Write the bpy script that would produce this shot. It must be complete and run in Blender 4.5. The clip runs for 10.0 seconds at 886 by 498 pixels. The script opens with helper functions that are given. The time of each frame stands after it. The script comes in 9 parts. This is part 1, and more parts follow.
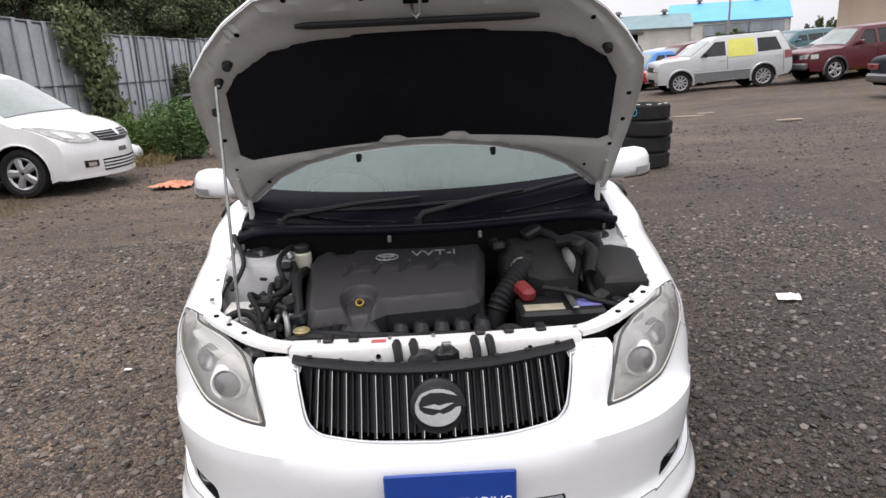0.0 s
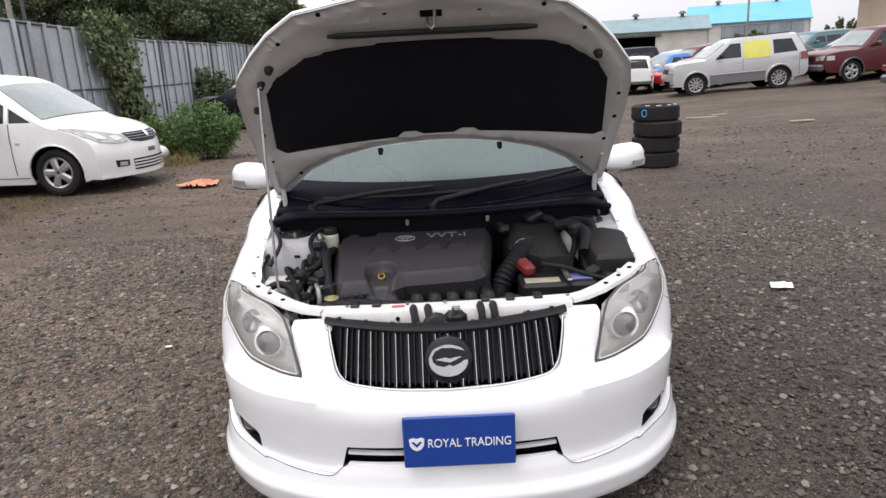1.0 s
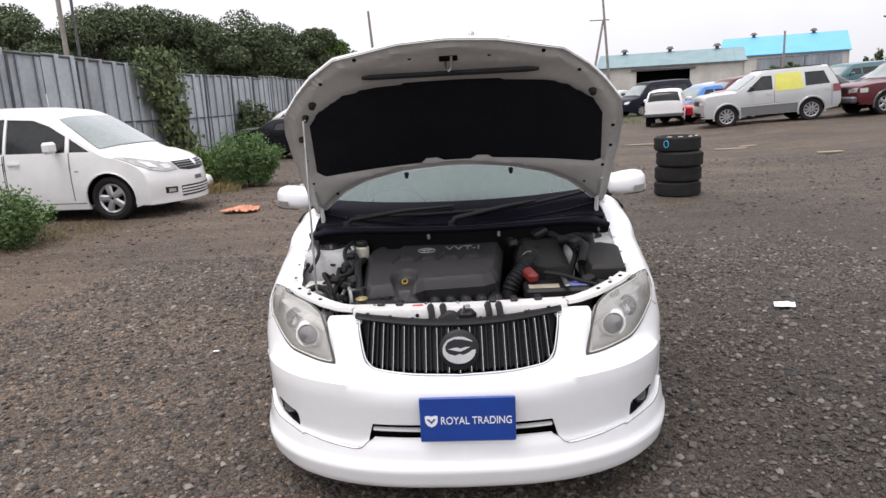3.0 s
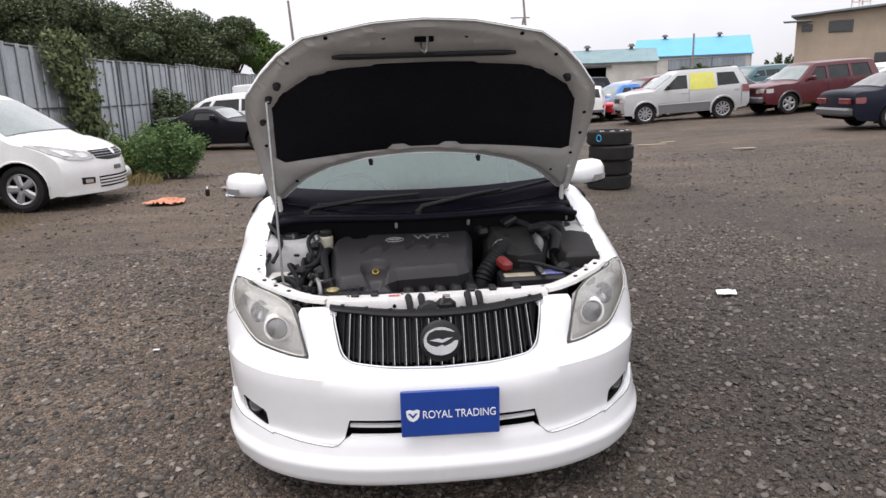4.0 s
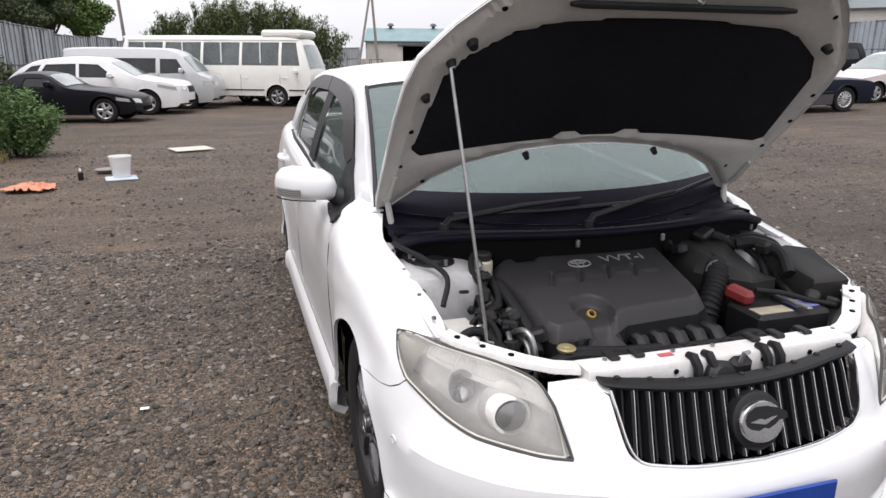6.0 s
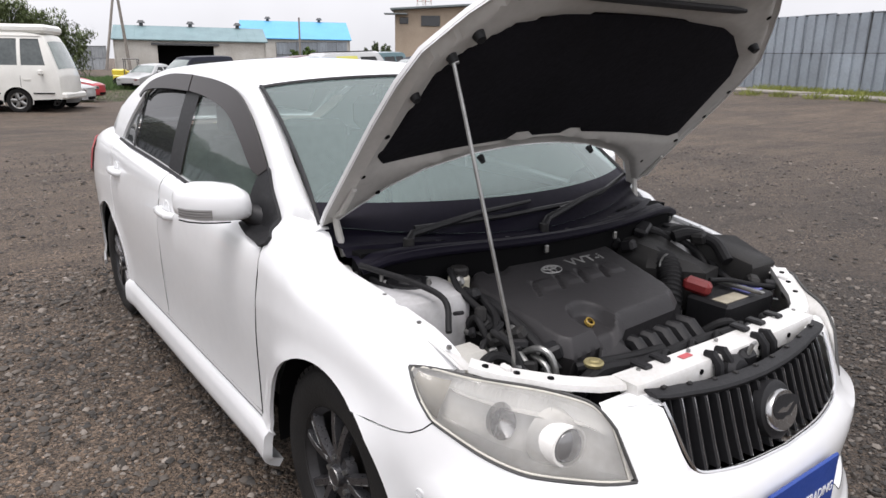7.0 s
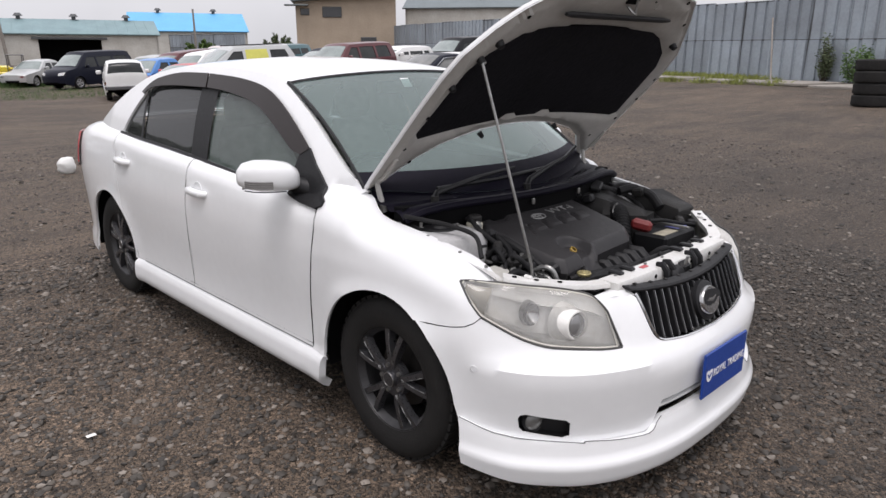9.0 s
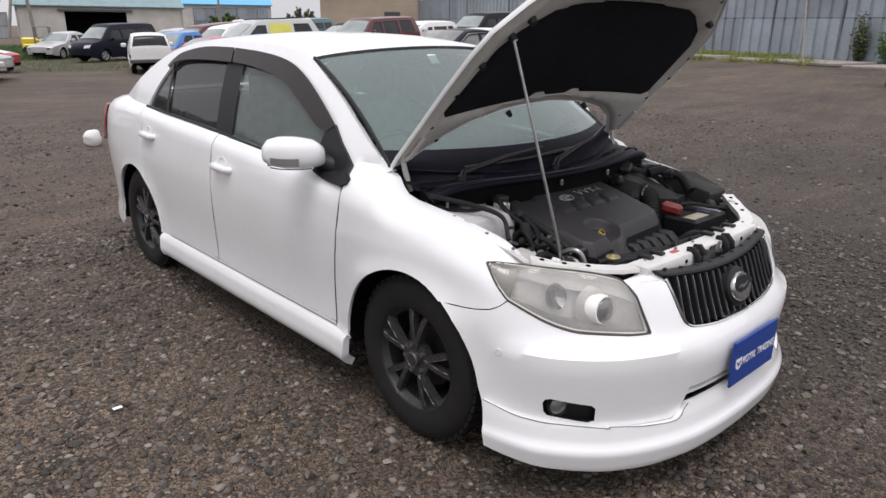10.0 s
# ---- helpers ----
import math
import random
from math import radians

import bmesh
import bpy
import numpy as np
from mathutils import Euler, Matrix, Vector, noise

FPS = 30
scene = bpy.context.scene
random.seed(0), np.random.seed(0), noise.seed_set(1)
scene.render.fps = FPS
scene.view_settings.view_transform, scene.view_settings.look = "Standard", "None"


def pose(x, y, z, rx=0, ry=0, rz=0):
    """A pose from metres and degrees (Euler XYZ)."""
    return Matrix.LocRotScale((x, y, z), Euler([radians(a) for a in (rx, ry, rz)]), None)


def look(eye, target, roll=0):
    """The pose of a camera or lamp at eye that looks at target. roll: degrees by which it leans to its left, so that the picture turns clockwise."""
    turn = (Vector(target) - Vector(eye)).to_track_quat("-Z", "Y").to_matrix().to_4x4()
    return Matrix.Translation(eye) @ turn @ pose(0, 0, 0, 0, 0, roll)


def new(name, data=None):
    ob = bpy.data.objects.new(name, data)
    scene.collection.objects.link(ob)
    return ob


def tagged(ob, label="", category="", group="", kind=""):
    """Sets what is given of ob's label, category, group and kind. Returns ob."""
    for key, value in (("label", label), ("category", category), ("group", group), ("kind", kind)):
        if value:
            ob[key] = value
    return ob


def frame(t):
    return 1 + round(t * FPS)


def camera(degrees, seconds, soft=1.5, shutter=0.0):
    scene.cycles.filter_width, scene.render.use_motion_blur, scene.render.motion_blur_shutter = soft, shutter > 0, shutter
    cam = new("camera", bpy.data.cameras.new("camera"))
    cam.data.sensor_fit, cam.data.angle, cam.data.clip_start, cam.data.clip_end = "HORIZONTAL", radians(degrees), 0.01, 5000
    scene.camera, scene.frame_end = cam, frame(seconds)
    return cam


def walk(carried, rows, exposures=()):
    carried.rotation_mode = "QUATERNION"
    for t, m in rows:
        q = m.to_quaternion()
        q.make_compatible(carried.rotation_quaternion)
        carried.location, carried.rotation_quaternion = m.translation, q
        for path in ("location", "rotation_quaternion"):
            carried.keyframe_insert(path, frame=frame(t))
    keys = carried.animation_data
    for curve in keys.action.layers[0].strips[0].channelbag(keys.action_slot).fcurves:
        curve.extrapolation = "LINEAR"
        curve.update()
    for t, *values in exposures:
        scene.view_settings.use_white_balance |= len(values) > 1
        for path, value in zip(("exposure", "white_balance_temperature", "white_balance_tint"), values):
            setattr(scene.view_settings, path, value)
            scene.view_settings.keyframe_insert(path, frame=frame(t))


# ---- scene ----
cam = camera(65.8, 10.0, 1.5)
PATH = [
    (0, (0.01, -2.382, 1.482), (0.056, -0.457, 0.942), -2.8),
    (0.5, (0.01, -2.54, 1.497), (-0.021, -0.597, 1.027), -1.6),
    (1, (0.018, -2.698, 1.49), (0.016, -0.77, 0.959), -3.0),
    (1.5, (0.085, -2.817, 1.513), (0.022, -0.868, 1.07), -2.5),
    (2, (0.099, -2.93, 1.507), (-0.007, -0.981, 1.075), -2.8),
    (3.3, (0.074, -3.094, 1.505), (-0.007, -1.145, 1.063), -3.4),
    (3.5, (0.043, -3.088, 1.503), (0.018, -1.137, 1.062), -3.0),
    (4, (-0.116, -3.0, 1.47), (0.016, -1.059, 1.005), -1.9),
    (4.5, (-0.348, -2.738, 1.469), (-0.09, -0.804, 1.029), -0.6),
    (5, (-0.679, -2.512, 1.446), (-0.319, -0.618, 0.912), -0.8),
    (5.5, (-0.915, -2.245, 1.443), (-0.374, -0.375, 0.983), -1.6),
    (5.7, (-1.011, -2.136, 1.452), (-0.475, -0.279, 0.941), -0.4),
    (6.8, (-1.471, -1.593, 1.431), (-0.474, 0.06, 0.909), 1.0),
    (7, (-1.55, -1.527, 1.428), (-0.399, 0.022, 0.903), 0.8),
    (7.5, (-1.799, -1.482, 1.457), (-0.542, 0.005, 0.998), 0.5),
    (8, (-2.012, -1.582, 1.459), (-0.706, -0.142, 0.989), -0.1),
    (8.5, (-2.182, -1.657, 1.464), (-0.831, -0.258, 1.002), -0.9),
    (9, (-2.247, -1.774, 1.458), (-0.899, -0.402, 0.909), -0.0),
    (9.5, (-2.234, -1.815, 1.457), (-0.897, -0.425, 0.929), -1.0),
    (10, (-2.241, -1.737, 1.46), (-0.948, -0.339, 0.848), 0.5),
]
walk(cam, [(t, look(eye, target, roll)) for t, eye, target, roll in PATH],
     exposures=((0.0, 0.72, 6500, 17), (2.0, 0.72, 6500, 17), (4.5, 0.69, 6500, 17), (5.5, 0.69, 6500, 17), (7.5, 0.63, 6500, 16), (8.5, 0.50, 6500, 16), (9.0, 0.38, 6500, 17), (10.0, 0.34, 6500, 17)))

# ---- world and light: a bright overcast day ----
world = bpy.data.worlds.new("overcast_sky")
scene.world = world
world.use_nodes = True
wn, wl = world.node_tree.nodes, world.node_tree.links
wn.clear()
sky = wn.new("ShaderNodeTexSky")
sky.sky_type, sky.sun_disc = "NISHITA", False
sky.sun_elevation, sky.sun_rotation = radians(73), radians(228)
sky.air_density, sky.dust_density, sky.ozone_density = 1.0, 6.0, 1.0
grey = wn.new("ShaderNodeHueSaturation")
grey.inputs["Saturation"].default_value = 0.12
cloud = wn.new("ShaderNodeTexNoise")
cloud.inputs["Scale"].default_value, cloud.inputs["Detail"].default_value = 1.7, 5.0
cramp = wn.new("ShaderNodeMapRange")
cramp.inputs["From Min"].default_value, cramp.inputs["From Max"].default_value = 0.3, 0.7
cramp.inputs["To Min"].default_value, cramp.inputs["To Max"].default_value = 6.3, 9.3
veil = wn.new("ShaderNodeMix")
veil.data_type = "RGBA"
veil.inputs["Factor"].default_value = 0.75
tintc = wn.new("ShaderNodeCombineColor")
back, wout = wn.new("ShaderNodeBackground"), wn.new("ShaderNodeOutputWorld")
back.inputs["Strength"].default_value = 0.12
wl.new(sky.outputs[0], grey.inputs["Color"])
wl.new(cloud.outputs["Fac"], cramp.inputs["Value"])
wco, wsep, dome, lit = wn.new("ShaderNodeTexCoord"), wn.new("ShaderNodeSeparateXYZ"), wn.new("ShaderNodeMapRange"), wn.new("ShaderNodeMath")
dome.inputs["From Min"].default_value, dome.inputs["From Max"].default_value = 0.0, 0.9
dome.inputs["To Min"].default_value, dome.inputs["To Max"].default_value = 0.78, 1.20
lit.operation = "MULTIPLY"
wl.new(wco.outputs["Generated"], wsep.inputs[0])
wl.new(wsep.outputs["Z"], dome.inputs["Value"])
wl.new(dome.outputs["Result"], lit.inputs[0])
wl.new(cramp.outputs["Result"], lit.inputs[1])
for i, cool in enumerate((0.965, 1.0, 1.02)):
    shade_ = wn.new("ShaderNodeMath")
    shade_.operation = "MULTIPLY"
    shade_.inputs[1].default_value = cool
    wl.new(lit.outputs[0], shade_.inputs[0])
    wl.new(shade_.outputs[0], tintc.inputs[i])
wl.new(grey.outputs[0], veil.inputs["A"])
wl.new(tintc.outputs[0], veil.inputs["B"])
wl.new(veil.outputs["Result"], back.inputs["Color"])
wl.new(back.outputs[0], wout.inputs[0])
sun = new("sun", bpy.data.lights.new("sun", "SUN"))
sun.data.energy, sun.data.angle, sun.data.color = 1.05, radians(30), (1.0, 0.97, 0.93)
sun.matrix_world = look((-5.5, -5, 25), (0, 0, 0))


# ---- materials ----
def mat(name, color, rough=0.6, metal=0.0, coat=0.0, spots=0.0, scale=8.0, bump=0.0, bscale=60.0, color2=None, spec=0.5):
    """A surface with two scales of colour variation and a fine relief, in metres of the object's own space."""
    m = bpy.data.materials.new(name)
    m.use_nodes = True
    n, l = m.node_tree.nodes, m.node_tree.links
    b = n["Principled BSDF"]
    b.inputs["Roughness"].default_value, b.inputs["Metallic"].default_value = rough, metal
    b.inputs["Coat Weight"].default_value, b.inputs["Coat Roughness"].default_value = coat, 0.06
    b.inputs["Specular IOR Level"].default_value = spec
    b.inputs["Base Color"].default_value = (*color, 1)
    if spots or bump:
        co = n.new("ShaderNodeTexCoord")
    if spots:
        big, small = n.new("ShaderNodeTexNoise"), n.new("ShaderNodeTexNoise")
        big.inputs["Scale"].default_value, big.inputs["Detail"].default_value = scale, 6.0
        small.inputs["Scale"].default_value, small.inputs["Detail"].default_value = scale * 9, 3.0
        add = n.new("ShaderNodeMath")
        add.operation = "MULTIPLY_ADD"
        add.inputs[1].default_value, add.inputs[2].default_value = 0.5, 0.0
        l.new(co.outputs["Object"], big.inputs["Vector"])
        l.new(co.outputs["Object"], small.inputs["Vector"])
        l.new(small.outputs["Fac"], add.inputs[0])
        sm = n.new("ShaderNodeMath")
        l.new(big.outputs["Fac"], sm.inputs[0])
        l.new(add.outputs[0], sm.inputs[1])
        mr = n.new("ShaderNodeMapRange")
        mr.inputs["From Min"].default_value, mr.inputs["From Max"].default_value = 0.5, 1.0
        l.new(sm.outputs[0], mr.inputs["Value"])
        mx = n.new("ShaderNodeMix")
        mx.data_type = "RGBA"
        other = color2 or tuple(c * (1 - spots) for c in color)
        mx.inputs["A"].default_value, mx.inputs["B"].default_value = (*color, 1), (*other, 1)
        l.new(mr.outputs["Result"], mx.inputs["Factor"])
        l.new(mx.outputs["Result"], b.inputs["Base Color"])
        rr = n.new("ShaderNodeMapRange")
        rr.inputs["To Min"].default_value, rr.inputs["To Max"].default_value = max(rough - 0.08, 0.02), min(rough + 0.12, 1)
        l.new(small.outputs["Fac"], rr.inputs["Value"])
        l.new(rr.outputs["Result"], b.inputs["Roughness"])
    if bump:
        bn, bp = n.new("ShaderNodeTexNoise"), n.new("ShaderNodeBump")
        bn.inputs["Scale"].default_value, bn.inputs["Detail"].default_value = bscale, 4.0
        bp.inputs["Strength"].default_value, bp.inputs["Distance"].default_value = bump, 0.01
        l.new(co.outputs["Object"], bn.inputs["Vector"])
        l.new(bn.outputs["Fac"], bp.inputs["Height"])
        l.new(bp.outputs["Normal"], b.inputs["Normal"])
    return m


def glass(name, tint, gloss_rough=0.02, ior=1.5, film=0.0, film_color=(0.5, 0.5, 0.5)):
    m = bpy.data.materials.new(name)
    m.use_nodes = True
    n, l = m.node_tree.nodes, m.node_tree.links
    n.remove(n["Principled BSDF"])
    tr, gl, fr, mx = n.new("ShaderNodeBsdfTransparent"), n.new("ShaderNodeBsdfGlossy"), n.new("ShaderNodeFresnel"), n.new("ShaderNodeMixShader")
    tr.inputs["Color"].default_value = (*tint, 1)
    gl.inputs["Roughness"].default_value = gloss_rough
    fr.inputs["IOR"].default_value = ior
    l.new(fr.outputs[0], mx.inputs[0])
    # even film of colour: painted reflections on the panes, real haze on the lamp lens
    sheen_haze, film_mix = n.new("ShaderNodeBsdfDiffuse"), n.new("ShaderNodeMixShader")
    sheen_haze.inputs["Color"].default_value, film_mix.inputs[0].default_value = (*film_color, 1), film
    l.new(tr.outputs[0], film_mix.inputs[1])
    l.new(sheen_haze.outputs[0], film_mix.inputs[2])
    l.new(film_mix.outputs[0], mx.inputs[1])
    l.new(gl.outputs[0], mx.inputs[2])
    l.new(mx.outputs[0], n["Material Output"].inputs["Surface"])
    return m


WHITE = mat("white_paint", (0.83, 0.84, 0.845), 0.32, coat=0.7, spots=0.05, scale=2.5)
# a greyer bay paint for the inner wings and strut towers
BAYGREY = mat("grey_bay_paint", (0.52, 0.52, 0.53), 0.5, coat=0.1, spots=0.4, scale=7, color2=(0.36, 0.355, 0.35))
BAYWHITE = mat("bay_white_paint", (0.76, 0.76, 0.755), 0.38, coat=0.3, spots=0.35, scale=9, color2=(0.60, 0.59, 0.56))
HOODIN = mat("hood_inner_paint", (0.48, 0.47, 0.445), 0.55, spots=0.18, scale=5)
PAD = mat("hood_pad_felt", (0.0085, 0.008, 0.0115), 0.95, bump=0.25, bscale=60, spots=0.4, scale=6, spec=0.2)
BLACKP = mat("black_plastic", (0.010, 0.010, 0.0115), 0.5, spec=0.35, spots=0.3, scale=10, bump=0.08, bscale=300)
GREYP = mat("grey_plastic", (0.013, 0.013, 0.0135), 0.55, spec=0.30, spots=0.35, scale=7, bump=0.15, bscale=260, color2=(0.022, 0.021, 0.020))
# near-black: shade of cavities, gaps and holes put into the colour; also black trim
DARK = mat("cavity_shade_black", (0.005, 0.005, 0.0055), 0.9, spec=0.08)
RUBBER = mat("tyre_rubber", (0.010, 0.0095, 0.0095), 0.75, spots=0.3, scale=12, bump=0.2, bscale=120, color2=(0.017, 0.016, 0.015), spec=0.3)
BRAKE = mat("brake_disc", (0.05, 0.045, 0.042), 0.5, 0.6, spots=0.5, scale=20)
RIM = mat("dark_alloy", (0.12, 0.12, 0.128), 0.28, 0.75, spots=0.3, scale=14)
SILVER = mat("silver_alloy", (0.45, 0.45, 0.46), 0.35, 0.7, spots=0.2, scale=14)
CHROME = mat("chrome", (0.72, 0.72, 0.73), 0.14, 1.0, spots=0.12, scale=20)
STEEL = mat("bare_steel", (0.38, 0.38, 0.37), 0.35, 0.9, spots=0.4, scale=20)
# pale reflections of side windows and windscreen are put into their film colour
GLASS = glass("window_glass", (0.66, 0.78, 0.75), film=0.20, film_color=(0.34, 0.42, 0.40))
SCREEN = glass("windscreen_glass", (0.60, 0.74, 0.72), film=0.40, film_color=(0.24, 0.315, 0.305))
TINT = glass("tinted_glass", (0.12, 0.13, 0.13), film=0.25, film_color=(0.10, 0.105, 0.11))
LENS = glass("lamp_lens", (0.985, 0.98, 0.965), 0.05, film=0.15, film_color=(0.95, 0.945, 0.93))
CABIN = mat("cabin_trim", (0.16, 0.15, 0.14), 0.8, spots=0.3, scale=8)
SEAT = mat("seat_cloth", (0.45, 0.43, 0.38), 0.9, spots=0.25, scale=20, bump=0.3, bscale=300)


# ---- geometry tools ----
class Geo:
    def __init__(self):
        self.v, self.f = [], []

    def add(self, vs, fs):
        o = len(self.v)
        self.v += [tuple(p) for p in vs]
        self.f += [tuple(i + o for i in f) for f in fs]
        return self

    def box(self, c, s, r=0.0, m=None):
        """A box of centre c and size s with chamfered edges r."""
        hx, hy, hz = (k / 2 for k in s)
        r = min(r, hx * 0.9, hy * 0.9, hz * 0.9)
        m = m or Matrix.Identity(4)
        if r <= 0:
            vs = [(sx * hx, sy * hy, sz * hz) for sx in (-1, 1) for sy in (-1, 1) for sz in (-1, 1)]
            fs = [(0, 1, 3, 2), (4, 6, 7, 5), (0, 4, 5, 1), (2, 3, 7, 6), (0, 2, 6, 4), (1, 5, 7, 3)]
        else:
            vs, idx, fs = [], {}, []
            for sx in (-1, 1):
                for sy in (-1, 1):
                    for sz in (-1, 1):
                        for ax in range(3):
                            d = [hx - r, hy - r, hz - r]
                            d[ax] += r
                            idx[sx, sy, sz, ax] = len(vs)
                            vs.append((sx * d[0], sy * d[1], sz * d[2]))
            for ax in range(3):
                b, c2 = (ax + 1) % 3, (ax + 2) % 3
                for sg in (-1, 1):
                    q = []
                    for t1, t2 in ((-1, -1), (1, -1), (1, 1), (-1, 1)):
                        k = [0, 0, 0]
                        k[ax], k[b], k[c2] = sg, t1, t2
                        q.append(idx[(*k, ax)])
                    fs.append(tuple(q if sg > 0 else q[::-1]))
                for t1 in (-1, 1):
                    for t2 in (-1, 1):
                        k0, k1 = [0, 0, 0], [0, 0, 0]
                        k0[ax], k1[ax] = -1, 1
                        k0[b] = k1[b] = t1
                        k0[c2] = k1[c2] = t2
                        q = [idx[(*k0, b)], idx[(*k1, b)], idx[(*k1, c2)], idx[(*k0, c2)]]
                        fs.append(tuple(q[::-1] if t1 * t2 > 0 else q))
            for sx in (-1, 1):
                for sy in (-1, 1):
                    for sz in (-1, 1):
                        q = [idx[sx, sy, sz, a] for a in range(3)]
                        fs.append(tuple(q if sx * sy * sz > 0 else q[::-1]))
        return self.add([m @ Vector(p) + Vector(c) for p in vs], fs)

    def ring(self, rings, close=True, caps=True):
        """Joins rings of equally many points."""
        n = len(rings[0])
        vs = [p for r in rings for p in r]
        fs = []
        for i in range(len(rings) - 1):
            for j in range(n if close else n - 1):
                k = (j + 1) % n
                fs.append((i * n + j, i * n + k, (i + 1) * n + k, (i + 1) * n + j))
        if caps and close:
            fs.append(tuple(range(n))[::-1])
            fs.append(tuple(range((len(rings) - 1) * n, len(rings) * n)))
        return self.add(vs, fs)

    def tube(self, pts, r, n=8, caps=True, flat=1.0):
        pts = [Vector(p) for p in pts]
        rs = r if isinstance(r, (list, tuple)) else [r] * len(pts)
        rings, side = [], None
        for i, p in enumerate(pts):
            d = (pts[min(i + 1, len(pts) - 1)] - pts[max(i - 1, 0)]).normalized()
            if side is None:
                side = d.cross(Vector((0, 0, 1)) if abs(d.z) < 0.9 else Vector((1, 0, 0))).normalized()
            else:
                side = (side - d * side.dot(d)).normalized()
            up = side.cross(d)
            rings.append([p + (side * math.cos(a) + up * math.sin(a) * flat) * rs[i] for a in (2 * math.pi * k / n for k in range(n))])
        return self.ring(rings, True, caps)

    def cyl(self, p0, p1, r0, r1=None, n=16):
        return self.tube([p0, p1], [r0, r0 if r1 is None else r1], n)

    def lathe(self, prof, m, n=24, close=False):
        """Turns (radius, height) pairs round m's z axis."""
        rings = [[m @ Vector((r * math.cos(a), r * math.sin(a), h)) for a in (2 * math.pi * k / n for k in range(n))] for r, h in prof]
        if close:
            rings.append(rings[0])
        return self.ring(rings, True, False)

    def grid(self, fn, us, vs, flip=False):
        pts = [fn(u, v) for v in vs for u in us]
        n, fs = len(us), []
        for j in range(len(vs) - 1):
            for i in range(n - 1):
                q = (j * n + i, j * n + i + 1, (j + 1) * n + i + 1, (j + 1) * n + i)
                fs.append(q[::-1] if flip else q)
        return self.add(pts, fs)

    def prism(self, poly, m, h):
        """A polygon in m's xy plane, raised by h."""
        n = len(poly)
        vs = [m @ Vector((x, y, 0)) for x, y in poly] + [m @ Vector((x, y, h)) for x, y in poly]
        fs = [tuple(range(n))[::-1], tuple(range(n, 2 * n))] + [(i, (i + 1) % n, n + (i + 1) % n, n + i) for i in range(n)]
        return self.add(vs, fs)

    def mirror(self):
        n = len(self.v)
        self.v += [(-x, y, z) for x, y, z in self.v]
        self.f += [tuple(i + n for i in f[::-1]) for f in self.f]
        return self

    def move(self, m):
        self.v = [tuple(m @ Vector(p)) for p in self.v]
        return self


def part(name, geo, material, parent=None, label="", sharp=35):
    """Links a Geo as one mesh object, under a thing or a part."""
    me = bpy.data.meshes.new(name)
    me.from_pydata(geo.v, [], geo.f)
    me.materials.append(material)
    me.validate()
    me.shade_smooth()
    me.set_sharp_from_angle(angle=radians(sharp))
    ob = new(name, me)
    if parent:
        ob.parent = parent
    if label:
        ob["label"] = label
    return ob


def thing(name, m, label, category, group="", kind=""):
    ob = new(name)
    ob.empty_display_size = 0.2
    ob.matrix_world = m
    return tagged(ob, label, category, group, kind)


def lin(x, xs, ys):
    return float(np.interp(x, xs, ys))


def spline(pts, n=8):
    """A smooth line through the points (Catmull-Rom)."""
    P = [np.array(p, float) for p in pts]
    P = [2 * P[0] - P[1]] + P + [2 * P[-1] - P[-2]]
    out = []
    for i in range(1, len(P) - 2):
        for k in range(n):
            t = k / n
            out.append(tuple(0.5 * (2 * P[i] + (P[i + 1] - P[i - 1]) * t + (2 * P[i - 1] - 5 * P[i] + 4 * P[i + 1] - P[i + 2]) * t * t
                                    + (3 * P[i] - P[i - 1] - 3 * P[i + 1] + P[i + 2]) * t ** 3)))
    return out + [tuple(P[-2])]


from mathutils import geometry


class Outline(list):
    """A polygon with holes."""
    holes = ()


def holed(outer, *holes):
    o = Outline(outer)
    o.holes = [list(h) for h in holes]
    return o


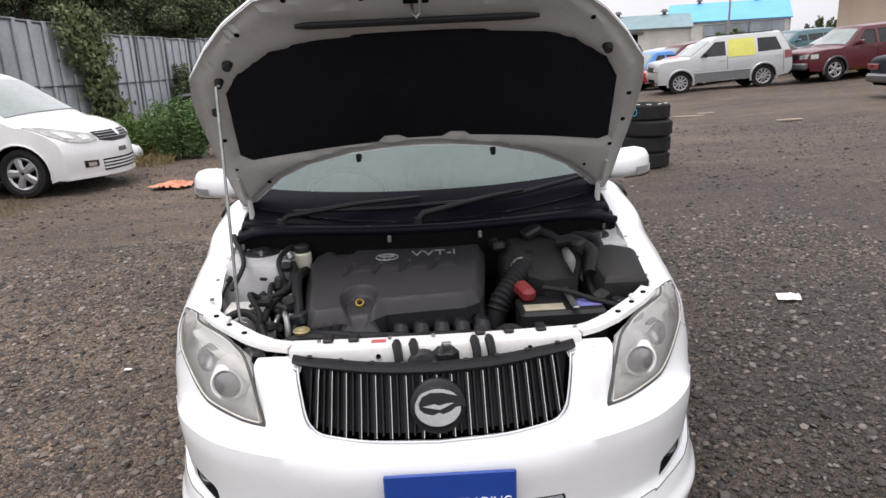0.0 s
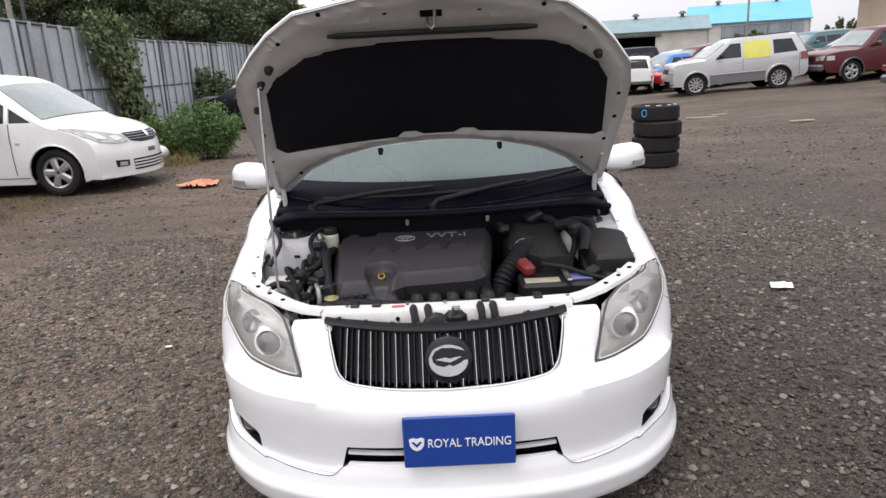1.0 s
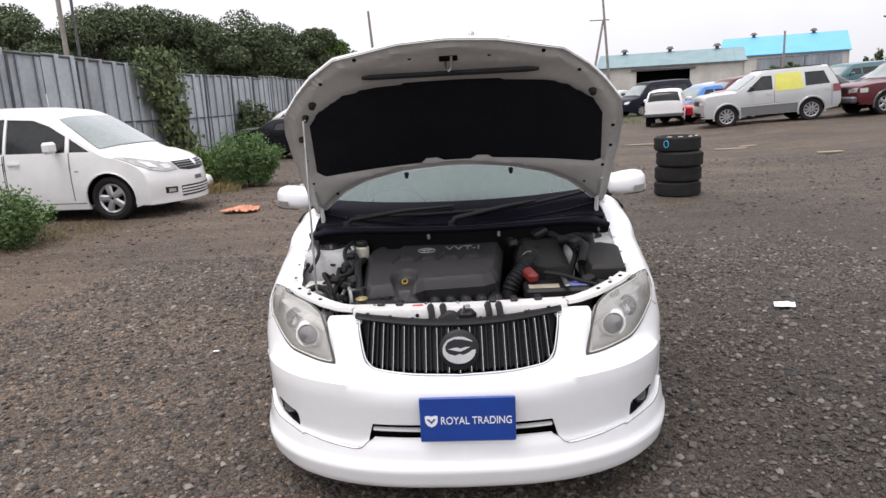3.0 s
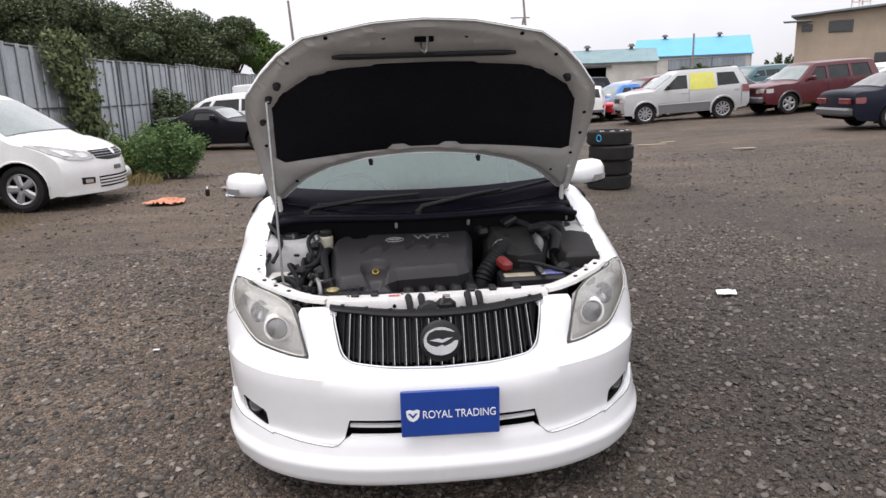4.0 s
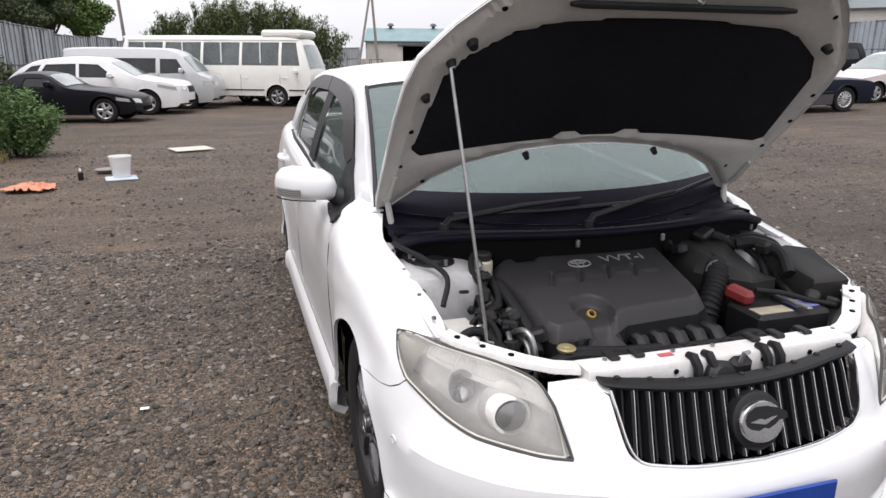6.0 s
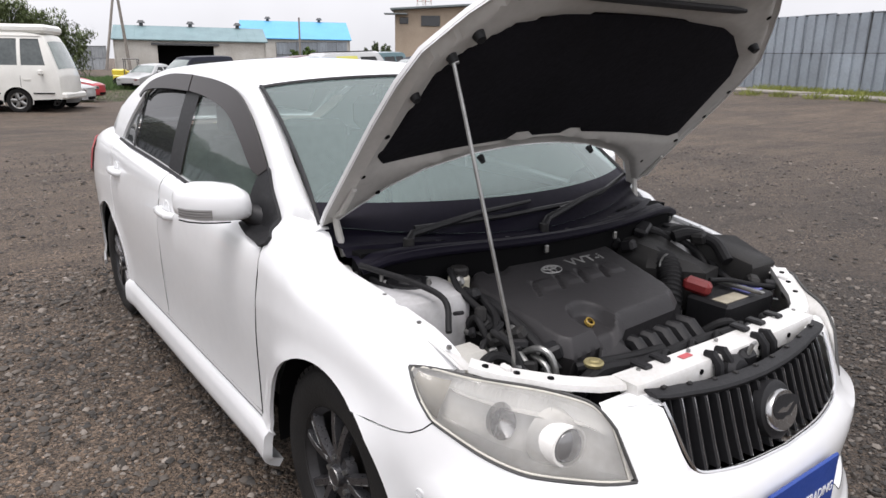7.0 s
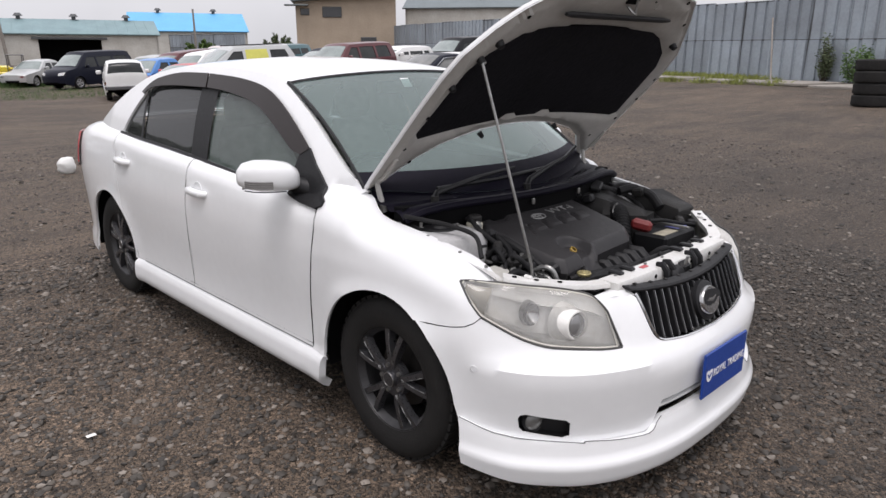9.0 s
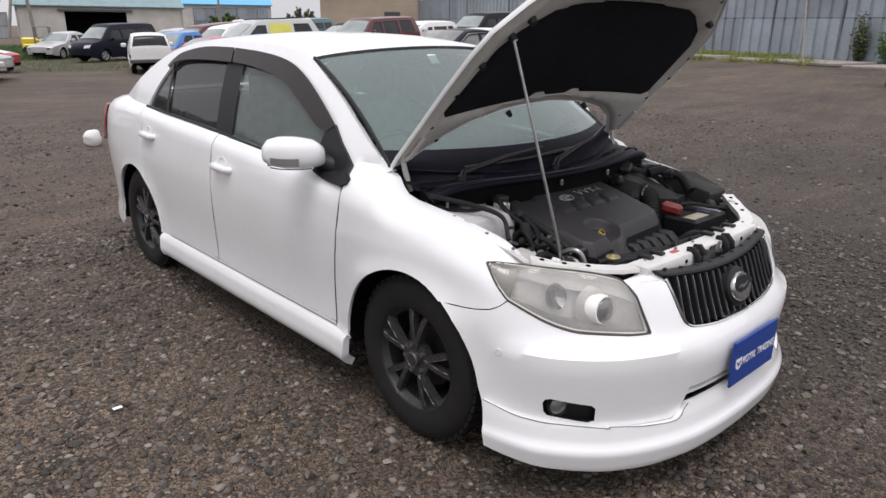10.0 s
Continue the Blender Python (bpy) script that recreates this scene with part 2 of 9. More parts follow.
def panel(fn, poly, du, dv, thick=0.008, out=0.0, flip=False):
    """A sheet of the surface fn(u, v) inside the polygon, meshed on a grid, with its edges turned in by thick and raised by out."""
    loops = [list(poly)] + (list(poly.holes) if isinstance(poly, Outline) else [])
    k = dv / du
    A = np.array([(p[0] * k, p[1]) for lo in loops for p in lo])
    B = np.array([(p[0] * k, p[1]) for lo in loops for p in lo[1:] + lo[:1]])
    D = B - A

    def within(P):
        P = np.asarray(P)[:, None, :]
        cross = (A[:, 1] > P[..., 1]) != (B[:, 1] > P[..., 1])
        dy = np.where(D[:, 1] == 0, 1e-12, D[:, 1])
        return ((cross & (P[..., 0] < D[:, 0] * (P[..., 1] - A[:, 1]) / dy + A[:, 0])).sum(1) % 2) == 1

    def far(P):
        P = np.asarray(P)[:, None, :]
        t = np.clip(((P - A) * D).sum(2) / np.maximum((D * D).sum(1), 1e-12), 0, 1)
        return np.sqrt(((A + t[..., None] * D - P) ** 2).sum(2)).min(1)
    pts, edges = [], []
    for lo in loops:
        first = len(pts)
        for a, b in zip(lo, lo[1:] + lo[:1]):
            a, b = (a[0] * k, a[1]), (b[0] * k, b[1])
            n = max(1, math.ceil(math.hypot(b[0] - a[0], b[1] - a[1]) / dv))
            for i in range(n):
                pts.append((a[0] + (b[0] - a[0]) * i / n, a[1] + (b[1] - a[1]) * i / n))
        edges += [(i, i + 1) for i in range(first, len(pts) - 1)] + [(len(pts) - 1, first)]
    lo, hi = A.min(0), A.max(0)
    cell = [(i * dv, j * dv) for i in range(math.floor(lo[0] / dv), math.ceil(hi[0] / dv) + 1) for j in range(math.floor(lo[1] / dv), math.ceil(hi[1] / dv) + 1)]
    if cell:
        keep = within(cell) & (far(cell) > 0.45 * dv)
        pts += [p for p, ok in zip(cell, keep) if ok]
    q, _, tris, _, _, _ = geometry.delaunay_2d_cdt([Vector(p) for p in pts], edges, [], 0, 1e-6)
    mid = [((q[t[0]].x + q[t[1]].x + q[t[2]].x) / 3, (q[t[0]].y + q[t[1]].y + q[t[2]].y) / 3) for t in tris]
    tris = [t for t, ok in zip(tris, within(mid)) if ok]
    uv = [(p.x / k, p.y) for p in q]

    def normal(u, v):
        e = 0.002
        a, b = Vector(fn(u + e, v)) - Vector(fn(u - e, v)), Vector(fn(u, v + e)) - Vector(fn(u, v - e))
        c = a.cross(b)
        return (-c if flip else c).normalized() if c.length > 1e-12 else Vector((0, 0, 1))
    vs = [Vector(fn(*p)) + (normal(*p) * out if out else Vector((0, 0, 0))) for p in uv]
    fs = []
    for a, b, c in tris:
        ccw = (uv[b][0] - uv[a][0]) * (uv[c][1] - uv[a][1]) - (uv[c][0] - uv[a][0]) * (uv[b][1] - uv[a][1]) > 0
        fs.append((a, b, c) if ccw != flip else (a, c, b))
    g = Geo().add(vs, fs)
    if thick:
        seen = {(a, b) for f in fs for a, b in zip(f, f[1:] + f[:1])}
        rim = {}
        for a, b in sorted(seen):
            if (b, a) not in seen:
                for j in (a, b):
                    if j not in rim:
                        rim[j] = len(g.v)
                        g.v.append(tuple(vs[j] - normal(*uv[j]) * thick))
                g.f.append((b, a, rim[a], rim[b]))
    return g


def vary(m, low, high):
    """Lets each piece differ a little in tone."""
    n, l = m.node_tree.nodes, m.node_tree.links
    b = n["Principled BSDF"]
    info, mr, mx = n.new("ShaderNodeObjectInfo"), n.new("ShaderNodeMapRange"), n.new("ShaderNodeVectorMath")
    mx.operation = "MULTIPLY"
    mr.inputs["To Min"].default_value, mr.inputs["To Max"].default_value = low, high
    l.new(info.outputs["Random"], mr.inputs["Value"])
    if b.inputs["Base Color"].links:
        l.new(b.inputs["Base Color"].links[0].from_socket, mx.inputs[0])
    else:
        mx.inputs[0].default_value = b.inputs["Base Color"].default_value[:3]
    l.new(mr.outputs["Result"], mx.inputs[1])
    l.new(mx.outputs[0], b.inputs["Base Color"])
    return m

# ---- ground, fences, buildings, trees ----
def gz(x, y):
    """The yard rises gently to the east and dips a little at the back."""
    u = min(max(0.0, x - 4.0), 40.0)
    up = 0.025 * u * u / (u + 3)
    def ease(k):
        k = min(max(k, 0), 1)
        return k * k * (3 - 2 * k)
    east = 0.24 * ease((x - 6) / 4) * (1 - ease((y - 22) / 5))
    return up - ((0.19 + 0.17 * ease(x / 9) - east) * ease((y - 6) / 14) + 0.10 * ease((y - 22) / 12)) * ease((19 - x) / 7) * ease((70 - y) / 28)


def gravel_material():
    m = bpy.data.materials.new("gravel_ground")
    m.use_nodes = True
    n, l = m.node_tree.nodes, m.node_tree.links
    b = n["Principled BSDF"]
    co = n.new("ShaderNodeTexCoord")

    def tex(kind, scale, **kw):
        t = n.new(kind)
        t.inputs["Scale"].default_value = scale
        for k, v in kw.items():
            t.inputs[k].default_value = v
        l.new(co.outputs["Object"], t.inputs["Vector"])
        return t
    stones, fine = tex("ShaderNodeTexVoronoi", 64.0), tex("ShaderNodeTexVoronoi", 125.0)
    patch, dirt = tex("ShaderNodeTexNoise", 0.35, Detail=6.0, Roughness=0.65), tex("ShaderNodeTexNoise", 2.2, Detail=5.0, Roughness=0.7)
    ramp = n.new("ShaderNodeValToRGB")
    ramp.color_ramp.elements[0].color, ramp.color_ramp.elements[1].color = (0.012, 0.0105, 0.009, 1), (0.26, 0.228, 0.198, 1)
    for pos, c in ((0.34, (0.036, 0.031, 0.027, 1)), (0.72, (0.100, 0.088, 0.076, 1)), (0.92, (0.160, 0.138, 0.118, 1))):
        e = ramp.color_ramp.elements.new(pos)
        e.color = c
    sep = n.new("ShaderNodeSeparateColor")
    l.new(stones.outputs["Color"], sep.inputs[0])
    l.new(sep.outputs[0], ramp.inputs[0])
    ramp2 = n.new("ShaderNodeValToRGB")
    ramp2.color_ramp.elements[0].color, ramp2.color_ramp.elements[1].color = (0.022, 0.0195, 0.017, 1), (0.15, 0.13, 0.11, 1)
    sep2 = n.new("ShaderNodeSeparateColor")
    l.new(fine.outputs["Color"], sep2.inputs[0])
    l.new(sep2.outputs[1], ramp2.inputs[0])
    mx = n.new("ShaderNodeMix")
    mx.data_type = "RGBA"
    mr = n.new("ShaderNodeMapRange")
    mr.inputs["From Min"].default_value, mr.inputs["From Max"].default_value = 0.4, 0.6
    l.new(dirt.outputs["Fac"], mr.inputs["Value"])
    l.new(mr.outputs["Result"], mx.inputs["Factor"])
    l.new(ramp.outputs["Color"], mx.inputs["A"])
    l.new(ramp2.outputs["Color"], mx.inputs["B"])
    tone = n.new("ShaderNodeMix")
    tone.data_type, tone.blend_type = "RGBA", "MULTIPLY"
    tone.inputs["Factor"].default_value = 1.0
    tr = n.new("ShaderNodeValToRGB")
    tr.color_ramp.elements[0].position, tr.color_ramp.elements[1].position = 0.32, 0.68
    tr.color_ramp.elements[0].color, tr.color_ramp.elements[1].color = (0.64, 0.63, 0.63, 1), (1.20, 1.14, 1.07, 1)
    l.new(patch.outputs["Fac"], tr.inputs[0])
    # the east half is darker and greyer, the west dusty and browner
    sx_, wob, east_k, brown = n.new("ShaderNodeSeparateXYZ"), n.new("ShaderNodeMath"), n.new("ShaderNodeMapRange"), n.new("ShaderNodeMix")
    l.new(co.outputs["Object"], sx_.inputs[0])
    wob.operation = "MULTIPLY_ADD"
    wob.inputs[1].default_value = 5.0
    l.new(patch.outputs["Fac"], wob.inputs[0])
    l.new(sx_.outputs["X"], wob.inputs[2])
    east_k.inputs["From Min"].default_value, east_k.inputs["From Max"].default_value = 0.0, 5.5
    l.new(wob.outputs[0], east_k.inputs["Value"])
    brown.data_type, brown.blend_type = "RGBA", "MULTIPLY"
    brown.inputs["Factor"].default_value = 1.0
    earth = n.new("ShaderNodeMix")
    earth.data_type = "RGBA"
    earth.inputs["A"].default_value, earth.inputs["B"].default_value = (1.76, 1.53, 1.31, 1), (0.95, 0.87, 0.81, 1)
    l.new(east_k.outputs["Result"], earth.inputs["Factor"])
    back_, dry = n.new("ShaderNodeMapRange"), n.new("ShaderNodeMix")
    back_.inputs["From Min"].default_value, back_.inputs["From Max"].default_value = 6.0, 15.0
    dry.data_type = "RGBA"
    dry.inputs["B"].default_value = (1.50, 1.35, 1.21, 1)
    wob2 = n.new("ShaderNodeMath")
    wob2.operation = "MULTIPLY_ADD"
    wob2.inputs[1].default_value = 6.0
    l.new(patch.outputs["Fac"], wob2.inputs[0])
    slant = n.new("ShaderNodeMath")
    slant.operation = "MULTIPLY_ADD"
    slant.inputs[1].default_value = 0.5
    l.new(sx_.outputs["X"], slant.inputs[0])
    l.new(sx_.outputs["Y"], slant.inputs[2])
    l.new(slant.outputs[0], wob2.inputs[2])
    l.new(wob2.outputs[0], back_.inputs["Value"])
    l.new(back_.outputs["Result"], dry.inputs["Factor"])
    l.new(earth.outputs["Result"], dry.inputs["A"])
    l.new(mx.outputs["Result"], brown.inputs["A"])
    l.new(dry.outputs["Result"], brown.inputs["B"])
    # a darker patch with a ragged edge before the car
    off, ln, spot_dark, spot_mix = n.new("ShaderNodeVectorMath"), n.new("ShaderNodeVectorMath"), n.new("ShaderNodeMapRange"), n.new("ShaderNodeMix")
    off.operation, ln.operation = "SUBTRACT", "LENGTH"
    off.inputs[1].default_value = (2.0, -0.5, 0)
    l.new(co.outputs["Object"], off.inputs[0])
    l.new(off.outputs[0], ln.inputs[0])
    rag = n.new("ShaderNodeMath")
    rag.operation = "MULTIPLY_ADD"
    rag.inputs[1].default_value = -1.2
    l.new(dirt.outputs["Fac"], rag.inputs[0])
    l.new(ln.outputs["Value"], rag.inputs[2])
    spot_dark.inputs["From Min"].default_value, spot_dark.inputs["From Max"].default_value = 0.0, 2.1
    spot_dark.inputs["To Min"].default_value, spot_dark.inputs["To Max"].default_value = 0.62, 1.0
    l.new(rag.outputs[0], spot_dark.inputs["Value"])
    spot_mix.data_type, spot_mix.blend_type = "RGBA", "MULTIPLY"
    spot_mix.inputs["Factor"].default_value = 1.0
    l.new(brown.outputs["Result"], spot_mix.inputs["A"])
    l.new(spot_dark.outputs["Result"], spot_mix.inputs["B"])
    l.new(spot_mix.outputs["Result"], tone.inputs["A"])
    l.new(tr.outputs["Color"], tone.inputs["B"])
    # tracks: long ragged streaks of bare earth and of loose stones
    stretch, streak, sr, track = n.new("ShaderNodeMapping"), n.new("ShaderNodeTexNoise"), n.new("ShaderNodeValToRGB"), n.new("ShaderNodeMix")
    stretch.inputs["Scale"].default_value, stretch.inputs["Rotation"].default_value = (0.45, 2.2, 1.0), (0, 0, radians(8))
    streak.inputs["Scale"].default_value, streak.inputs["Detail"].default_value, streak.inputs["Roughness"].default_value = 1.1, 7.0, 0.72
    l.new(co.outputs["Object"], stretch.inputs["Vector"])
    l.new(stretch.outputs["Vector"], streak.inputs["Vector"])
    sr.color_ramp.elements[0].position, sr.color_ramp.elements[1].position = 0.36, 0.66
    sr.color_ramp.elements[0].color, sr.color_ramp.elements[1].color = (0.70, 0.69, 0.68, 1), (1.22, 1.20, 1.18, 1)
    l.new(streak.outputs["Fac"], sr.inputs[0])
    track.data_type, track.blend_type = "RGBA", "MULTIPLY"
    track.inputs["Factor"].default_value = 1.0
    l.new(tone.outputs["Result"], track.inputs["A"])
    l.new(sr.outputs["Color"], track.inputs["B"])
    l.new(track.outputs["Result"], b.inputs["Base Color"])
    b.inputs["Roughness"].default_value = 0.75
    bump, bump2 = n.new("ShaderNodeBump"), n.new("ShaderNodeBump")
    bump.invert = bump2.invert = True
    bump.inputs["Distance"].default_value, bump2.inputs["Distance"].default_value = 0.02, 0.01
    bump.inputs["Strength"].default_value = bump2.inputs["Strength"].default_value = 0.9
    l.new(stones.outputs["Distance"], bump.inputs["Height"])
    l.new(fine.outputs["Distance"], bump2.inputs["Height"])
    l.new(bump.outputs["Normal"], bump2.inputs["Normal"])
    l.new(bump2.outputs["Normal"], b.inputs["Normal"])
    return m


GRAVEL = gravel_material()
xs = [-600, -250, -120, -70, -45, -30] + [-22 + 1.0 * k for k in range(75)] + [60, 80, 120, 250, 600]
ysg = [-300, -100, -40, -20, -12] + [-8 + 1.0 * k for k in range(70)] + [70, 85, 110, 160, 300, 900]
g = Geo().grid(lambda x, y: (x, y, gz(x, y) + 0.012 * noise.noise(Vector((x * 0.4, y * 0.4, 0)))), xs, ysg)
tagged(part("ground", g, GRAVEL), "grey-brown compacted gravel yard with loose stones", "ground", kind="structure")

ZINC = mat("weathered_zinc_sheet", (0.50, 0.54, 0.575), 0.5, 0.15, spots=0.35, scale=1.1, color2=(0.35, 0.37, 0.385))
ZINC2 = mat("pale_zinc_sheet", (0.39, 0.445, 0.50), 0.5, 0.2, spots=0.35, scale=1.1, color2=(0.30, 0.335, 0.37))
vary(ZINC, 0.82, 1.1)
vary(ZINC2, 0.70, 0.98)
# grey of the added strips that paint the shaded side of each fold
FOLDSHADE = mat("fold_shade", (0.20, 0.215, 0.23), 0.6, 0.2, spots=0.4, scale=2)
POST = mat("fence_rail", (0.12, 0.125, 0.13), 0.6, 0.4, spots=0.4, scale=6)


def sheet_fence(name, a, b, z_of, high, sheetmat, label, rib=0.40, joint=1.2, rails=(0.5,), seed=1, rise=0.12):
    """A fence of folded metal sheets from a to b, each sheet a piece of its own, with rails and posts. Added dark
    strips draw the shade along the folds.
    """
    rnd = random.Random(seed)
    a, b = Vector((*a, 0)), Vector((*b, 0))
    d = (b - a).normalized()
    nrm = Vector((d.y, -d.x, 0))
    total = (b - a).length
    f = thing(name, Matrix.Identity(4), label, "fence", kind="structure")
    k, t = 0, 0.0
    while t < total - 0.1:
        w = min(joint, total - t)
        up = rnd.uniform(-0.025, 0.025) + (rise if (k // 7) % 2 else 0)
        tilt = rnd.uniform(-0.02, 0.02) + (0.025 if k % 2 else 0)
        for lo, hi in ((0.0, 0.5), (0.5, 1.0)):
            rows = []
            for s in np.arange(0, w - 0.01, rib):
                e = min(rib, w - s)
                rows += [(s, 0.0), (s + e * 0.70, 0.0), (s + e * 0.74, 0.06), (s + e * 0.94, 0.06), (s + e * 0.98, 0.0)]
            rows.append((w + 0.07, 0.0))
            vs, fs = [], []
            for s, o in rows:
                p = a + d * (t + s) + nrm * (o + tilt)
                base = z_of(p.x, p.y)
                for h in (lo * high + (0.012 if lo else -0.1), hi * high + (up if hi == 1.0 else -0.012)):
                    vs.append((p.x + nrm.x * (0.012 if lo else 0), p.y, base + h))
            for i in range(len(rows) - 1):
                fs.append((2 * i, 2 * i + 2, 2 * i + 3, 2 * i + 1))
            part("sheet", Geo().add(vs, fs), sheetmat, f)
        # no real part: a thin dark strip paints the rib's shaded side
        for s in np.arange(0, w - 0.01, rib):
            p = a + d * (t + s + min(rib, w - s) * 0.72) + nrm * (0.03 + tilt)
            base = z_of(p.x, p.y)
            part("fold_shade_strip", Geo().cyl((p.x, p.y, base), (p.x, p.y, base + high + up - 0.03), 0.017, 0.017, 5), FOLDSHADE, f)
        p = a + d * t + nrm * 0.095
        base = z_of(p.x, p.y)
        if k % 2 == 0:
            part("post", Geo().cyl((p.x, p.y, base - 0.1), (p.x + rnd.uniform(-0.05, 0.05), p.y + rnd.uniform(-0.1, 0.1), base + high + 0.02), 0.03, 0.03, 8), POST, f)
        q = a + d * (t + w) + nrm * 0.06
        p = a + d * t + nrm * 0.06
        for h in rails:
            part("rail", Geo().cyl((p.x, p.y, z_of(p.x, p.y) + h * high), (q.x, q.y, z_of(q.x, q.y) + h * high), 0.028, 0.028, 6), POST, f)
        part("cap_rail", Geo().cyl((p.x, p.y, z_of(p.x, p.y) + high + up - 0.04), (q.x, q.y, z_of(q.x, q.y) + high + up - 0.04), 0.03, 0.03, 6), POST, f)
        t += w
        k += 1
    return f


sheet_fence("fence_west", (-9.15, 1.0), (-7.3, 58.0), gz, 2.72, ZINC, "tall weathered grey folded metal sheet fence", rib=0.575, joint=1.15, seed=3)
sheet_fence("fence_east", (19.6, -12.0), (38.0, 47.0), gz, 2.95, ZINC2, "tall pale grey folded metal sheet fence", rib=0.49, joint=1.47, seed=5, rise=0.0)
CONC = mat("concrete", (0.30, 0.275, 0.245), 0.85, spots=0.35, scale=1.5, bump=0.3, bscale=20)
g = Geo()
for k in range(8):
    y = -4 + 5.0 * k
    x = 19.6 + (y + 12) * 0.312 - 1.0
    g.box((x, y + 2.5, gz(x, y) + 0.02), (2.4, 4.98, 0.10), 0.02, Matrix.Rotation(radians(-17.3), 4, "Z"))
tagged(part("kerb_slab", g, CONC), "pale concrete strip along the foot of the fence", "kerb", kind="structure")

# buildings
TAN = mat("tan_render", (0.42, 0.34, 0.26), 0.85, spots=0.2, scale=0.8, bump=0.2, bscale=30)
CREAM = mat("cream_cladding", (0.58, 0.57, 0.53), 0.7, spots=0.3, scale=0.7, color2=(0.42, 0.40, 0.36))
TEAL = mat("grey_teal_roof", (0.21, 0.31, 0.33), 0.55, 0.2, spots=0.2, scale=0.6)
BLUE = mat("blue_roof", (0.12, 0.42, 0.72), 0.5, 0.1, spots=0.12, scale=0.5)
SLATE = mat("slate_roof", (0.16, 0.19, 0.2), 0.6, spots=0.2, scale=0.8)
WINDOWD = mat("dark_window", (0.03, 0.032, 0.035), 0.15, coat=0.5)


def frame_of(a, b, z):
    """A frame at a with x towards b, y away to the left of it and z up."""
    a, b = Vector((*a, z)), Vector((*b, z))
    d = (b - a).normalized()
    return Matrix.Translation(a) @ Matrix(((d.x, -d.y, 0, 0), (d.y, d.x, 0, 0), (0, 0, 1, 0), (0, 0, 0, 1))), (b - a).length


def shed(name, a, b, z, deep, eave, ridge, wallm, roofm, label, door=None, windows=(), vents=0, ribs=0):
    """A gabled shed whose long front runs from a to b."""
    m, w = frame_of(a, b, z)
    h = thing(name, m, label, "building")
    holes = [door] if door else []
    front = holed([(0, 0), (w, 0), (w, eave), (0, eave)], *[[(x0, 0.02), (x1, 0.02), (x1, z1), (x0, z1)] for x0, x1, z1 in holes])
    part("front_wall", panel(lambda u, v: Vector((u, 0, v)), front, 2.0, 2.0, 0.2), wallm, h)
    part("back_wall", Geo().box((w / 2, deep, eave / 2), (w, 0.2, eave)), wallm, h)
    for x in (0.0, w):
        part("gable_wall", Geo().prism([(0, 0), (deep, 0), (deep, eave), (deep / 2, ridge), (0, eave)], Matrix.Translation((x - 0.1, 0, 0)) @ Matrix(((0, 0, 1, 0), (1, 0, 0, 0), (0, 1, 0, 0), (0, 0, 0, 1))), 0.2), wallm, h)
    sl = math.atan2(ridge - eave, deep / 2)
    for sg, y0 in ((1, 0.0), (-1, deep)):
        ln = math.hypot(ridge - eave, deep / 2) + 0.4
        r = part("roof", Geo().box((w / 2, y0 + sg * (deep / 4 - 0.15), (eave + ridge) / 2 + 0.05), (w + 0.6, ln, 0.12), 0.0, Matrix.Rotation(sg * sl, 4, "X")), roofm, h)
        if ribs and sg > 0:
            for k in range(int(w / ribs) + 1):
                part("roof_seam", Geo().box((k * ribs, deep / 4 - 0.15, (eave + ridge) / 2 + 0.12), (0.06, ln, 0.05), 0.0, Matrix.Rotation(sl, 4, "X")), roofm, r)
    if door:
        part("doorway", Geo().box(((door[0] + door[1]) / 2, 2.5, door[2] / 2), (door[1] - door[0] + 1, 0.1, door[2])), DARK, h)
        part("door_rail", Geo().box(((door[0] + door[1]) / 2, -0.15, door[2] + 0.1), (door[1] - door[0] + 1.2, 0.2, 0.22)), POST, h)
    for x, zz, ww, hh in windows:
        wd = part("window", Geo().box((x, -0.04, zz), (ww + 0.2, 0.1, hh + 0.2), 0.02), POST, h)
        part("pane", Geo().box((x, -0.1, zz), (ww, 0.03, hh)), WINDOWD, wd)
    for k in range(vents):
        x = w * (k + 0.5) / vents
        v = part("roof_vent", Geo().cyl((x, deep / 2, ridge - 0.1), (x, deep / 2, ridge + 0.5), 0.22, 0.22, 10), POST, h)
        part("vent_cap", Geo().cyl((x, deep / 2, ridge + 0.45), (x, deep / 2, ridge + 0.75), 0.5, 0.25, 10), POST, v)
    return h


shed("warehouse", (15.6, 81.5), (30.8, 77.0), 0.2, 9.0, 3.2, 4.7, CREAM, TEAL, "long low cream warehouse with a grey-teal roof", door=(4.3, 10.2, 2.7), vents=3, ribs=1.0)
shed("blue_roof_warehouse", (34.0, 93.2), (47.6, 87.45), 0.4, 14.0, 3.9, 6.4, CREAM, BLUE, "cream warehouse under a bright blue roof", vents=2, windows=((6.5, 2.9, 2.2, 0.7), (11.2, 2.9, 2.2, 0.7)))
tan = thing("tan_building", Matrix.Identity(4), "tan two-storey block with a sloping flat roof and few windows", "building")
m, w = frame_of((30.7, 49.0), (37.3, 44.1), 0.4)
tan.matrix_world = m
part("wall", Geo().add([(0, 0, 0), (w, 0, 0), (w, 6, 0), (0, 6, 0), (0, 0, 5.15), (w, 0, 5.65), (w, 6, 5.65), (0, 6, 5.15)], [(0, 1, 5, 4), (1, 2, 6, 5), (2, 3, 7, 6), (3, 0, 4, 7)]), TAN, tan)
part("roof", Geo().box((w / 2, 2.9, 5.5), (w + 0.7, 7.0, 0.16), 0.02, Matrix.Rotation(-math.atan2(0.5, w), 4, "Y")), SLATE, tan)
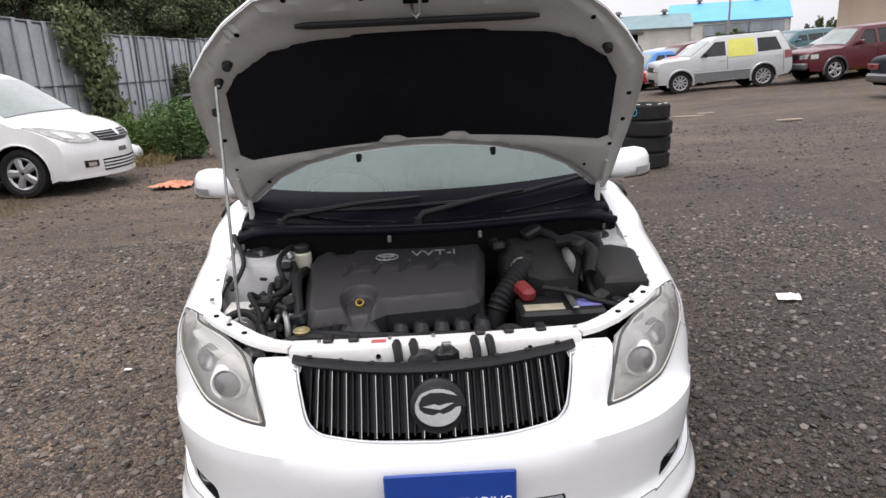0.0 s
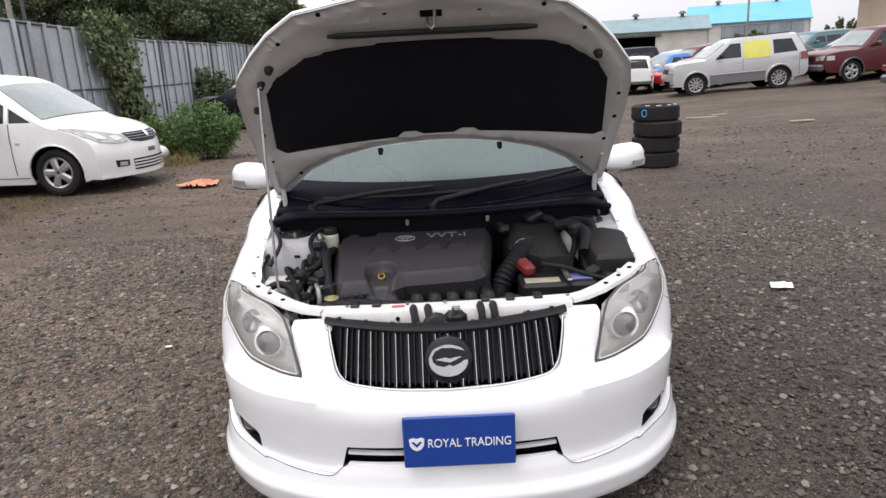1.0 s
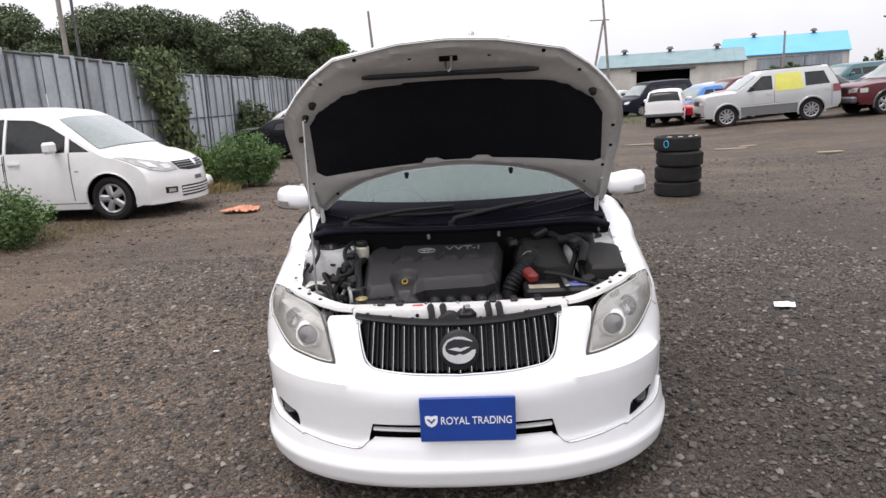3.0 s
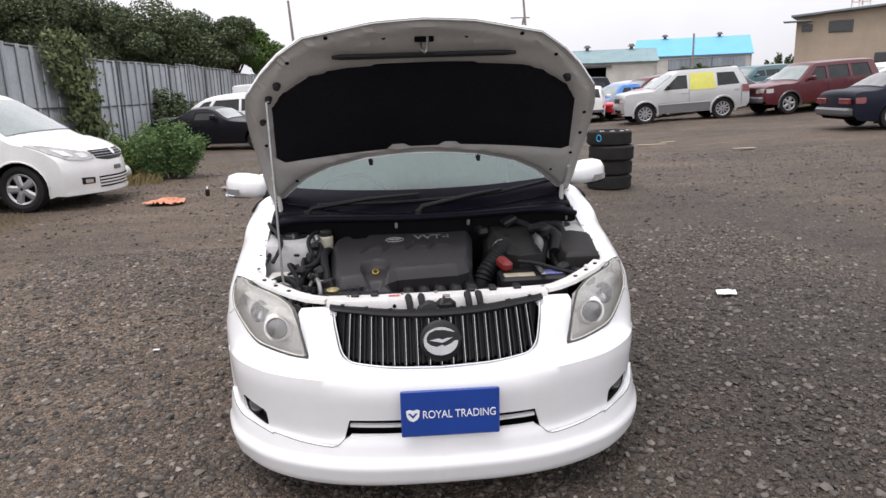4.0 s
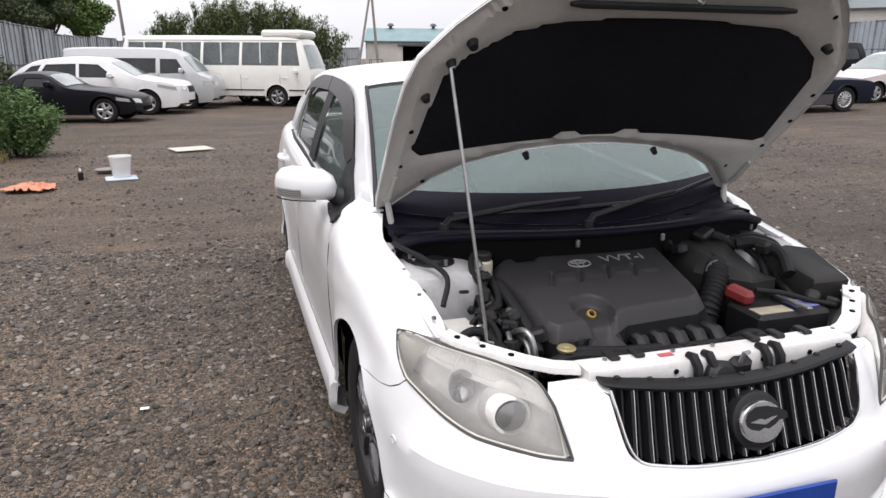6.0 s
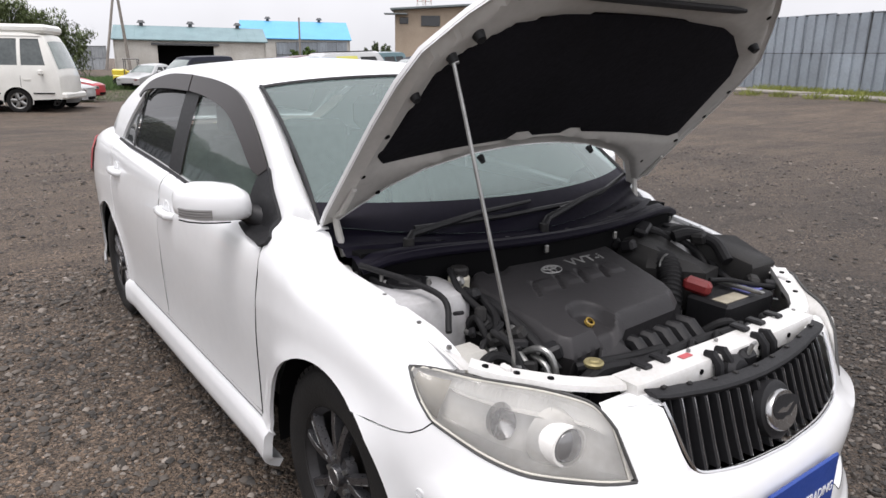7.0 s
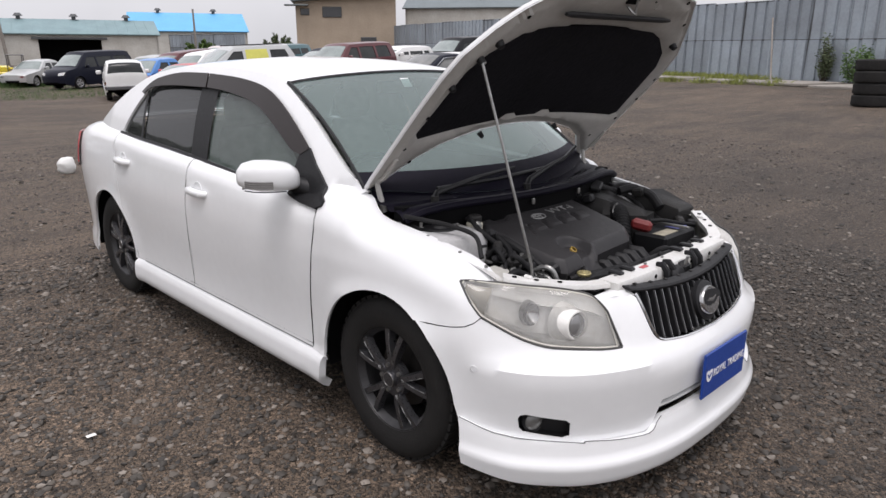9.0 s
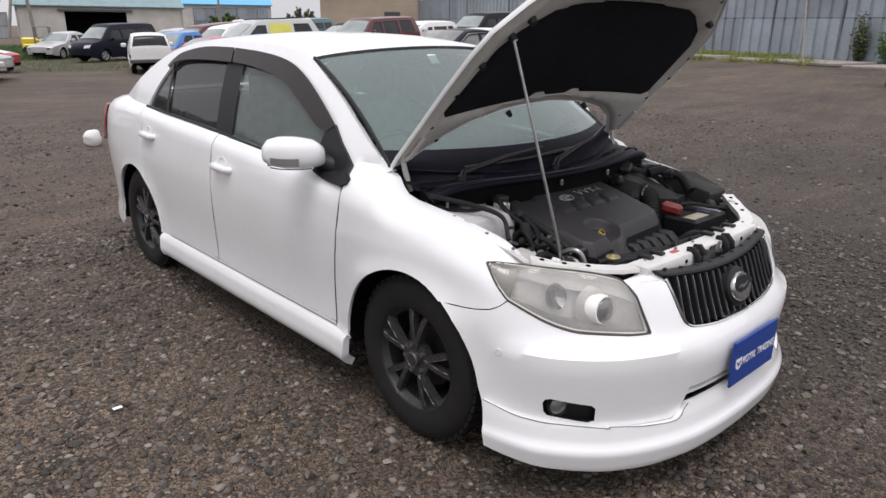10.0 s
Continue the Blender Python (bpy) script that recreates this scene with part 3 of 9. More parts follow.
part("porch_roof", Geo().box((0.1, -0.3, 4.85), (1.9, 0.9, 0.1), 0.02), SLATE, tan)
for x, z, ww, hh in ((2.95, 4.35, 1.45, 0.72), (0.75, 4.35, 0.6, 0.4), (5.9, 2.05, 1.2, 0.55)):
    wd = part("window", Geo().box((x, -0.03, z), (ww + 0.12, 0.1, hh + 0.12), 0.02), POST, tan)
    part("pane", Geo().box((x, -0.09, z), (ww, 0.03, hh)), WINDOWD, wd)
shed("grey_roof_house", (41.5, 47.5), (52.0, 33.0), 0.5, 12.0, 4.9, 7.6, CREAM, SLATE, "cream house with a grey hipped roof behind the fence")
shed("dark_shed", (-2.0, 99.0), (11.0, 96.0), 0.0, 8.0, 2.8, 4.6, POST, SLATE, "low dark shed with a slate roof")
sheet_fence("fence_north", (4.0, 84.0), (15.0, 83.0), gz, 2.4, ZINC, "low grey metal sheet fence by the warehouse", seed=8)
sheet_fence("fence_yard", (33.5, 80.0), (41.0, 76.0), gz, 2.9, ZINC2, "grey sheet fence in front of the far buildings", seed=9)


# poles, wires and the mast
def pole(x, y, h, r, label, lean=(0, 0), cross=0):
    z = gz(x, y)
    p = thing("utility_pole", pose(x, y, z), label, "pole", "utility poles")
    part("shaft", Geo().cyl((0, 0, -0.2), (lean[0], lean[1], h), r, r * 0.7, 10), CONC if r > 0.1 else POST, p)
    for k in range(cross):
        part("cross_arm", Geo().box((lean[0], lean[1], h - 0.4 - 0.7 * k), (1.6, 0.1, 0.1)), POST, p)
    return p


pl = pole(16.5, 79.2, 11.5, 0.17, "tall grey utility pole with a leaning brace", (-0.9, 0))
part("brace", Geo().cyl((-2.4, 0, -0.2), (-0.8, 0, 8.5), 0.15, 0.12, 8), CONC, pl)
part("cross_arm", Geo().box((-1.2, 0, 8.5), (2.2, 0.1, 0.1)), POST, pl)
pole(-8.85, 67.0, 9.8, 0.16, "grey utility pole behind the buses", (-0.55, 0))
pole(-19.0, 30.2, 9.5, 0.14, "grey utility pole behind the sheet fence")
pole(-18.6, 30.6, 9.2, 0.09, "thin grey pole behind the sheet fence")
pole(34.0, 74.5, 5.5, 0.14, "short dark pole in front of the warehouse")
pole(49.0, 50.0, 8.8, 0.15, "grey utility pole behind the fence", (0, 0), 2)
pole(25.5, 2.2, 7.5, 0.17, "concrete utility pole behind the fence")
RED = mat("mast_red", (0.5, 0.10, 0.09), 0.6, spots=0.2, scale=1)
mast = thing("lattice_mast", pose(182, 262, 0), "tall red and white lattice mast far away", "mast")
for k in range(9):
    z0, z1 = 5.5 * k, 5.5 * (k + 1)
    w0, w1 = 6.5 - 0.42 * k, 6.5 - 0.42 * (k + 1)
    g = Geo()
    for sx in (-1, 1):
        for sy in (-1, 1):
            g.cyl((sx * w0 / 2, sy * w0 / 2, z0), (sx * w1 / 2, sy * w1 / 2, z1), 0.16, 0.16, 5)
    for sx, sy, ex, ey in ((-1, -1, 1, -1), (1, -1, 1, 1), (-1, -1, -1, 1), (-1, 1, 1, 1)):
        g.cyl((sx * w0 / 2, sy * w0 / 2, z0), (ex * w1 / 2, ey * w1 / 2, z1), 0.09, 0.09, 4)
        g.cyl((sx * w1 / 2, sy * w1 / 2, z1), (ex * w1 / 2, ey * w1 / 2, z1), 0.1, 0.1, 4)
    part("mast_section", g, RED if k % 2 else CREAM, mast)
wires = Geo()
for h, o in ((6.6, 0), (6.0, 0.3), (5.2, 0.5)):
    wires.tube([(25.5 + o + (24.0) * t, 2.2 + 48 * t, h + 1.5 * t - 2.5 * t * (1 - t)) for t in (k / 12 for k in range(13))], 0.012, 4)
tagged(part("overhead_wires", wires, POST), "thin overhead wires between the poles", "wire")


# trees
def leaf_material(name, a, b):
    m = mat(name, a, 0.85, spec=0.12)
    n, l = m.node_tree.nodes, m.node_tree.links
    geo, ramp = n.new("ShaderNodeNewGeometry"), n.new("ShaderNodeMix")
    ramp.data_type = "RGBA"
    ramp.inputs["A"].default_value, ramp.inputs["B"].default_value = (*a, 1), (*b, 1)
    l.new(geo.outputs["Random Per Island"], ramp.inputs["Factor"])
    l.new(ramp.outputs["Result"], n["Principled BSDF"].inputs["Base Color"])
    return m


LEAF = leaf_material("dark_foliage", (0.056, 0.074, 0.042), (0.140, 0.172, 0.095))
LEAF2 = leaf_material("light_foliage", (0.05, 0.09, 0.025), (0.13, 0.19, 0.06))
WEED = leaf_material("weed_leaves", (0.055, 0.102, 0.038), (0.155, 0.235, 0.095))
DRY = leaf_material("dry_grass", (0.16, 0.13, 0.06), (0.30, 0.24, 0.12))
BARK = mat("bark", (0.07, 0.055, 0.04), 0.9, spots=0.4, scale=8, bump=0.6, bscale=30)


def leaves(g, rnd, c, r, count, size, flat=0.8):
    """Leaf clumps scattered through a rounded mass."""
    for _ in range(count):
        d = Vector((rnd.gauss(0, 1), rnd.gauss(0, 1), rnd.gauss(0, 1))).normalized() * (rnd.random() ** 0.4)
        p = Vector(c) + Vector((d.x * r, d.y * r, d.z * r * flat))
        s = size * rnd.uniform(0.6, 1.4)
        a = Vector((rnd.gauss(0, 1), rnd.gauss(0, 1), rnd.gauss(0, 0.7))).normalized() * s
        b = a.cross(Vector((rnd.gauss(0, 1), rnd.gauss(0, 1), rnd.gauss(0, 1)))).normalized() * s * 0.55
        g.add([p - a, p - b, p + a, p + b + Vector((0, 0, s * 0.2))], [(0, 1, 2, 3)])


def tree(x, y, h, r, seed, leaf, label, size=0.32, count=1500):
    rnd = random.Random(seed)
    t = thing("tree", pose(x, y, gz(x, y)), label, "tree", "trees behind the fence")
    tops = []
    part("trunk", Geo().tube([(0, 0, -0.2), (0.1, 0, h * 0.3), (rnd.uniform(-0.3, 0.3), 0.1, h * 0.6), (rnd.uniform(-0.4, 0.4), 0, h * 0.85)], [0.3, 0.24, 0.15, 0.05], 8), BARK, t)
    g = Geo()
    for k in range(9):
        a = 2 * math.pi * k / 9 + rnd.uniform(-0.3, 0.3)
        z = h * rnd.uniform(0.45, 0.88)
        q = (math.cos(a) * r * rnd.uniform(0.35, 0.75), math.sin(a) * r * rnd.uniform(0.35, 0.75), z)
        tops.append(q)
        part("limb", Geo().tube([(0, 0, z * 0.6), (q[0] * 0.5, q[1] * 0.5, z * 0.85), q], [0.1, 0.07, 0.02], 5), BARK, t)
    tops.append((0, 0, h * 0.88))
    for q in tops:
        leaves(g, rnd, q, r * rnd.uniform(0.4, 0.6), count // len(tops), size, rnd.uniform(0.55, 0.85))
    part("crown", g, leaf, t)
    return t
rt = random.Random(11)
TREES = [(-44, 52, 10.3), (-39, 50, 9.4), (-35, 49, 9.8), (-31.5, 47, 8.7), (-28, 50, 9.0), (-24.5, 51, 9.3), (-21.5, 53, 8.4), (-18, 54, 8.5), (-15.5, 56, 7.6), (-12.6, 56, 7.6), (-11.2, 57.5, 6.4)]
for i, (x, y, h) in enumerate(TREES):
    tree(x, y, h * 1.02, 3.5 if i < 9 else 2.3, 20 + i, LEAF2 if i == 10 else LEAF, "dark green leafy tree behind the sheet fence", 0.115, 17000)
for i in range(7):
    tree(-40 + 3.9 * i, 61 + rt.uniform(-2, 2), 8.8 - 0.3 * i, 3.6, 60 + i, LEAF, "dark green tree further back in the wood", 0.2, 8000)
# a bamboo grove beyond the bus
g, rb = Geo(), random.Random(5)
for k in range(300):
    x, y = rb.uniform(-6.2, 9.0), rb.uniform(58, 66)
    dome_ = 1 - 0.34 * (abs(x - 1.2) / 7.4) ** 2
    h = rb.uniform(4.7, 6.5) * dome_ * rb.uniform(0.9, 1.08)
    bend, side_ = rb.uniform(-1.3, 1.3), rb.uniform(-0.5, 0.5)
    for j in range(170):
        t = rb.random() ** 0.6
        thin = 0.45 * (1.05 - t * 0.75)
        p = Vector((x + bend * t ** 3 + rb.gauss(0, thin), y + side_ * t ** 3 + rb.gauss(0, thin), h * t - 0.35 * abs(bend) * t ** 4 + rb.gauss(0, 0.12)))
        a = Vector((rb.gauss(0.3 * bend, 0.8), rb.gauss(0, 0.8), rb.gauss(-0.5, 0.35))).normalized() * 0.21
        b = a.cross(Vector((0, 0, 1))).normalized() * 0.045
        g.add([p - a, p - b, p + a, p + b], [(0, 1, 2, 3)])
tagged(part("bamboo_grove", g, leaf_material("bamboo_leaves", (0.055, 0.075, 0.030), (0.15, 0.185, 0.085))), "pale green feathery bamboo grove beyond the bus", "bamboo", kind="stuff")

# ---- the white saloon with its bonnet open ----
HUBZ, TYRE = 0.305, 0.312
PLAN = spline([(0, -0.868), (0.2, -0.86), (0.36, -0.835), (0.50, -0.785), (0.625, -0.71), (0.735, -0.59), (0.80, -0.465), (0.835, -0.335), (0.846, -0.15),
               (0.849, 0.1), (0.8475, 0.6), (0.8475, 1.6), (0.845, 2.3), (0.832, 2.8), (0.80, 3.1), (0.735, 3.33), (0.60, 3.46), (0.35, 3.53), (0, 3.55)], 10)
PX, PY = np.array([p[0] for p in PLAN]), np.array([p[1] for p in PLAN])
PU = np.concatenate([[0], np.cumsum(np.hypot(np.diff(PX), np.diff(PY)))])


def UY(y):
    """The way along the plan's edge to the place y."""
    return float(np.interp(y, PY, PU))


def UX(x):
    k = len(PX) // 3
    return float(np.interp(x, PX[:k], PU[:k]))


def plan_at(u):
    x, y = float(np.interp(u, PU, PX)), float(np.interp(u, PU, PY))
    if u < 0:
        x = u
    a, b = u - 0.03, u + 0.03
    dx = float(np.interp(b, PU, PX) - np.interp(a, PU, PX)) if a > 0 else 1.0
    dy = float(np.interp(b, PU, PY) - np.interp(a, PU, PY)) if a > 0 else 0.0
    k = math.hypot(dx, dy) or 1.0
    return x, y, -dy / k, dx / k  # the place and the inward normal


BELTY = [-0.6, -0.45, -0.3, -0.15, 0.0, 0.16, 0.25, 0.45, 1.0, 1.5, 2.3, 2.7, 3.0, 3.3, 3.5]
BELTZ = [0.738, 0.762, 0.815, 0.838, 0.866, 0.930, 0.940, 0.915, 0.938, 0.966, 1.002, 1.026, 1.040, 1.022, 0.985]
TOPY = [-0.6, -0.45, -0.39, -0.34, -0.24, -0.10, 0.0, 0.08, 0.13, 0.16, 0.19, 0.236, 0.34, 0.37, 0.40, 0.45, 1.0, 1.5, 2.3, 2.7, 3.0, 3.3, 3.5]
TOPZ = [0.738, 0.760, 0.787, 0.806, 0.827, 0.853, 0.866, 0.876, 0.890, 0.912, 0.940, 0.953, 0.972, 0.978, 0.917, 0.915, 0.938, 0.966, 1.002, 1.026, 1.040, 1.022, 0.985]
INX = [0.62, 0.682, 0.693, 0.702, 0.708, 0.712, 0.712, 0.711, 0.709, 0.703, 0.692, 0.676, 0.688, 0.700, 0.758, 0.765, 0.775, 0.775, 0.77, 0.72, 0.64, 0.55, 0.4]
RNDY, RNDK = [-0.45, 0.0, 0.13, 0.16, 0.19, 0.236, 0.34, 0.37, 0.40], [0.11, 0.11, 0.108, 0.122, 0.142, 0.150, 0.162, 0.166, 0.11]
FZ = [0.1, 0.22, 0.30, 0.40, 0.45, 0.48, 0.51, 0.54, 0.57, 0.62, 0.68, 0.72, 0.77, 0.85]
FI = [0.02, 0.022, 0.020, 0.007, 0.0, 0.003, 0.013, 0.032, 0.054, 0.074, 0.098, 0.122, 0.18, 0.27]
FS = [0.02, 0.022, 0.020, 0.008, 0.002, 0.0, 0.003, 0.036, 0.055, 0.074, 0.098, 0.122, 0.18, 0.27]  # the same with a shelf, under the lamps
SZ, SI = [0.1, 0.295, 0.31, 0.45, 0.60, 0.72, 0.80, 0.88, 0.95], [0.0, 0.012, 0.022, 0.017, 0.005, 0.0, 0.005, 0.018, 0.04]


def body(u, v):
    """The skin of the car's right half: u runs round its plan from the nose, v up."""
    x, y, nx, ny = plan_at(u)
    zt, xi = lin(y, TOPY, TOPZ), lin(y, TOPY, INX)
    k = min(max((y + 0.62) / 0.28, 0), 1)
    k = k * k * (3 - 2 * k)
    rnd = lin(y, RNDY, RNDK)
    z0 = zt - rnd
    if v <= z0 or k < 0.02:
        z, extra = v, 0.0
    else:
        th = min((v - z0) / rnd, math.pi / 2)
        z = z0 + rnd * math.sin(th)
        extra = (x - lin(z0, SZ, SI) - xi) * (1 - math.cos(th)) * k
    ridge = 0.012 * lin(x, [0.28, 0.35, 0.43, 0.468], [0, 1, 1, 0]) * lin(z, [0.50, 0.59], [0, 1]) if y < -0.6 else 0.0
    shelf = lin(x, [0.28, 0.42], [0, 1])
    inset = (1 - k) * ((1 - shelf) * lin(z, FZ, FI) + shelf * lin(z, FZ, FS) - ridge) + k * lin(min(z, z0), SZ, SI) + extra
    if y < 0.3:  # the wing leans in above the wheel, more so towards the lamp
        inset += k * 0.046 * lin(z, [0.56, 0.66, 0.78], [0, 0.5, 1]) * lin(y, [-0.3, 0.0, 0.25], [1, 0.5, 0.0])
    for cy in (0.0, 2.6):
        d = math.hypot(y - cy, z - HUBZ)
        if d < 0.5 and y > -0.45:
            inset -= 0.013 * math.exp(-((d - 0.35) / 0.045) ** 2) * min(max((0.70 - z) / 0.1, 0), 1)
    return Vector((x + nx * inset, y + ny * inset, z))


def vtop(y):
    return lin(y, TOPY, TOPZ) + lin(y, RNDY, RNDK) * (math.pi / 2 - 1)


def arch(cy, r, a0, a1, n=20):
    """Points of a wheel arch from angle a0 to a1, in degrees from the rear."""
    return [(UY(cy + r * math.cos(radians(a0 + (a1 - a0) * k / n))), HUBZ + r * math.sin(radians(a0 + (a1 - a0) * k / n))) for k in range(n + 1)]


def line(pts):
    return [(UY(y), v) for y, v in pts]


car = thing("saloon_car", pose(0.013, 0, 0), "white four-door saloon car with its bonnet propped open on gravel", "car")


def both(name, g, m, label="", parent=None):
    """A part on each side of the car."""
    other = Geo()
    other.v = [(-x, y, z) for x, y, z in g.v]
    other.f = [f[::-1] for f in g.f]
    a = part(name, g, m, parent or car, label)
    b = part(name, other, m, parent or car, label)
    return a, b


SEAMLINE = mat("seam_shadow", (0.08, 0.08, 0.08), 0.8)

# front wings
wing = line([(0.436, 0.30), (0.426, 0.49), (0.402, 0.63), (0.372, 0.793), (0.366, 0.90), (0.366, vtop(0.366))])
wing += line([(y, vtop(y)) for y in (0.34, 0.29, 0.236, 0.21, 0.19, 0.175, 0.16, 0.145, 0.13, 0.11, 0.08, 0.04, 0, -0.1, -0.2, -0.3, -0.34, -0.39, -0.42, -0.45)])
wing += line([(-0.442, 0.782), (-0.405, 0.774), (-0.368, 0.771), (-0.343, 0.765), (-0.366, 0.742), (-0.398, 0.706), (-0.44, 0.662)])
wing += line([(-0.42, 0.643), (-0.391, 0.629), (-0.339, 0.619), (-0.29, 0.613), (-0.245, 0.611)]) + arch(-0.008, 0.352, 121, 0) + line([(0.33, 0.30)])
both("front_wing", panel(body, wing, 0.02, 0.02, 0.012, flip=False), WHITE)

# doors, quarters and sills
fdoor = line([(0.444, 0.305), (1.505, 0.305), (1.49, 0.6), (1.47, 0.85), (1.455, vtop(1.45) - 0.004), (1.2, vtop(1.2) - 0.004), (0.9, vtop(0.9) - 0.004), (0.6, vtop(0.6) - 0.004),
              (0.43, vtop(0.43) - 0.02), (0.374, 0.875), (0.380, 0.793), (0.410, 0.63), (0.434, 0.49)])
FSEAM = line([(0.439, 0.31), (0.430, 0.49), (0.406, 0.63), (0.376, 0.793), (0.370, 0.90)])
RSEAM = line([(1.510, 0.31), (1.495, 0.6), (1.475, 0.85), (1.460, vtop(1.46) - 0.01)])
rdoor = line([(1.515, 0.305), (2.215, 0.305)]) + arch(2.6, 0.375, 172, 128, 8) + line([(2.40, 0.75), (2.44, 0.9), (2.46, vtop(2.45) - 0.004), (2.2, vtop(2.2) - 0.004), (1.9, vtop(1.9) - 0.004),
                                                                                      (1.465, vtop(1.46) - 0.004), (1.48, 0.85), (1.50, 0.6)])
quarter = arch(2.6, 0.352, 180, -12, 24) + line([(2.97, 0.20), (3.1, 0.19)]) + [(UY(3.30), 0.22)]
quarter += line([(3.42, 0.24), (3.53, 0.26), (3.53, 0.55), (3.53, 0.98)]) + line([(y, vtop(y)) for y in (3.45, 3.3, 3.1, 2.9, 2.7, 2.47)])
quarter += line([(2.45, 0.9), (2.41, 0.75)]) + arch(2.6, 0.368, 128, 172, 8) + line([(2.225, 0.305)])
doors = both("front_door", panel(body, fdoor, 0.05, 0.04, 0.012), WHITE, "white front door")
rdoors = both("rear_door", panel(body, rdoor, 0.05, 0.04, 0.012), WHITE, "white rear door")
both("door_seam", Geo().tube(spline([body(*p) for p in FSEAM], 6), 0.0018, 5), DARK)
both("door_seam", Geo().tube(spline([body(*p) for p in RSEAM], 6), 0.0009, 5), SEAMLINE)
both("rear_quarter", panel(body, quarter, 0.05, 0.04, 0.012), WHITE)


def skirt(u, v):
    p = body(u, v)
    return p + Vector((lin(v, [0.14, 0.17, 0.2, 0.26, 0.295, 0.303], [-0.05, 0.0, 0.014, 0.012, 0.008, -0.006]), 0, 0))


sill = line([(0.372, 0.145), (2.235, 0.15), (2.235, 0.303), (0.347, 0.303), (0.352, 0.22)])
both("side_skirt", panel(skirt, sill, 0.1, 0.025, 0.03), WHITE)
g = Geo().grid(lambda u, v: body(u, v) + Vector((-0.03, 0, 0)), [UY(0.40 + 0.04 * k) for k in range(50)], [0.32, 0.5, 0.7, 0.82])
both("door_shell", g, DARK)


for v in (0.306, 0.322):
    both("sill_line", Geo().tube([body(UY(0.44 + 0.0895 * k), v) + Vector((0.0005, 0, 0)) for k in range(20)], 0.0021, 5), SEAMLINE, "thin dark line above the side skirt")


# front bumper
def mixed(pts):
    """Plan places given as ('x', x, v) on the front or ('y', y, v) at the side."""
    return [(UX(a) if k == "x" else UY(a), v) for k, a, v in pts]


half = mixed([("x", 0.0, 0.362), ("x", 0.325, 0.362), ("x", 0.345, 0.30), ("x", 0.375, 0.20), ("x", 0.5, 0.20), ("x", 0.60, 0.20), ("y", -0.72, 0.20), ("y", -0.60, 0.20),
              ("y", -0.50, 0.22), ("y", -0.392, 0.26)])
half += arch(-0.008, 0.358, 172, 122, 10) + line([(-0.245, 0.607), (-0.29, 0.609), (-0.339, 0.615), (-0.391, 0.625), (-0.42, 0.639), (-0.44, 0.657)])
half += mixed([("y", -0.504, 0.625), ("y", -0.56, 0.599), ("y", -0.619, 0.580), ("y", -0.666, 0.573), ("x", 0.55, 0.566), ("x", 0.52, 0.563), ("x", 0.475, 0.563), ("x", 0.496, 0.60), ("x", 0.513, 0.64), ("x", 0.530, 0.682), ("x", 0.541, 0.70), ("x", 0.53, 0.710), ("x", 0.49, 0.714), ("x", 0.44, 0.715), ("x", 0.41, 0.714)] + [("x", *p) for p in spline([(0.393, 0.705), (0.377, 0.655), (0.359, 0.603), (0.342, 0.577), (0.314, 0.563), (0.25, 0.555), (0.15, 0.548), (0.0, 0.544)], 4)])
FOG = mixed([("y", -0.697, 0.340), ("y", -0.687, 0.351), ("y", -0.59, 0.367), ("y", -0.575, 0.362), ("y", -0.568, 0.348), ("y", -0.572, 0.312), ("y", -0.582, 0.300), ("y", -0.682, 0.284), ("y", -0.697, 0.291)])


def grown(poly, k):
    cu, cv = sum(p[0] for p in poly) / len(poly), sum(p[1] for p in poly) / len(poly)
    return [(cu + (a - cu) * k, cv + (b - cv) * k) for a, b in poly]


g = panel(body, holed(half, FOG), 0.03, 0.03, 0.007)
part("front_bumper", g.mirror(), WHITE, car, "white front bumper with a rounded corner")


flange = [body(UX(x), v) for x, v in ((0.540, 0.701), (0.51, 0.712), (0.45, 0.715), (0.41, 0.714), (0.381, 0.706))]
g = Geo().grid(lambda s, t: flange[int(s)].lerp(Vector((flange[int(s)].x - 0.01, -0.645, 0.716)), t) + Vector((0, 0, 0.004 * math.sin(math.pi * t))), range(5), [0, 0.1, 0.4, 0.7, 1.0])
both("bumper_flange", g, WHITE)


def inner(d):
    def fn(u, v):
        p, (x, y, nx, ny) = body(u, v), plan_at(u)
        return p + Vector((nx * d, ny * d, 0))
    return fn


def lipfn(u, v):
    x, y, nx, ny = plan_at(u)
    k = min(max((y + 0.55) / 0.2, 0), 1)
    o = lin(v, [0.10, 0.122, 0.135, 0.195, 0.207, 0.219, 0.25, 0.272, 0.30, 0.35], [-0.04, 0.003, 0.012, 0.026, 0.024, 0.011, 0.004, 0.0, -0.009, -0.012])
    o *= 1 - 0.55 * k
    return Vector((x - nx * o, y - ny * o, v + 0.012 * k))


lip = mixed([("x", 0.0, 0.114), ("x", 0.5, 0.122), ("y", -0.6, 0.132), ("y", -0.40, 0.15), ("y", -0.385, 0.306), ("y", -0.48, 0.290), ("y", -0.535, 0.287), ("y", -0.6, 0.284), ("y", -0.72, 0.276),
             ("x", 0.60, 0.280), ("x", 0.5, 0.270), ("x", 0.385, 0.264), ("x", 0.345, 0.292), ("x", 0.325, 0.305), ("x", 0.0, 0.305)])
part("front_lip_spoiler", panel(lipfn, lip, 0.03, 0.0125, 0.02).mirror(), WHITE, car, "white lip spoiler under the bumper")
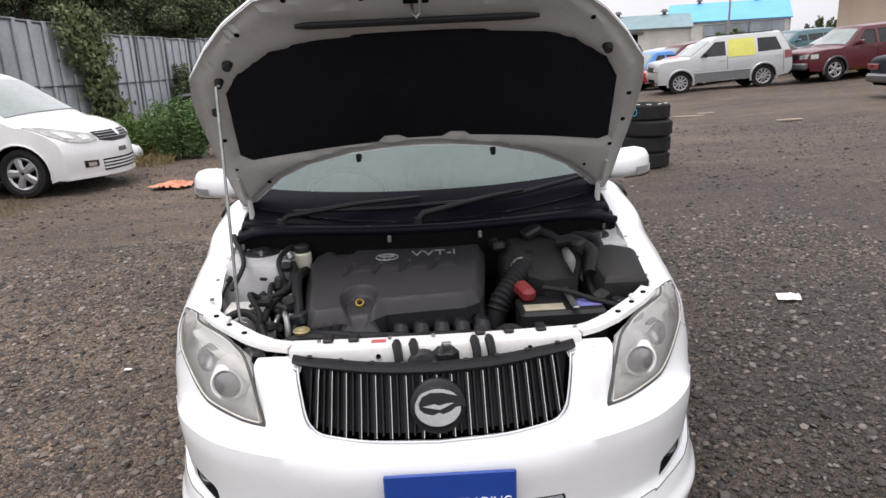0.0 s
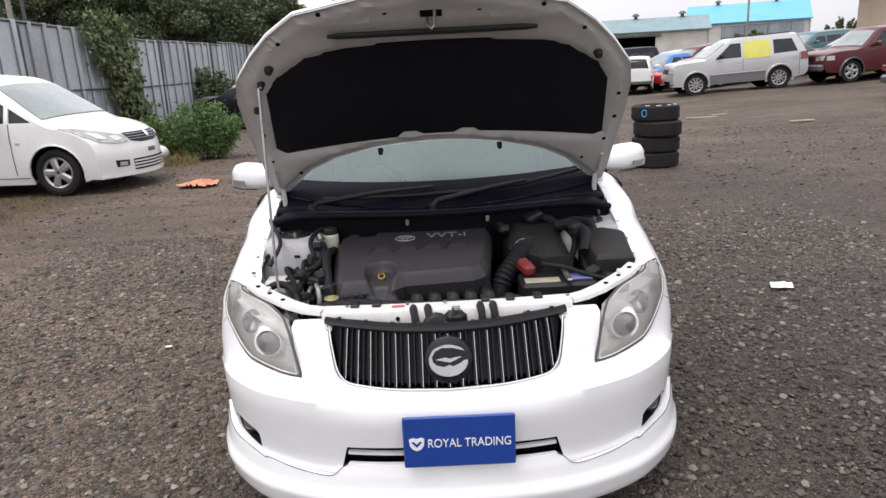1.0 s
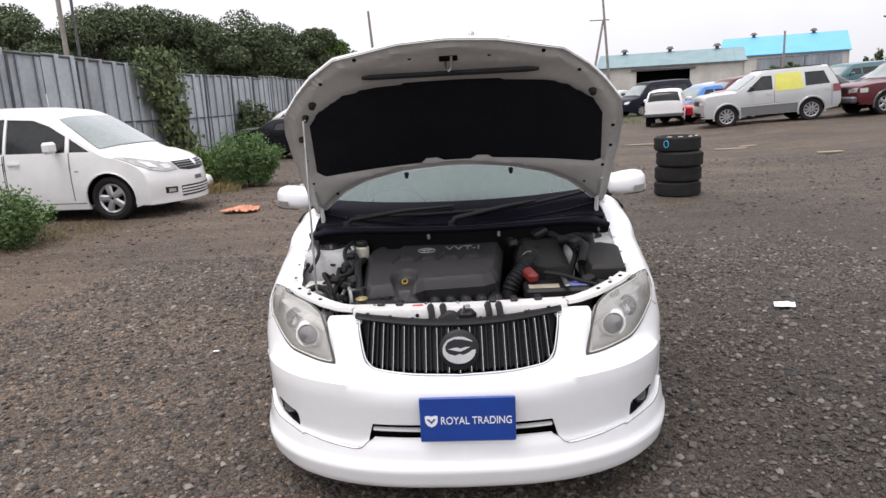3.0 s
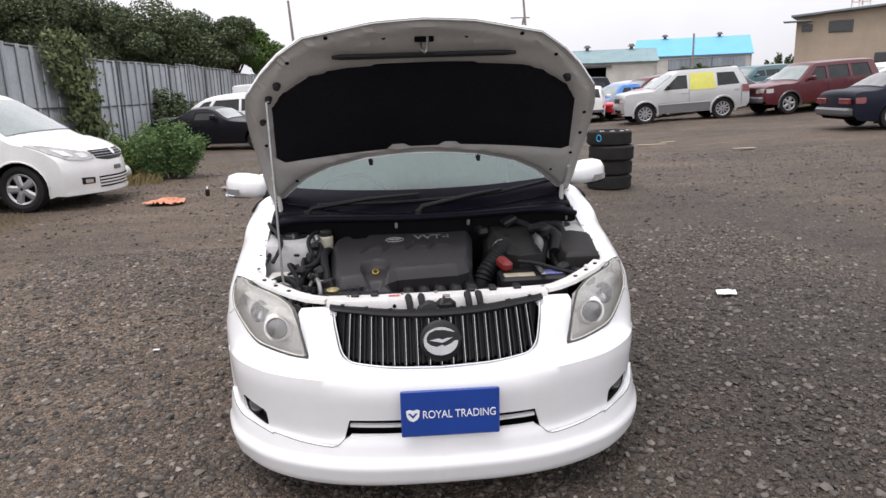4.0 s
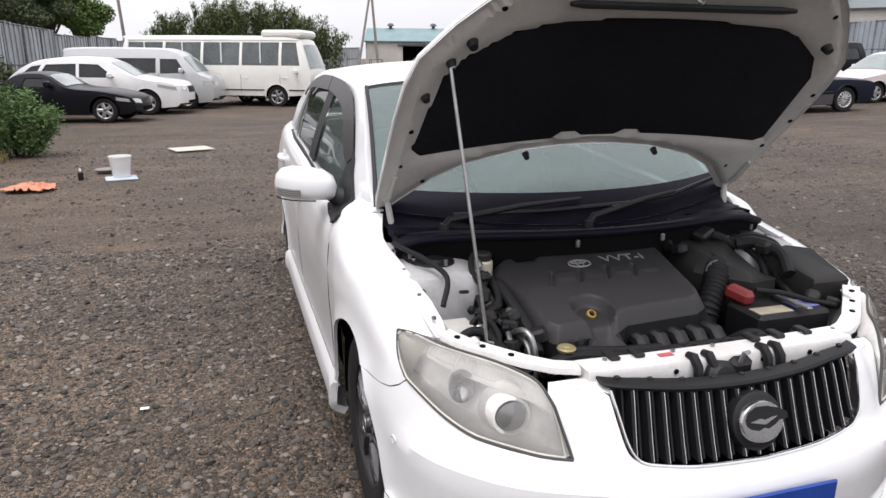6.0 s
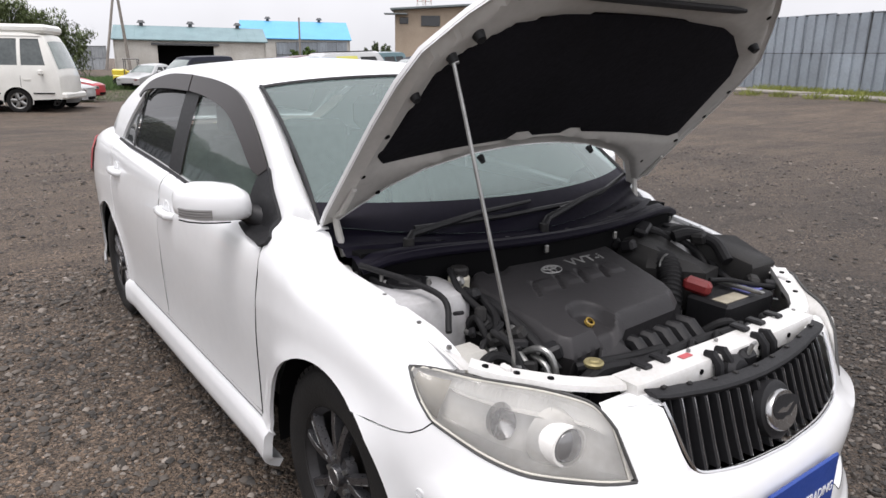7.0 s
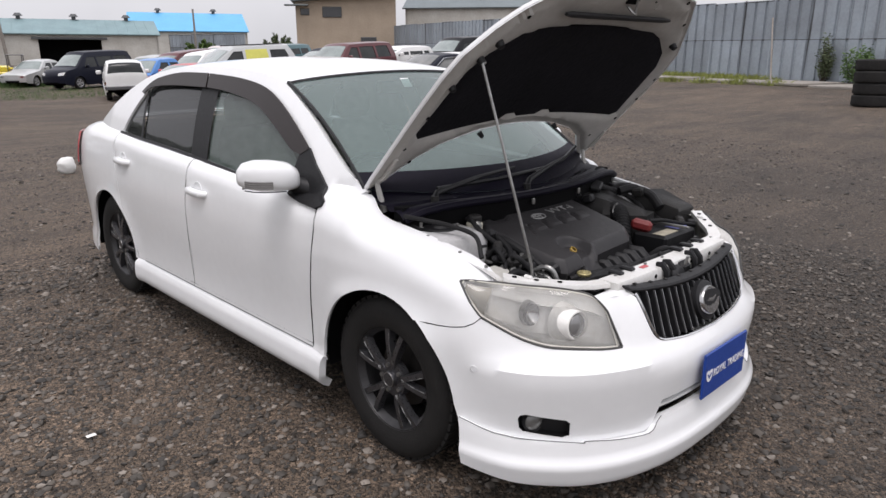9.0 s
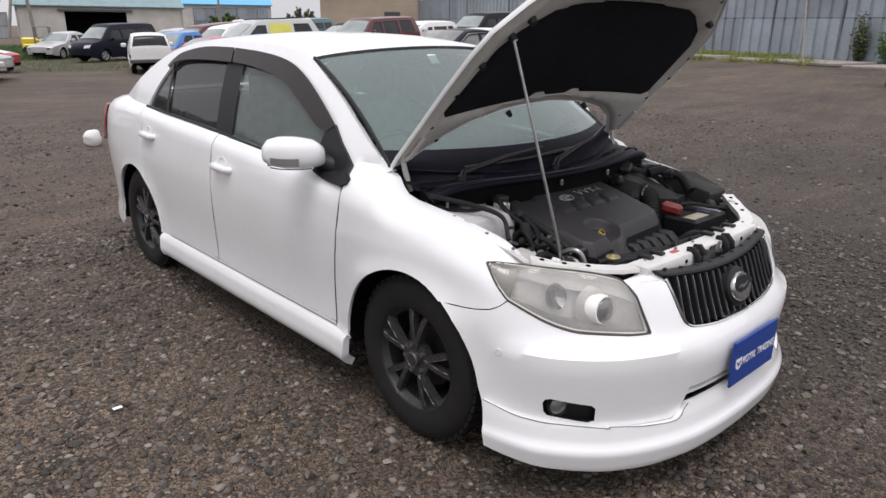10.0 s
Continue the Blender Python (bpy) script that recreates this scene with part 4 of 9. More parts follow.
g = panel(lambda u, v: body(u, v) + Vector((0, 0.05, 0)), mixed([("x", 0, 0.27), ("x", 0.36, 0.27), ("x", 0.36, 0.4), ("x", 0, 0.4)]), 0.1, 0.1, 0).mirror()
part("lower_intake", g, DARK, car)
FOGGLASS = mat("fog_lamp_glass", (0.16, 0.16, 0.155), 0.12, 0.2, coat=0.8, spots=0.3, scale=30)
SIGNALGREY = mat("seam_grey", (0.10, 0.10, 0.10), 0.7)
seam = [lipfn(u, v) + Vector((0, 0, 0.0015)) for u, v in lip[4:14]]
both("bumper_seam", Geo().tube(spline(seam, 4), 0.0014, 5), SIGNALGREY, "thin dark seam between bumper and lip")
g = panel(lambda u, v: body(u, v) + Vector((0, 0.006, 0)), mixed([("x", 0, 0.328), ("x", 0.325, 0.332), ("x", 0.325, 0.342), ("x", 0, 0.338)]), 0.05, 0.01, 0.012).mirror()
part("intake_bar", g, WHITE, car)
for sx in (-1, 1):
    g = panel(inner(0.034), grown(FOG, 1.10), 0.02, 0.02, 0.0)
    g.move(Matrix.Diagonal((sx, 1, 1, 1)))
    if sx < 0:
        g.f = [f[::-1] for f in g.f]
    bezel = part("fog_lamp_bezel", g, BLACKP, car, "black fog lamp surround")
    wall_ = Geo().ring([[inner(d)(*p) for p in FOG] for d in (0.003, 0.036)], True, False)
    wall_.move(Matrix.Diagonal((sx, 1, 1, 1)))
    part("fog_recess", wall_, BLACKP, bezel)
    p = inner(0.026)(UY(-0.610), 0.330)
    m = Matrix.Translation((sx * p.x, p.y, p.z)) @ Vector((sx * 0.5, -1, 0.05)).to_track_quat("Z", "Y").to_matrix().to_4x4()
    part("fog_lamp", Geo().lathe([(0.0, 0.016), (0.016, 0.014), (0.027, 0.009), (0.033, 0.0)], m, 20), FOGGLASS, bezel)
    part("fog_ring", Geo().lathe([(0.031, 0.004), (0.034, 0.008), (0.037, 0.002), (0.037, -0.01)], m, 20), BLACKP, bezel)
    p = body(UY(-0.432), 0.498)
    m = Matrix.Translation((sx * p.x, p.y, p.z)) @ Vector((sx, -0.35, 0)).to_track_quat("Z", "Y").to_matrix().to_4x4()
    part("parking_sensor", Geo().lathe([(0, 0.002), (0.0075, 0.002), (0.0085, -0.001), (0.0105, -0.002), (0.0105, 0.0025), (0.012, 0.001), (0.012, -0.004)], m, 16), WHITE, car)

# grille
GLINE = spline([(0, 0.541), (0.15, 0.545), (0.25, 0.553), (0.308, 0.562), (0.334, 0.578), (0.353, 0.608), (0.371, 0.66), (0.390, 0.716)], 4)
def grille_face(u, v):
    """The upright face that the grille's slats follow."""
    x, y, nx, ny = plan_at(u)
    k = lin(v, [0.52, 0.545, 0.60, 0.70, 0.74], [0.036, 0.048, 0.071, 0.108, 0.13])
    return Vector((x + nx * k, y + ny * k, v))


GR = mixed([("x", *p) for p in GLINE] + [("x", 0.385, 0.722), ("x", 0.2, 0.70), ("x", 0, 0.692)])
grille = part("grille", panel(lambda u, v: grille_face(u, v) + Vector((0, 0.03, 0)), GR, 0.04, 0.03, 0.0).mirror(), BLACKP, car, "black slatted grille with fine chrome edges")
for k in range(-17, 18):
    x = k * 0.0206
    ztop, zbot = 0.692 + 0.2 * x * x, 0.544 + 0.12 * x * x + 6.0 * max(0, abs(x) - 0.29) ** 2
    rows = []
    for i in range(7):
        z = zbot + (ztop - zbot) * i / 6
        p = grille_face(UX(abs(x)), z)
        px = math.copysign(p.x, x) if x else 0
        deep, half_ = (0.010, 0.0022) if k % 2 else (-0.001, 0.0034)
        rows.append([(px - 0.005, p.y + 0.03, z), (px - half_, p.y + deep, z), (px + half_, p.y + deep, z), (px + 0.005, p.y + 0.03, z)])
    part("slat", Geo().ring(rows, True, True), BLACKP, grille)
    if k % 2:
        continue
    g = Geo()
    g.ring([[(a + 0.0030, b - 0.0025, z), (a + 0.0046, b - 0.0025, z), (a + 0.0052, b + 0.001, z), (a + 0.0030, b + 0.001, z)] for (a, b, z) in [((r[1][0] + r[2][0]) / 2, r[1][1], r[1][2]) for r in rows]])
    part("chrome_edge", g, CHROME, grille)
frame_pts = [body(u, v) + Vector((0, -0.001, 0)) for u, v in GR[:len(GLINE)]]
frame_pts = [Vector((-p.x, p.y, p.z)) for p in frame_pts[:0:-1]] + frame_pts
part("grille_surround", Geo().tube(frame_pts, 0.0040, 6), CHROME, grille, "thin chrome rim")
rail = []
for k in range(-15, 16):
    x = 0.025 * k
    p = body(UX(abs(x)), 0.69 + 0.2 * x * x + 0.012)
    end = 1 - 0.4 * (abs(k) / 15) ** 6
    rail.append([(x, p.y + dy, p.z + dz * end) for dy, dz in ((-0.002, -0.010), (-0.005, -0.002), (-0.001, 0.005), (0.012, 0.010), (0.030, 0.011), (0.031, 0.002), (0.016, -0.010))])
part("grille_top_rail", Geo().ring(rail), BLACKP, grille)
for k in range(9):
    x = -0.33 + 0.0825 * k
    p = body(UX(abs(x)), 0.69 + 0.2 * x * x + 0.012)
    part("rail_clip", Geo().box((x, p.y + 0.024, p.z + 0.012), (0.014, 0.012, 0.006), 0.002), GREYP, grille)
DULLCHROME = mat("dull_chrome", (0.50, 0.50, 0.50), 0.22, 1.0, spots=0.2, scale=30)
em = Matrix.Translation((0.002, -0.806, 0.623)) @ Vector((0, -1, 0.31)).to_track_quat("Z", "Y").to_matrix().to_4x4()
badge = part("emblem_base", Geo().lathe([(0, 0.0), (0.062, 0.0), (0.071, -0.006), (0.073, -0.03)], em, 32), BLACKP, car, "round black emblem base")
g = Geo()
oval = [(0.063 * math.cos(2 * math.pi * k / 40), 0.051 * math.sin(2 * math.pi * k / 40)) for k in range(40)]
g.ring([[em @ Vector((x * s, y * s, h)) for x, y in oval] for s, h in ((1.0, 0.0), (0.985, 0.009), (0.93, 0.013), (0.80, 0.013), (0.2, 0.0125))], True, True)
part("emblem", g, DULLCHROME, badge, "chrome oval emblem with a dark wing shape")
dark = [(-0.042, 0.008), (-0.034, 0.020), (-0.015, 0.027), (0.012, 0.026), (0.040, 0.020), (0.060, 0.012), (0.062, 0.001), (0.040, 0.000), (0.030, -0.006), (0.012, -0.012), (0.002, -0.009), (-0.012, -0.013), (-0.030, -0.009), (-0.040, -0.002)]
part("emblem_wing", Geo().prism(dark, em @ Matrix.Diagonal((1.16, 1.42, 1, 1)) @ Matrix.Translation((0, 0, 0.013)), 0.0015), BLACKP, badge)
bird = [(-0.034, 0.004), (-0.008, 0.009), (0.004, 0.005), (0.018, 0.009), (0.036, 0.010), (0.018, 0.001), (0.004, -0.005), (-0.010, -0.002)]
part("emblem_bird", Geo().prism(bird, em @ Matrix.Diagonal((1.15, 1.1, 1, 1)) @ Matrix.Translation((0, 0, 0.0145)), 0.0015), DULLCHROME, badge)


# headlamps
YELLOWED = mat("aged_lamp_back", (0.95, 0.945, 0.93), 0.16, 0.0, spots=0.2, scale=7, color2=(0.74, 0.73, 0.69))
LAMPSEAL = mat("lamp_seal", (0.06, 0.06, 0.058), 0.6)
BORDER = mat("lamp_border", (0.66, 0.64, 0.57), 0.4, spots=0.3, scale=15)
PROJ = mat("projector_glass", (0.20, 0.20, 0.20), 0.06, 0.2, coat=1)
AMBER = mat("dull_amber", (0.21, 0.19, 0.14), 0.4, 0.0)
LOW = [body(u, v) for u, v in mixed([("x", 0.478, 0.567), ("x", 0.52, 0.567), ("x", 0.57, 0.570), ("y", -0.666, 0.577), ("y", -0.619, 0.584), ("y", -0.56, 0.603), ("y", -0.504, 0.629), ("y", -0.452, 0.656), ("y", -0.440, 0.662), ("y", -0.398, 0.706), ("y", -0.366, 0.742), ("y", -0.343, 0.765)])]
HIGH = [Vector(p) for p in ((0.488, -0.704, 0.682), (0.499, -0.684, 0.707), (0.515, -0.658, 0.731), (0.545, -0.618, 0.743), (0.585, -0.562, 0.749), (0.640, -0.508, 0.756), (0.690, -0.458, 0.763))] + [body(UY(y), v) for y, v in ((-0.405, 0.772), (-0.368, 0.770), (-0.343, 0.765))]


def along(pts, t):
    d = [0.0]
    for p, q in zip(pts, pts[1:]):
        d.append(d[-1] + (q - p).length)
    return Vector([float(np.interp(t * d[-1], d, [p[i] for p in pts])) for i in range(3)])


LOWS, HIGHS = [Vector(p) for p in spline(LOW, 5)], [Vector(p) for p in spline(HIGH, 5)]


def lampface(depth):
    def fn(s, t):
        p = along(LOWS, s).lerp(along(HIGHS, s), t)
        k = 4 * t * (1 - t)
        rim = min(1.0, 6 * min(s, 1 - s), 6 * min(t, 1 - t))
        return p + Vector((0.42, -0.72, 0.55)) * (0.018 * k * (1 - (2 * s - 1) ** 4)) - Vector((0.25, -0.8, 0.15)) * depth * rim
    return fn


SS, TT = [k / 24 for k in range(25)], [k / 12 for k in range(13)]
for sx in (-1, 1):
    flip = Matrix.Diagonal((sx, 1, 1, 1))

    def side(g):
        g.move(flip)
        if sx < 0:
            g.f = [f[::-1] for f in g.f]
        return g
    lamp = part("headlamp", side(Geo().grid(lampface(0.075), SS, TT)), YELLOWED, car, "hazy yellowed headlamp")
    part("lens", side(Geo().grid(lampface(0.0), SS, TT)), LENS, lamp, "clear plastic lens, slightly hazy")
    loop = [lampface(0)(s, 0) for s in SS] + [lampface(0)(s, 1) for s in SS[::-1]]
    part("lens_rim", side(Geo().tube(loop + loop[:1], 0.0042, 6)), LAMPSEAL, lamp)
    part("inner_border", side(Geo().tube([lampface(0.006)(0.025 + 0.95 * s, 0.03) for s in SS] + [lampface(0.006)(0.025 + 0.95 * s, 0.97) for s in SS[::-1]] + [lampface(0.006)(0.025, 0.03)], 0.0035, 6, True)), BORDER, lamp)
    c = Vector((0.572, -0.648, 0.645))
    m = Matrix.Translation(c) @ Vector((0.12, -1, 0.10)).to_track_quat("Z", "Y").to_matrix().to_4x4()
    part("projector_ring", side(Geo().lathe([(0.038, 0.0), (0.041, 0.007), (0.046, 0.006), (0.049, -0.004), (0.056, -0.03), (0.066, -0.06)], m, 28)), YELLOWED, lamp)
    part("projector_lens", side(Geo().lathe([(0.0, 0.014), (0.020, 0.012), (0.034, 0.006), (0.040, -0.004), (0.0, -0.03)], m, 24)), PROJ, lamp)
    m2 = Matrix.Translation((0.66, -0.545, 0.675)) @ Vector((0.35, -1, 0.12)).to_track_quat("Z", "Y").to_matrix().to_4x4()
    part("reflector_bowl", side(Geo().lathe([(0.004, -0.03), (0.018, -0.026), (0.032, -0.016), (0.040, -0.008), (0.044, -0.03)], m2 @ Matrix.Diagonal((0.75, 0.95, 1, 1)), 24)), DULLCHROME, lamp)
    part("side_panel", side(Geo().grid(lambda s, t: lampface(0.022)(0.755 + 0.185 * s, 0.08 + 0.74 * t * (1 - 0.25 * s)), [k / 6 for k in range(7)], [k / 6 for k in range(7)])), AMBER, lamp, "dull amber reflector")
    part("lamp_shelf", side(Geo().grid(lambda s, t: lampface(0.012 + 0.06 * t)(0.06 + 0.66 * s, 0.66 - 0.02 * s), [k / 12 for k in range(13)], [0, 1])), YELLOWED, lamp)
    for k in range(22):
        part("lamp_flute", side(Geo().tube([lampface(0.036)(0.30 + 0.02 * k, t) for t in (0.70, 0.80, 0.92)], 0.0009, 5)), YELLOWED, lamp)


COWL = mat("cowl_plastic", (0.0070, 0.0060, 0.0125), 0.5, spots=0.3, scale=6, spec=0.10)


# greenhouse: pillars, roof and glass
def green(y, z):
    """Half the width of the cabin above the belt line."""
    zb = lin(y, BELTY, BELTZ)
    t = max((z - zb) / 0.42, -0.2)
    w = lin(y, [0.2, 0.36, 0.5, 1.0, 2.2, 2.7, 3.1], [0.712, 0.743, 0.760, 0.772, 0.768, 0.735, 0.66])
    return Vector((w - 0.125 * t - 0.05 * t * t, y, z))


def shoulder(y, z):
    """Half the width of the wing's and the door's rounded shoulder, carried on up the pillar's foot."""
    def at(y_):
        zt, rnd = lin(y_, TOPY, TOPZ), lin(y_, RNDY, RNDK)
        if z > zt - 0.002:
            return lin(y_, TOPY, INX) - 0.9 * (z - zt + 0.002)
        return body(UY(y_), zt - rnd + rnd * math.asin(min(max((z - zt + rnd) / rnd, 0.0), 1.0))).x
    if 0.366 < y < 0.43:
        k = (y - 0.366) / 0.064
        return (1 - k) * at(0.366) + k * at(0.43)
    return at(y)


def cabin_fn(y, z):
    """The cabin's side, which runs out into the wing at its foot."""
    p = green(y, z)
    if y < 0.56:
        k = lin(y, [0.43, 0.56], [1, 0]) * lin(z, [0.99, 1.07], [1, 0])
        p.x += k * max(shoulder(y, z) - p.x, 0.0) - 0.006 * lin(y, [0.362, 0.385], [1, 0]) * lin(z, [0.975, 1.0], [1, 0])
    return p


def mount_fn(y, z):
    p = cabin_fn(y, z)
    p.x = max(p.x, shoulder(y, z) if z < lin(y, TOPY, TOPZ) else p.x)
    return p


DLO = spline([(0.40, 0.925), (0.46, 0.998), (0.60, 1.105), (0.741, 1.190), (0.881, 1.258), (1.032, 1.306), (1.258, 1.336), (1.575, 1.350), (1.86, 1.347), (2.1, 1.312), (2.25, 1.237), (2.38, 1.12), (2.462, 1.018)], 4)
DLO += [(2.13, 1.006), (1.754, 0.989), (1.5, 0.974), (1.06, 0.944), (0.6, 0.908)]
RAIL = [(0.22, 0.965), (0.368, 1.052), (0.592, 1.194), (0.878, 1.332), (1.0, 1.362), (1.25, 1.387), (1.6, 1.397), (1.95, 1.384), (2.25, 1.335), (2.5, 1.252), (2.72, 1.150), (2.95, 1.05)]
frame_out = spline(RAIL, 4) + [(2.95, 1.02), (2.7, 1.015), (2.3, 0.99), (1.5, 0.955), (1.0, 0.925), (0.45, 0.90), (0.3, 0.915)]
both("cabin_frame", panel(cabin_fn, holed(frame_out, DLO), 0.03, 0.025, 0.03), WHITE, "white pillars and roof rail")
WIN_F = spline([(0.50, 1.025), (0.60, 1.105), (0.741, 1.190), (0.881, 1.258), (1.032, 1.306), (1.258, 1.336), (1.445, 1.345)], 4) + [(1.37, 0.966), (1.06, 0.944), (0.52, 0.905)]
WIN_R = spline([(1.62, 1.350), (1.86, 1.347), (2.1, 1.312), (2.20, 1.268)], 4) + [(2.135, 1.006), (1.754, 0.989), (1.54, 0.977)]
WIN_Q = spline([(2.225, 1.255), (2.25, 1.237), (2.38, 1.12), (2.455, 1.022)], 3) + [(2.165, 1.008)]
both("front_window", panel(green, WIN_F, 0.06, 0.05, 0.0, -0.012), GLASS, "lightly tinted side window")
both("rear_window", panel(green, WIN_R, 0.06, 0.05, 0.0, -0.012), TINT, "dark tinted rear side window")
both("quarter_window", panel(green, WIN_Q, 0.06, 0.05, 0.0, -0.012), TINT, "dark tinted quarter window")
both("door_pillar", panel(green, [(1.445, 1.345), (1.62, 1.350), (1.54, 0.977), (1.37, 0.966)], 0.05, 0.05, 0.0, -0.004), BLACKP, "black centre pillar")
both("quarter_bar", panel(green, [(2.20, 1.268), (2.225, 1.255), (2.165, 1.008), (2.135, 1.006)], 0.05, 0.05, 0.0, -0.004), BLACKP)


both("mirror_triangle", panel(mount_fn, [(0.346, 0.903), (0.345, 0.921), (0.375, 0.944), (0.425, 0.970), (0.50, 1.033), (0.565, 1.09), (0.605, 1.10), (0.625, 1.03), (0.645, 0.935), (0.60, 0.909), (0.553, 0.901), (0.50, 0.893), (0.445, 0.889), (0.375, 0.889)], 0.05, 0.02, 0.012, 0.013), BLACKP, "black mirror mounting triangle")
belt = [green(y, z) + Vector((0.006, 0, 0.0)) for y, z in ((0.62, 0.902), (1.06, 0.940), (1.5, 0.970), (1.754, 0.985), (2.13, 1.002), (2.46, 1.014))]
both("belt_trim", Geo().tube(belt, 0.008, 6), BLACKP, "black window trim")
belt = [green(y, z) + Vector((0.009, 0, 0.0)) for y, z in ((0.62, 0.893), (1.06, 0.931), (1.5, 0.961), (1.754, 0.976), (2.13, 0.993), (2.44, 1.004))]
both("belt_chrome", Geo().tube(belt, 0.004, 6), CHROME)
VISOR_A = spline([(0.565, 1.085), (0.61, 1.119), (0.741, 1.197), (0.881, 1.266), (1.032, 1.315), (1.258, 1.343), (1.545, 1.357)], 4) + spline([(1.52, 1.291), (1.332, 1.280), (1.102, 1.249), (0.967, 1.212), (0.81, 1.140), (0.681, 1.075), (0.61, 1.06)], 3)
VISOR_B = spline([(1.56, 1.358), (1.861, 1.355), (2.1, 1.322), (2.2, 1.282), (2.26, 1.245)], 4) + spline([(2.22, 1.235), (2.15, 1.272), (1.905, 1.290), (1.535, 1.291)], 3)
SMOKE = mat("smoked_visor", (0.022, 0.017, 0.0165), 0.35, spec=0.3)
for v in (VISOR_A, VISOR_B):
    both("wind_visor", panel(green, v, 0.05, 0.03, 0.006, 0.016), SMOKE, "smoked plastic wind deflector")


def roof(s, y):
    """The roof, s from -1 to 1 across."""
    z, w = lin(y, [p[0] for p in RAIL], [p[1] for p in RAIL]), 0
    e = green(y, z)
    k = 1 - s * s
    return Vector((s * e.x, y, z + 0.047 * k ** 0.8))


g = Geo()


def roof_fn(s, t):
    y = lin(t, [0, 1], [0.885 - 0.10 * (1 - s * s), 2.24 + 0.08 * (1 - s * s)])
    p = roof(s, max(y, 0.885))
    return Vector((p.x, y, p.z))


g.grid(roof_fn, [k / 14 - 1 for k in range(29)], [k / 20 for k in range(21)])
part("roof", g, WHITE, car)


def wind(s, t):
    """The windscreen, t from its foot to the roof."""
    foot = Vector((0.702 * s, 0.0 + 0.235 * s * s, 0.925 + 0.045 * s * s))
    e = roof_fn(s * 0.985, 0)
    p = foot.lerp(e, t)
    n = Vector((0, -0.62, 0.78))
    return p + n * (0.035 * 4 * t * (1 - t)) - n * 0.004


g = Geo().grid(wind, [k / 12 - 1 for k in range(25)], [k / 14 for k in range(15)])
part("windscreen", g, SCREEN, car, "pale greenish windscreen")
g = Geo()
for sx in (-1, 1):
    g.tube([wind(sx * 0.995, k / 12) + Vector((0, 0, 0.004)) for k in range(13)], 0.0075, 6)
g.tube([wind(k / 12 - 1, 0.995) for k in range(25)], 0.009, 6)
frit = Geo().grid(lambda s, t: wind(s, 0.16 * t * (1 - 0.25 * s * s)) + Vector((0, -0.0015, 0.002)), [k / 12 - 1 for k in range(25)], [k / 4 for k in range(5)])
part("windscreen_band", frit, COWL, car, "black ceramic band along the foot of the windscreen")
part("windscreen_seal", g, BLACKP, car)


def rearglass(s, t):
    a = roof_fn(s * 0.98, 1)
    b = Vector((0.62 * s, 3.0 + 0.06 * (1 - s * s), 1.055 + 0.01 * (1 - s * s)))
    return a.lerp(b, t) + Vector((0, 0.5, 0.85)) * (0.02 * 4 * t * (1 - t))


part("rear_screen", Geo().grid(rearglass, [k / 8 - 1 for k in range(17)], [k / 8 for k in range(9)]), TINT, car)
def lid(s, t):
    y = 2.98 + 0.52 * t
    return Vector((s * (lin(y, TOPY, INX) + 0.01), y, lin(y, TOPY, TOPZ) + 0.003 + 0.018 * (1 - s * s)))


g = Geo().grid(lid, [k / 6 - 1 for k in range(13)], [k / 8 for k in range(9)])
g.grid(lambda s, t: Vector((s * 0.42, 3.50 + 0.05 * (1 - s * s) + 0.02 * t, 0.965 - 0.70 * t)), [k / 6 - 1 for k in range(13)], [0, 0.5, 1])
part("boot_lid", g, WHITE, car)
tail = line([(3.20, 0.76), (3.30, 0.72), (3.45, 0.72), (3.51, 0.74), (3.51, 0.93), (3.45, 0.95), (3.31, 0.945), (3.23, 0.88)])
both("tail_lamp", panel(body, tail, 0.03, 0.03, 0.01, 0.022), mat("red_lamp", (0.22, 0.012, 0.012), 0.12, coat=1), "red tail lamp")

# door handles, mirrors
SIGNAL = mat("signal_plastic", (0.26, 0.255, 0.25), 0.3, 0.2, coat=0.4)
for y, z in ((1.342, 0.822), (2.286, 0.868)):
    for sx in (-1, 1):
        p = body(UY(y), z)
        hd = part("door_handle", Geo().tube([(sx * (p.x - 0.004), y - 0.085, z - 0.004), (sx * (p.x + 0.022), y - 0.06, z), (sx * (p.x + 0.026), y, z + 0.002), (sx * (p.x + 0.022), y + 0.065, z + 0.002),
                                              (sx * (p.x - 0.002), y + 0.09, z)], [0.012, 0.015, 0.016, 0.015, 0.012], 10, True, 1.2), WHITE, doors[0 if sx > 0 else 1] if y < 2 else rdoors[0 if sx > 0 else 1])
        m = Matrix.Translation((sx * (p.x + 0.0005), y + 0.0, z + 0.004)) @ Vector((sx, 0, 0.05)).to_track_quat("Z", "Y").to_matrix().to_4x4() @ Matrix.Diagonal((1, 1, 1, 1))
        part("handle_recess", Geo().lathe([(0.0, -0.016), (0.03, -0.012), (0.043, 0.0), (0.047, 0.002), (0.049, 0.0)], m, 20), WHITE, hd)
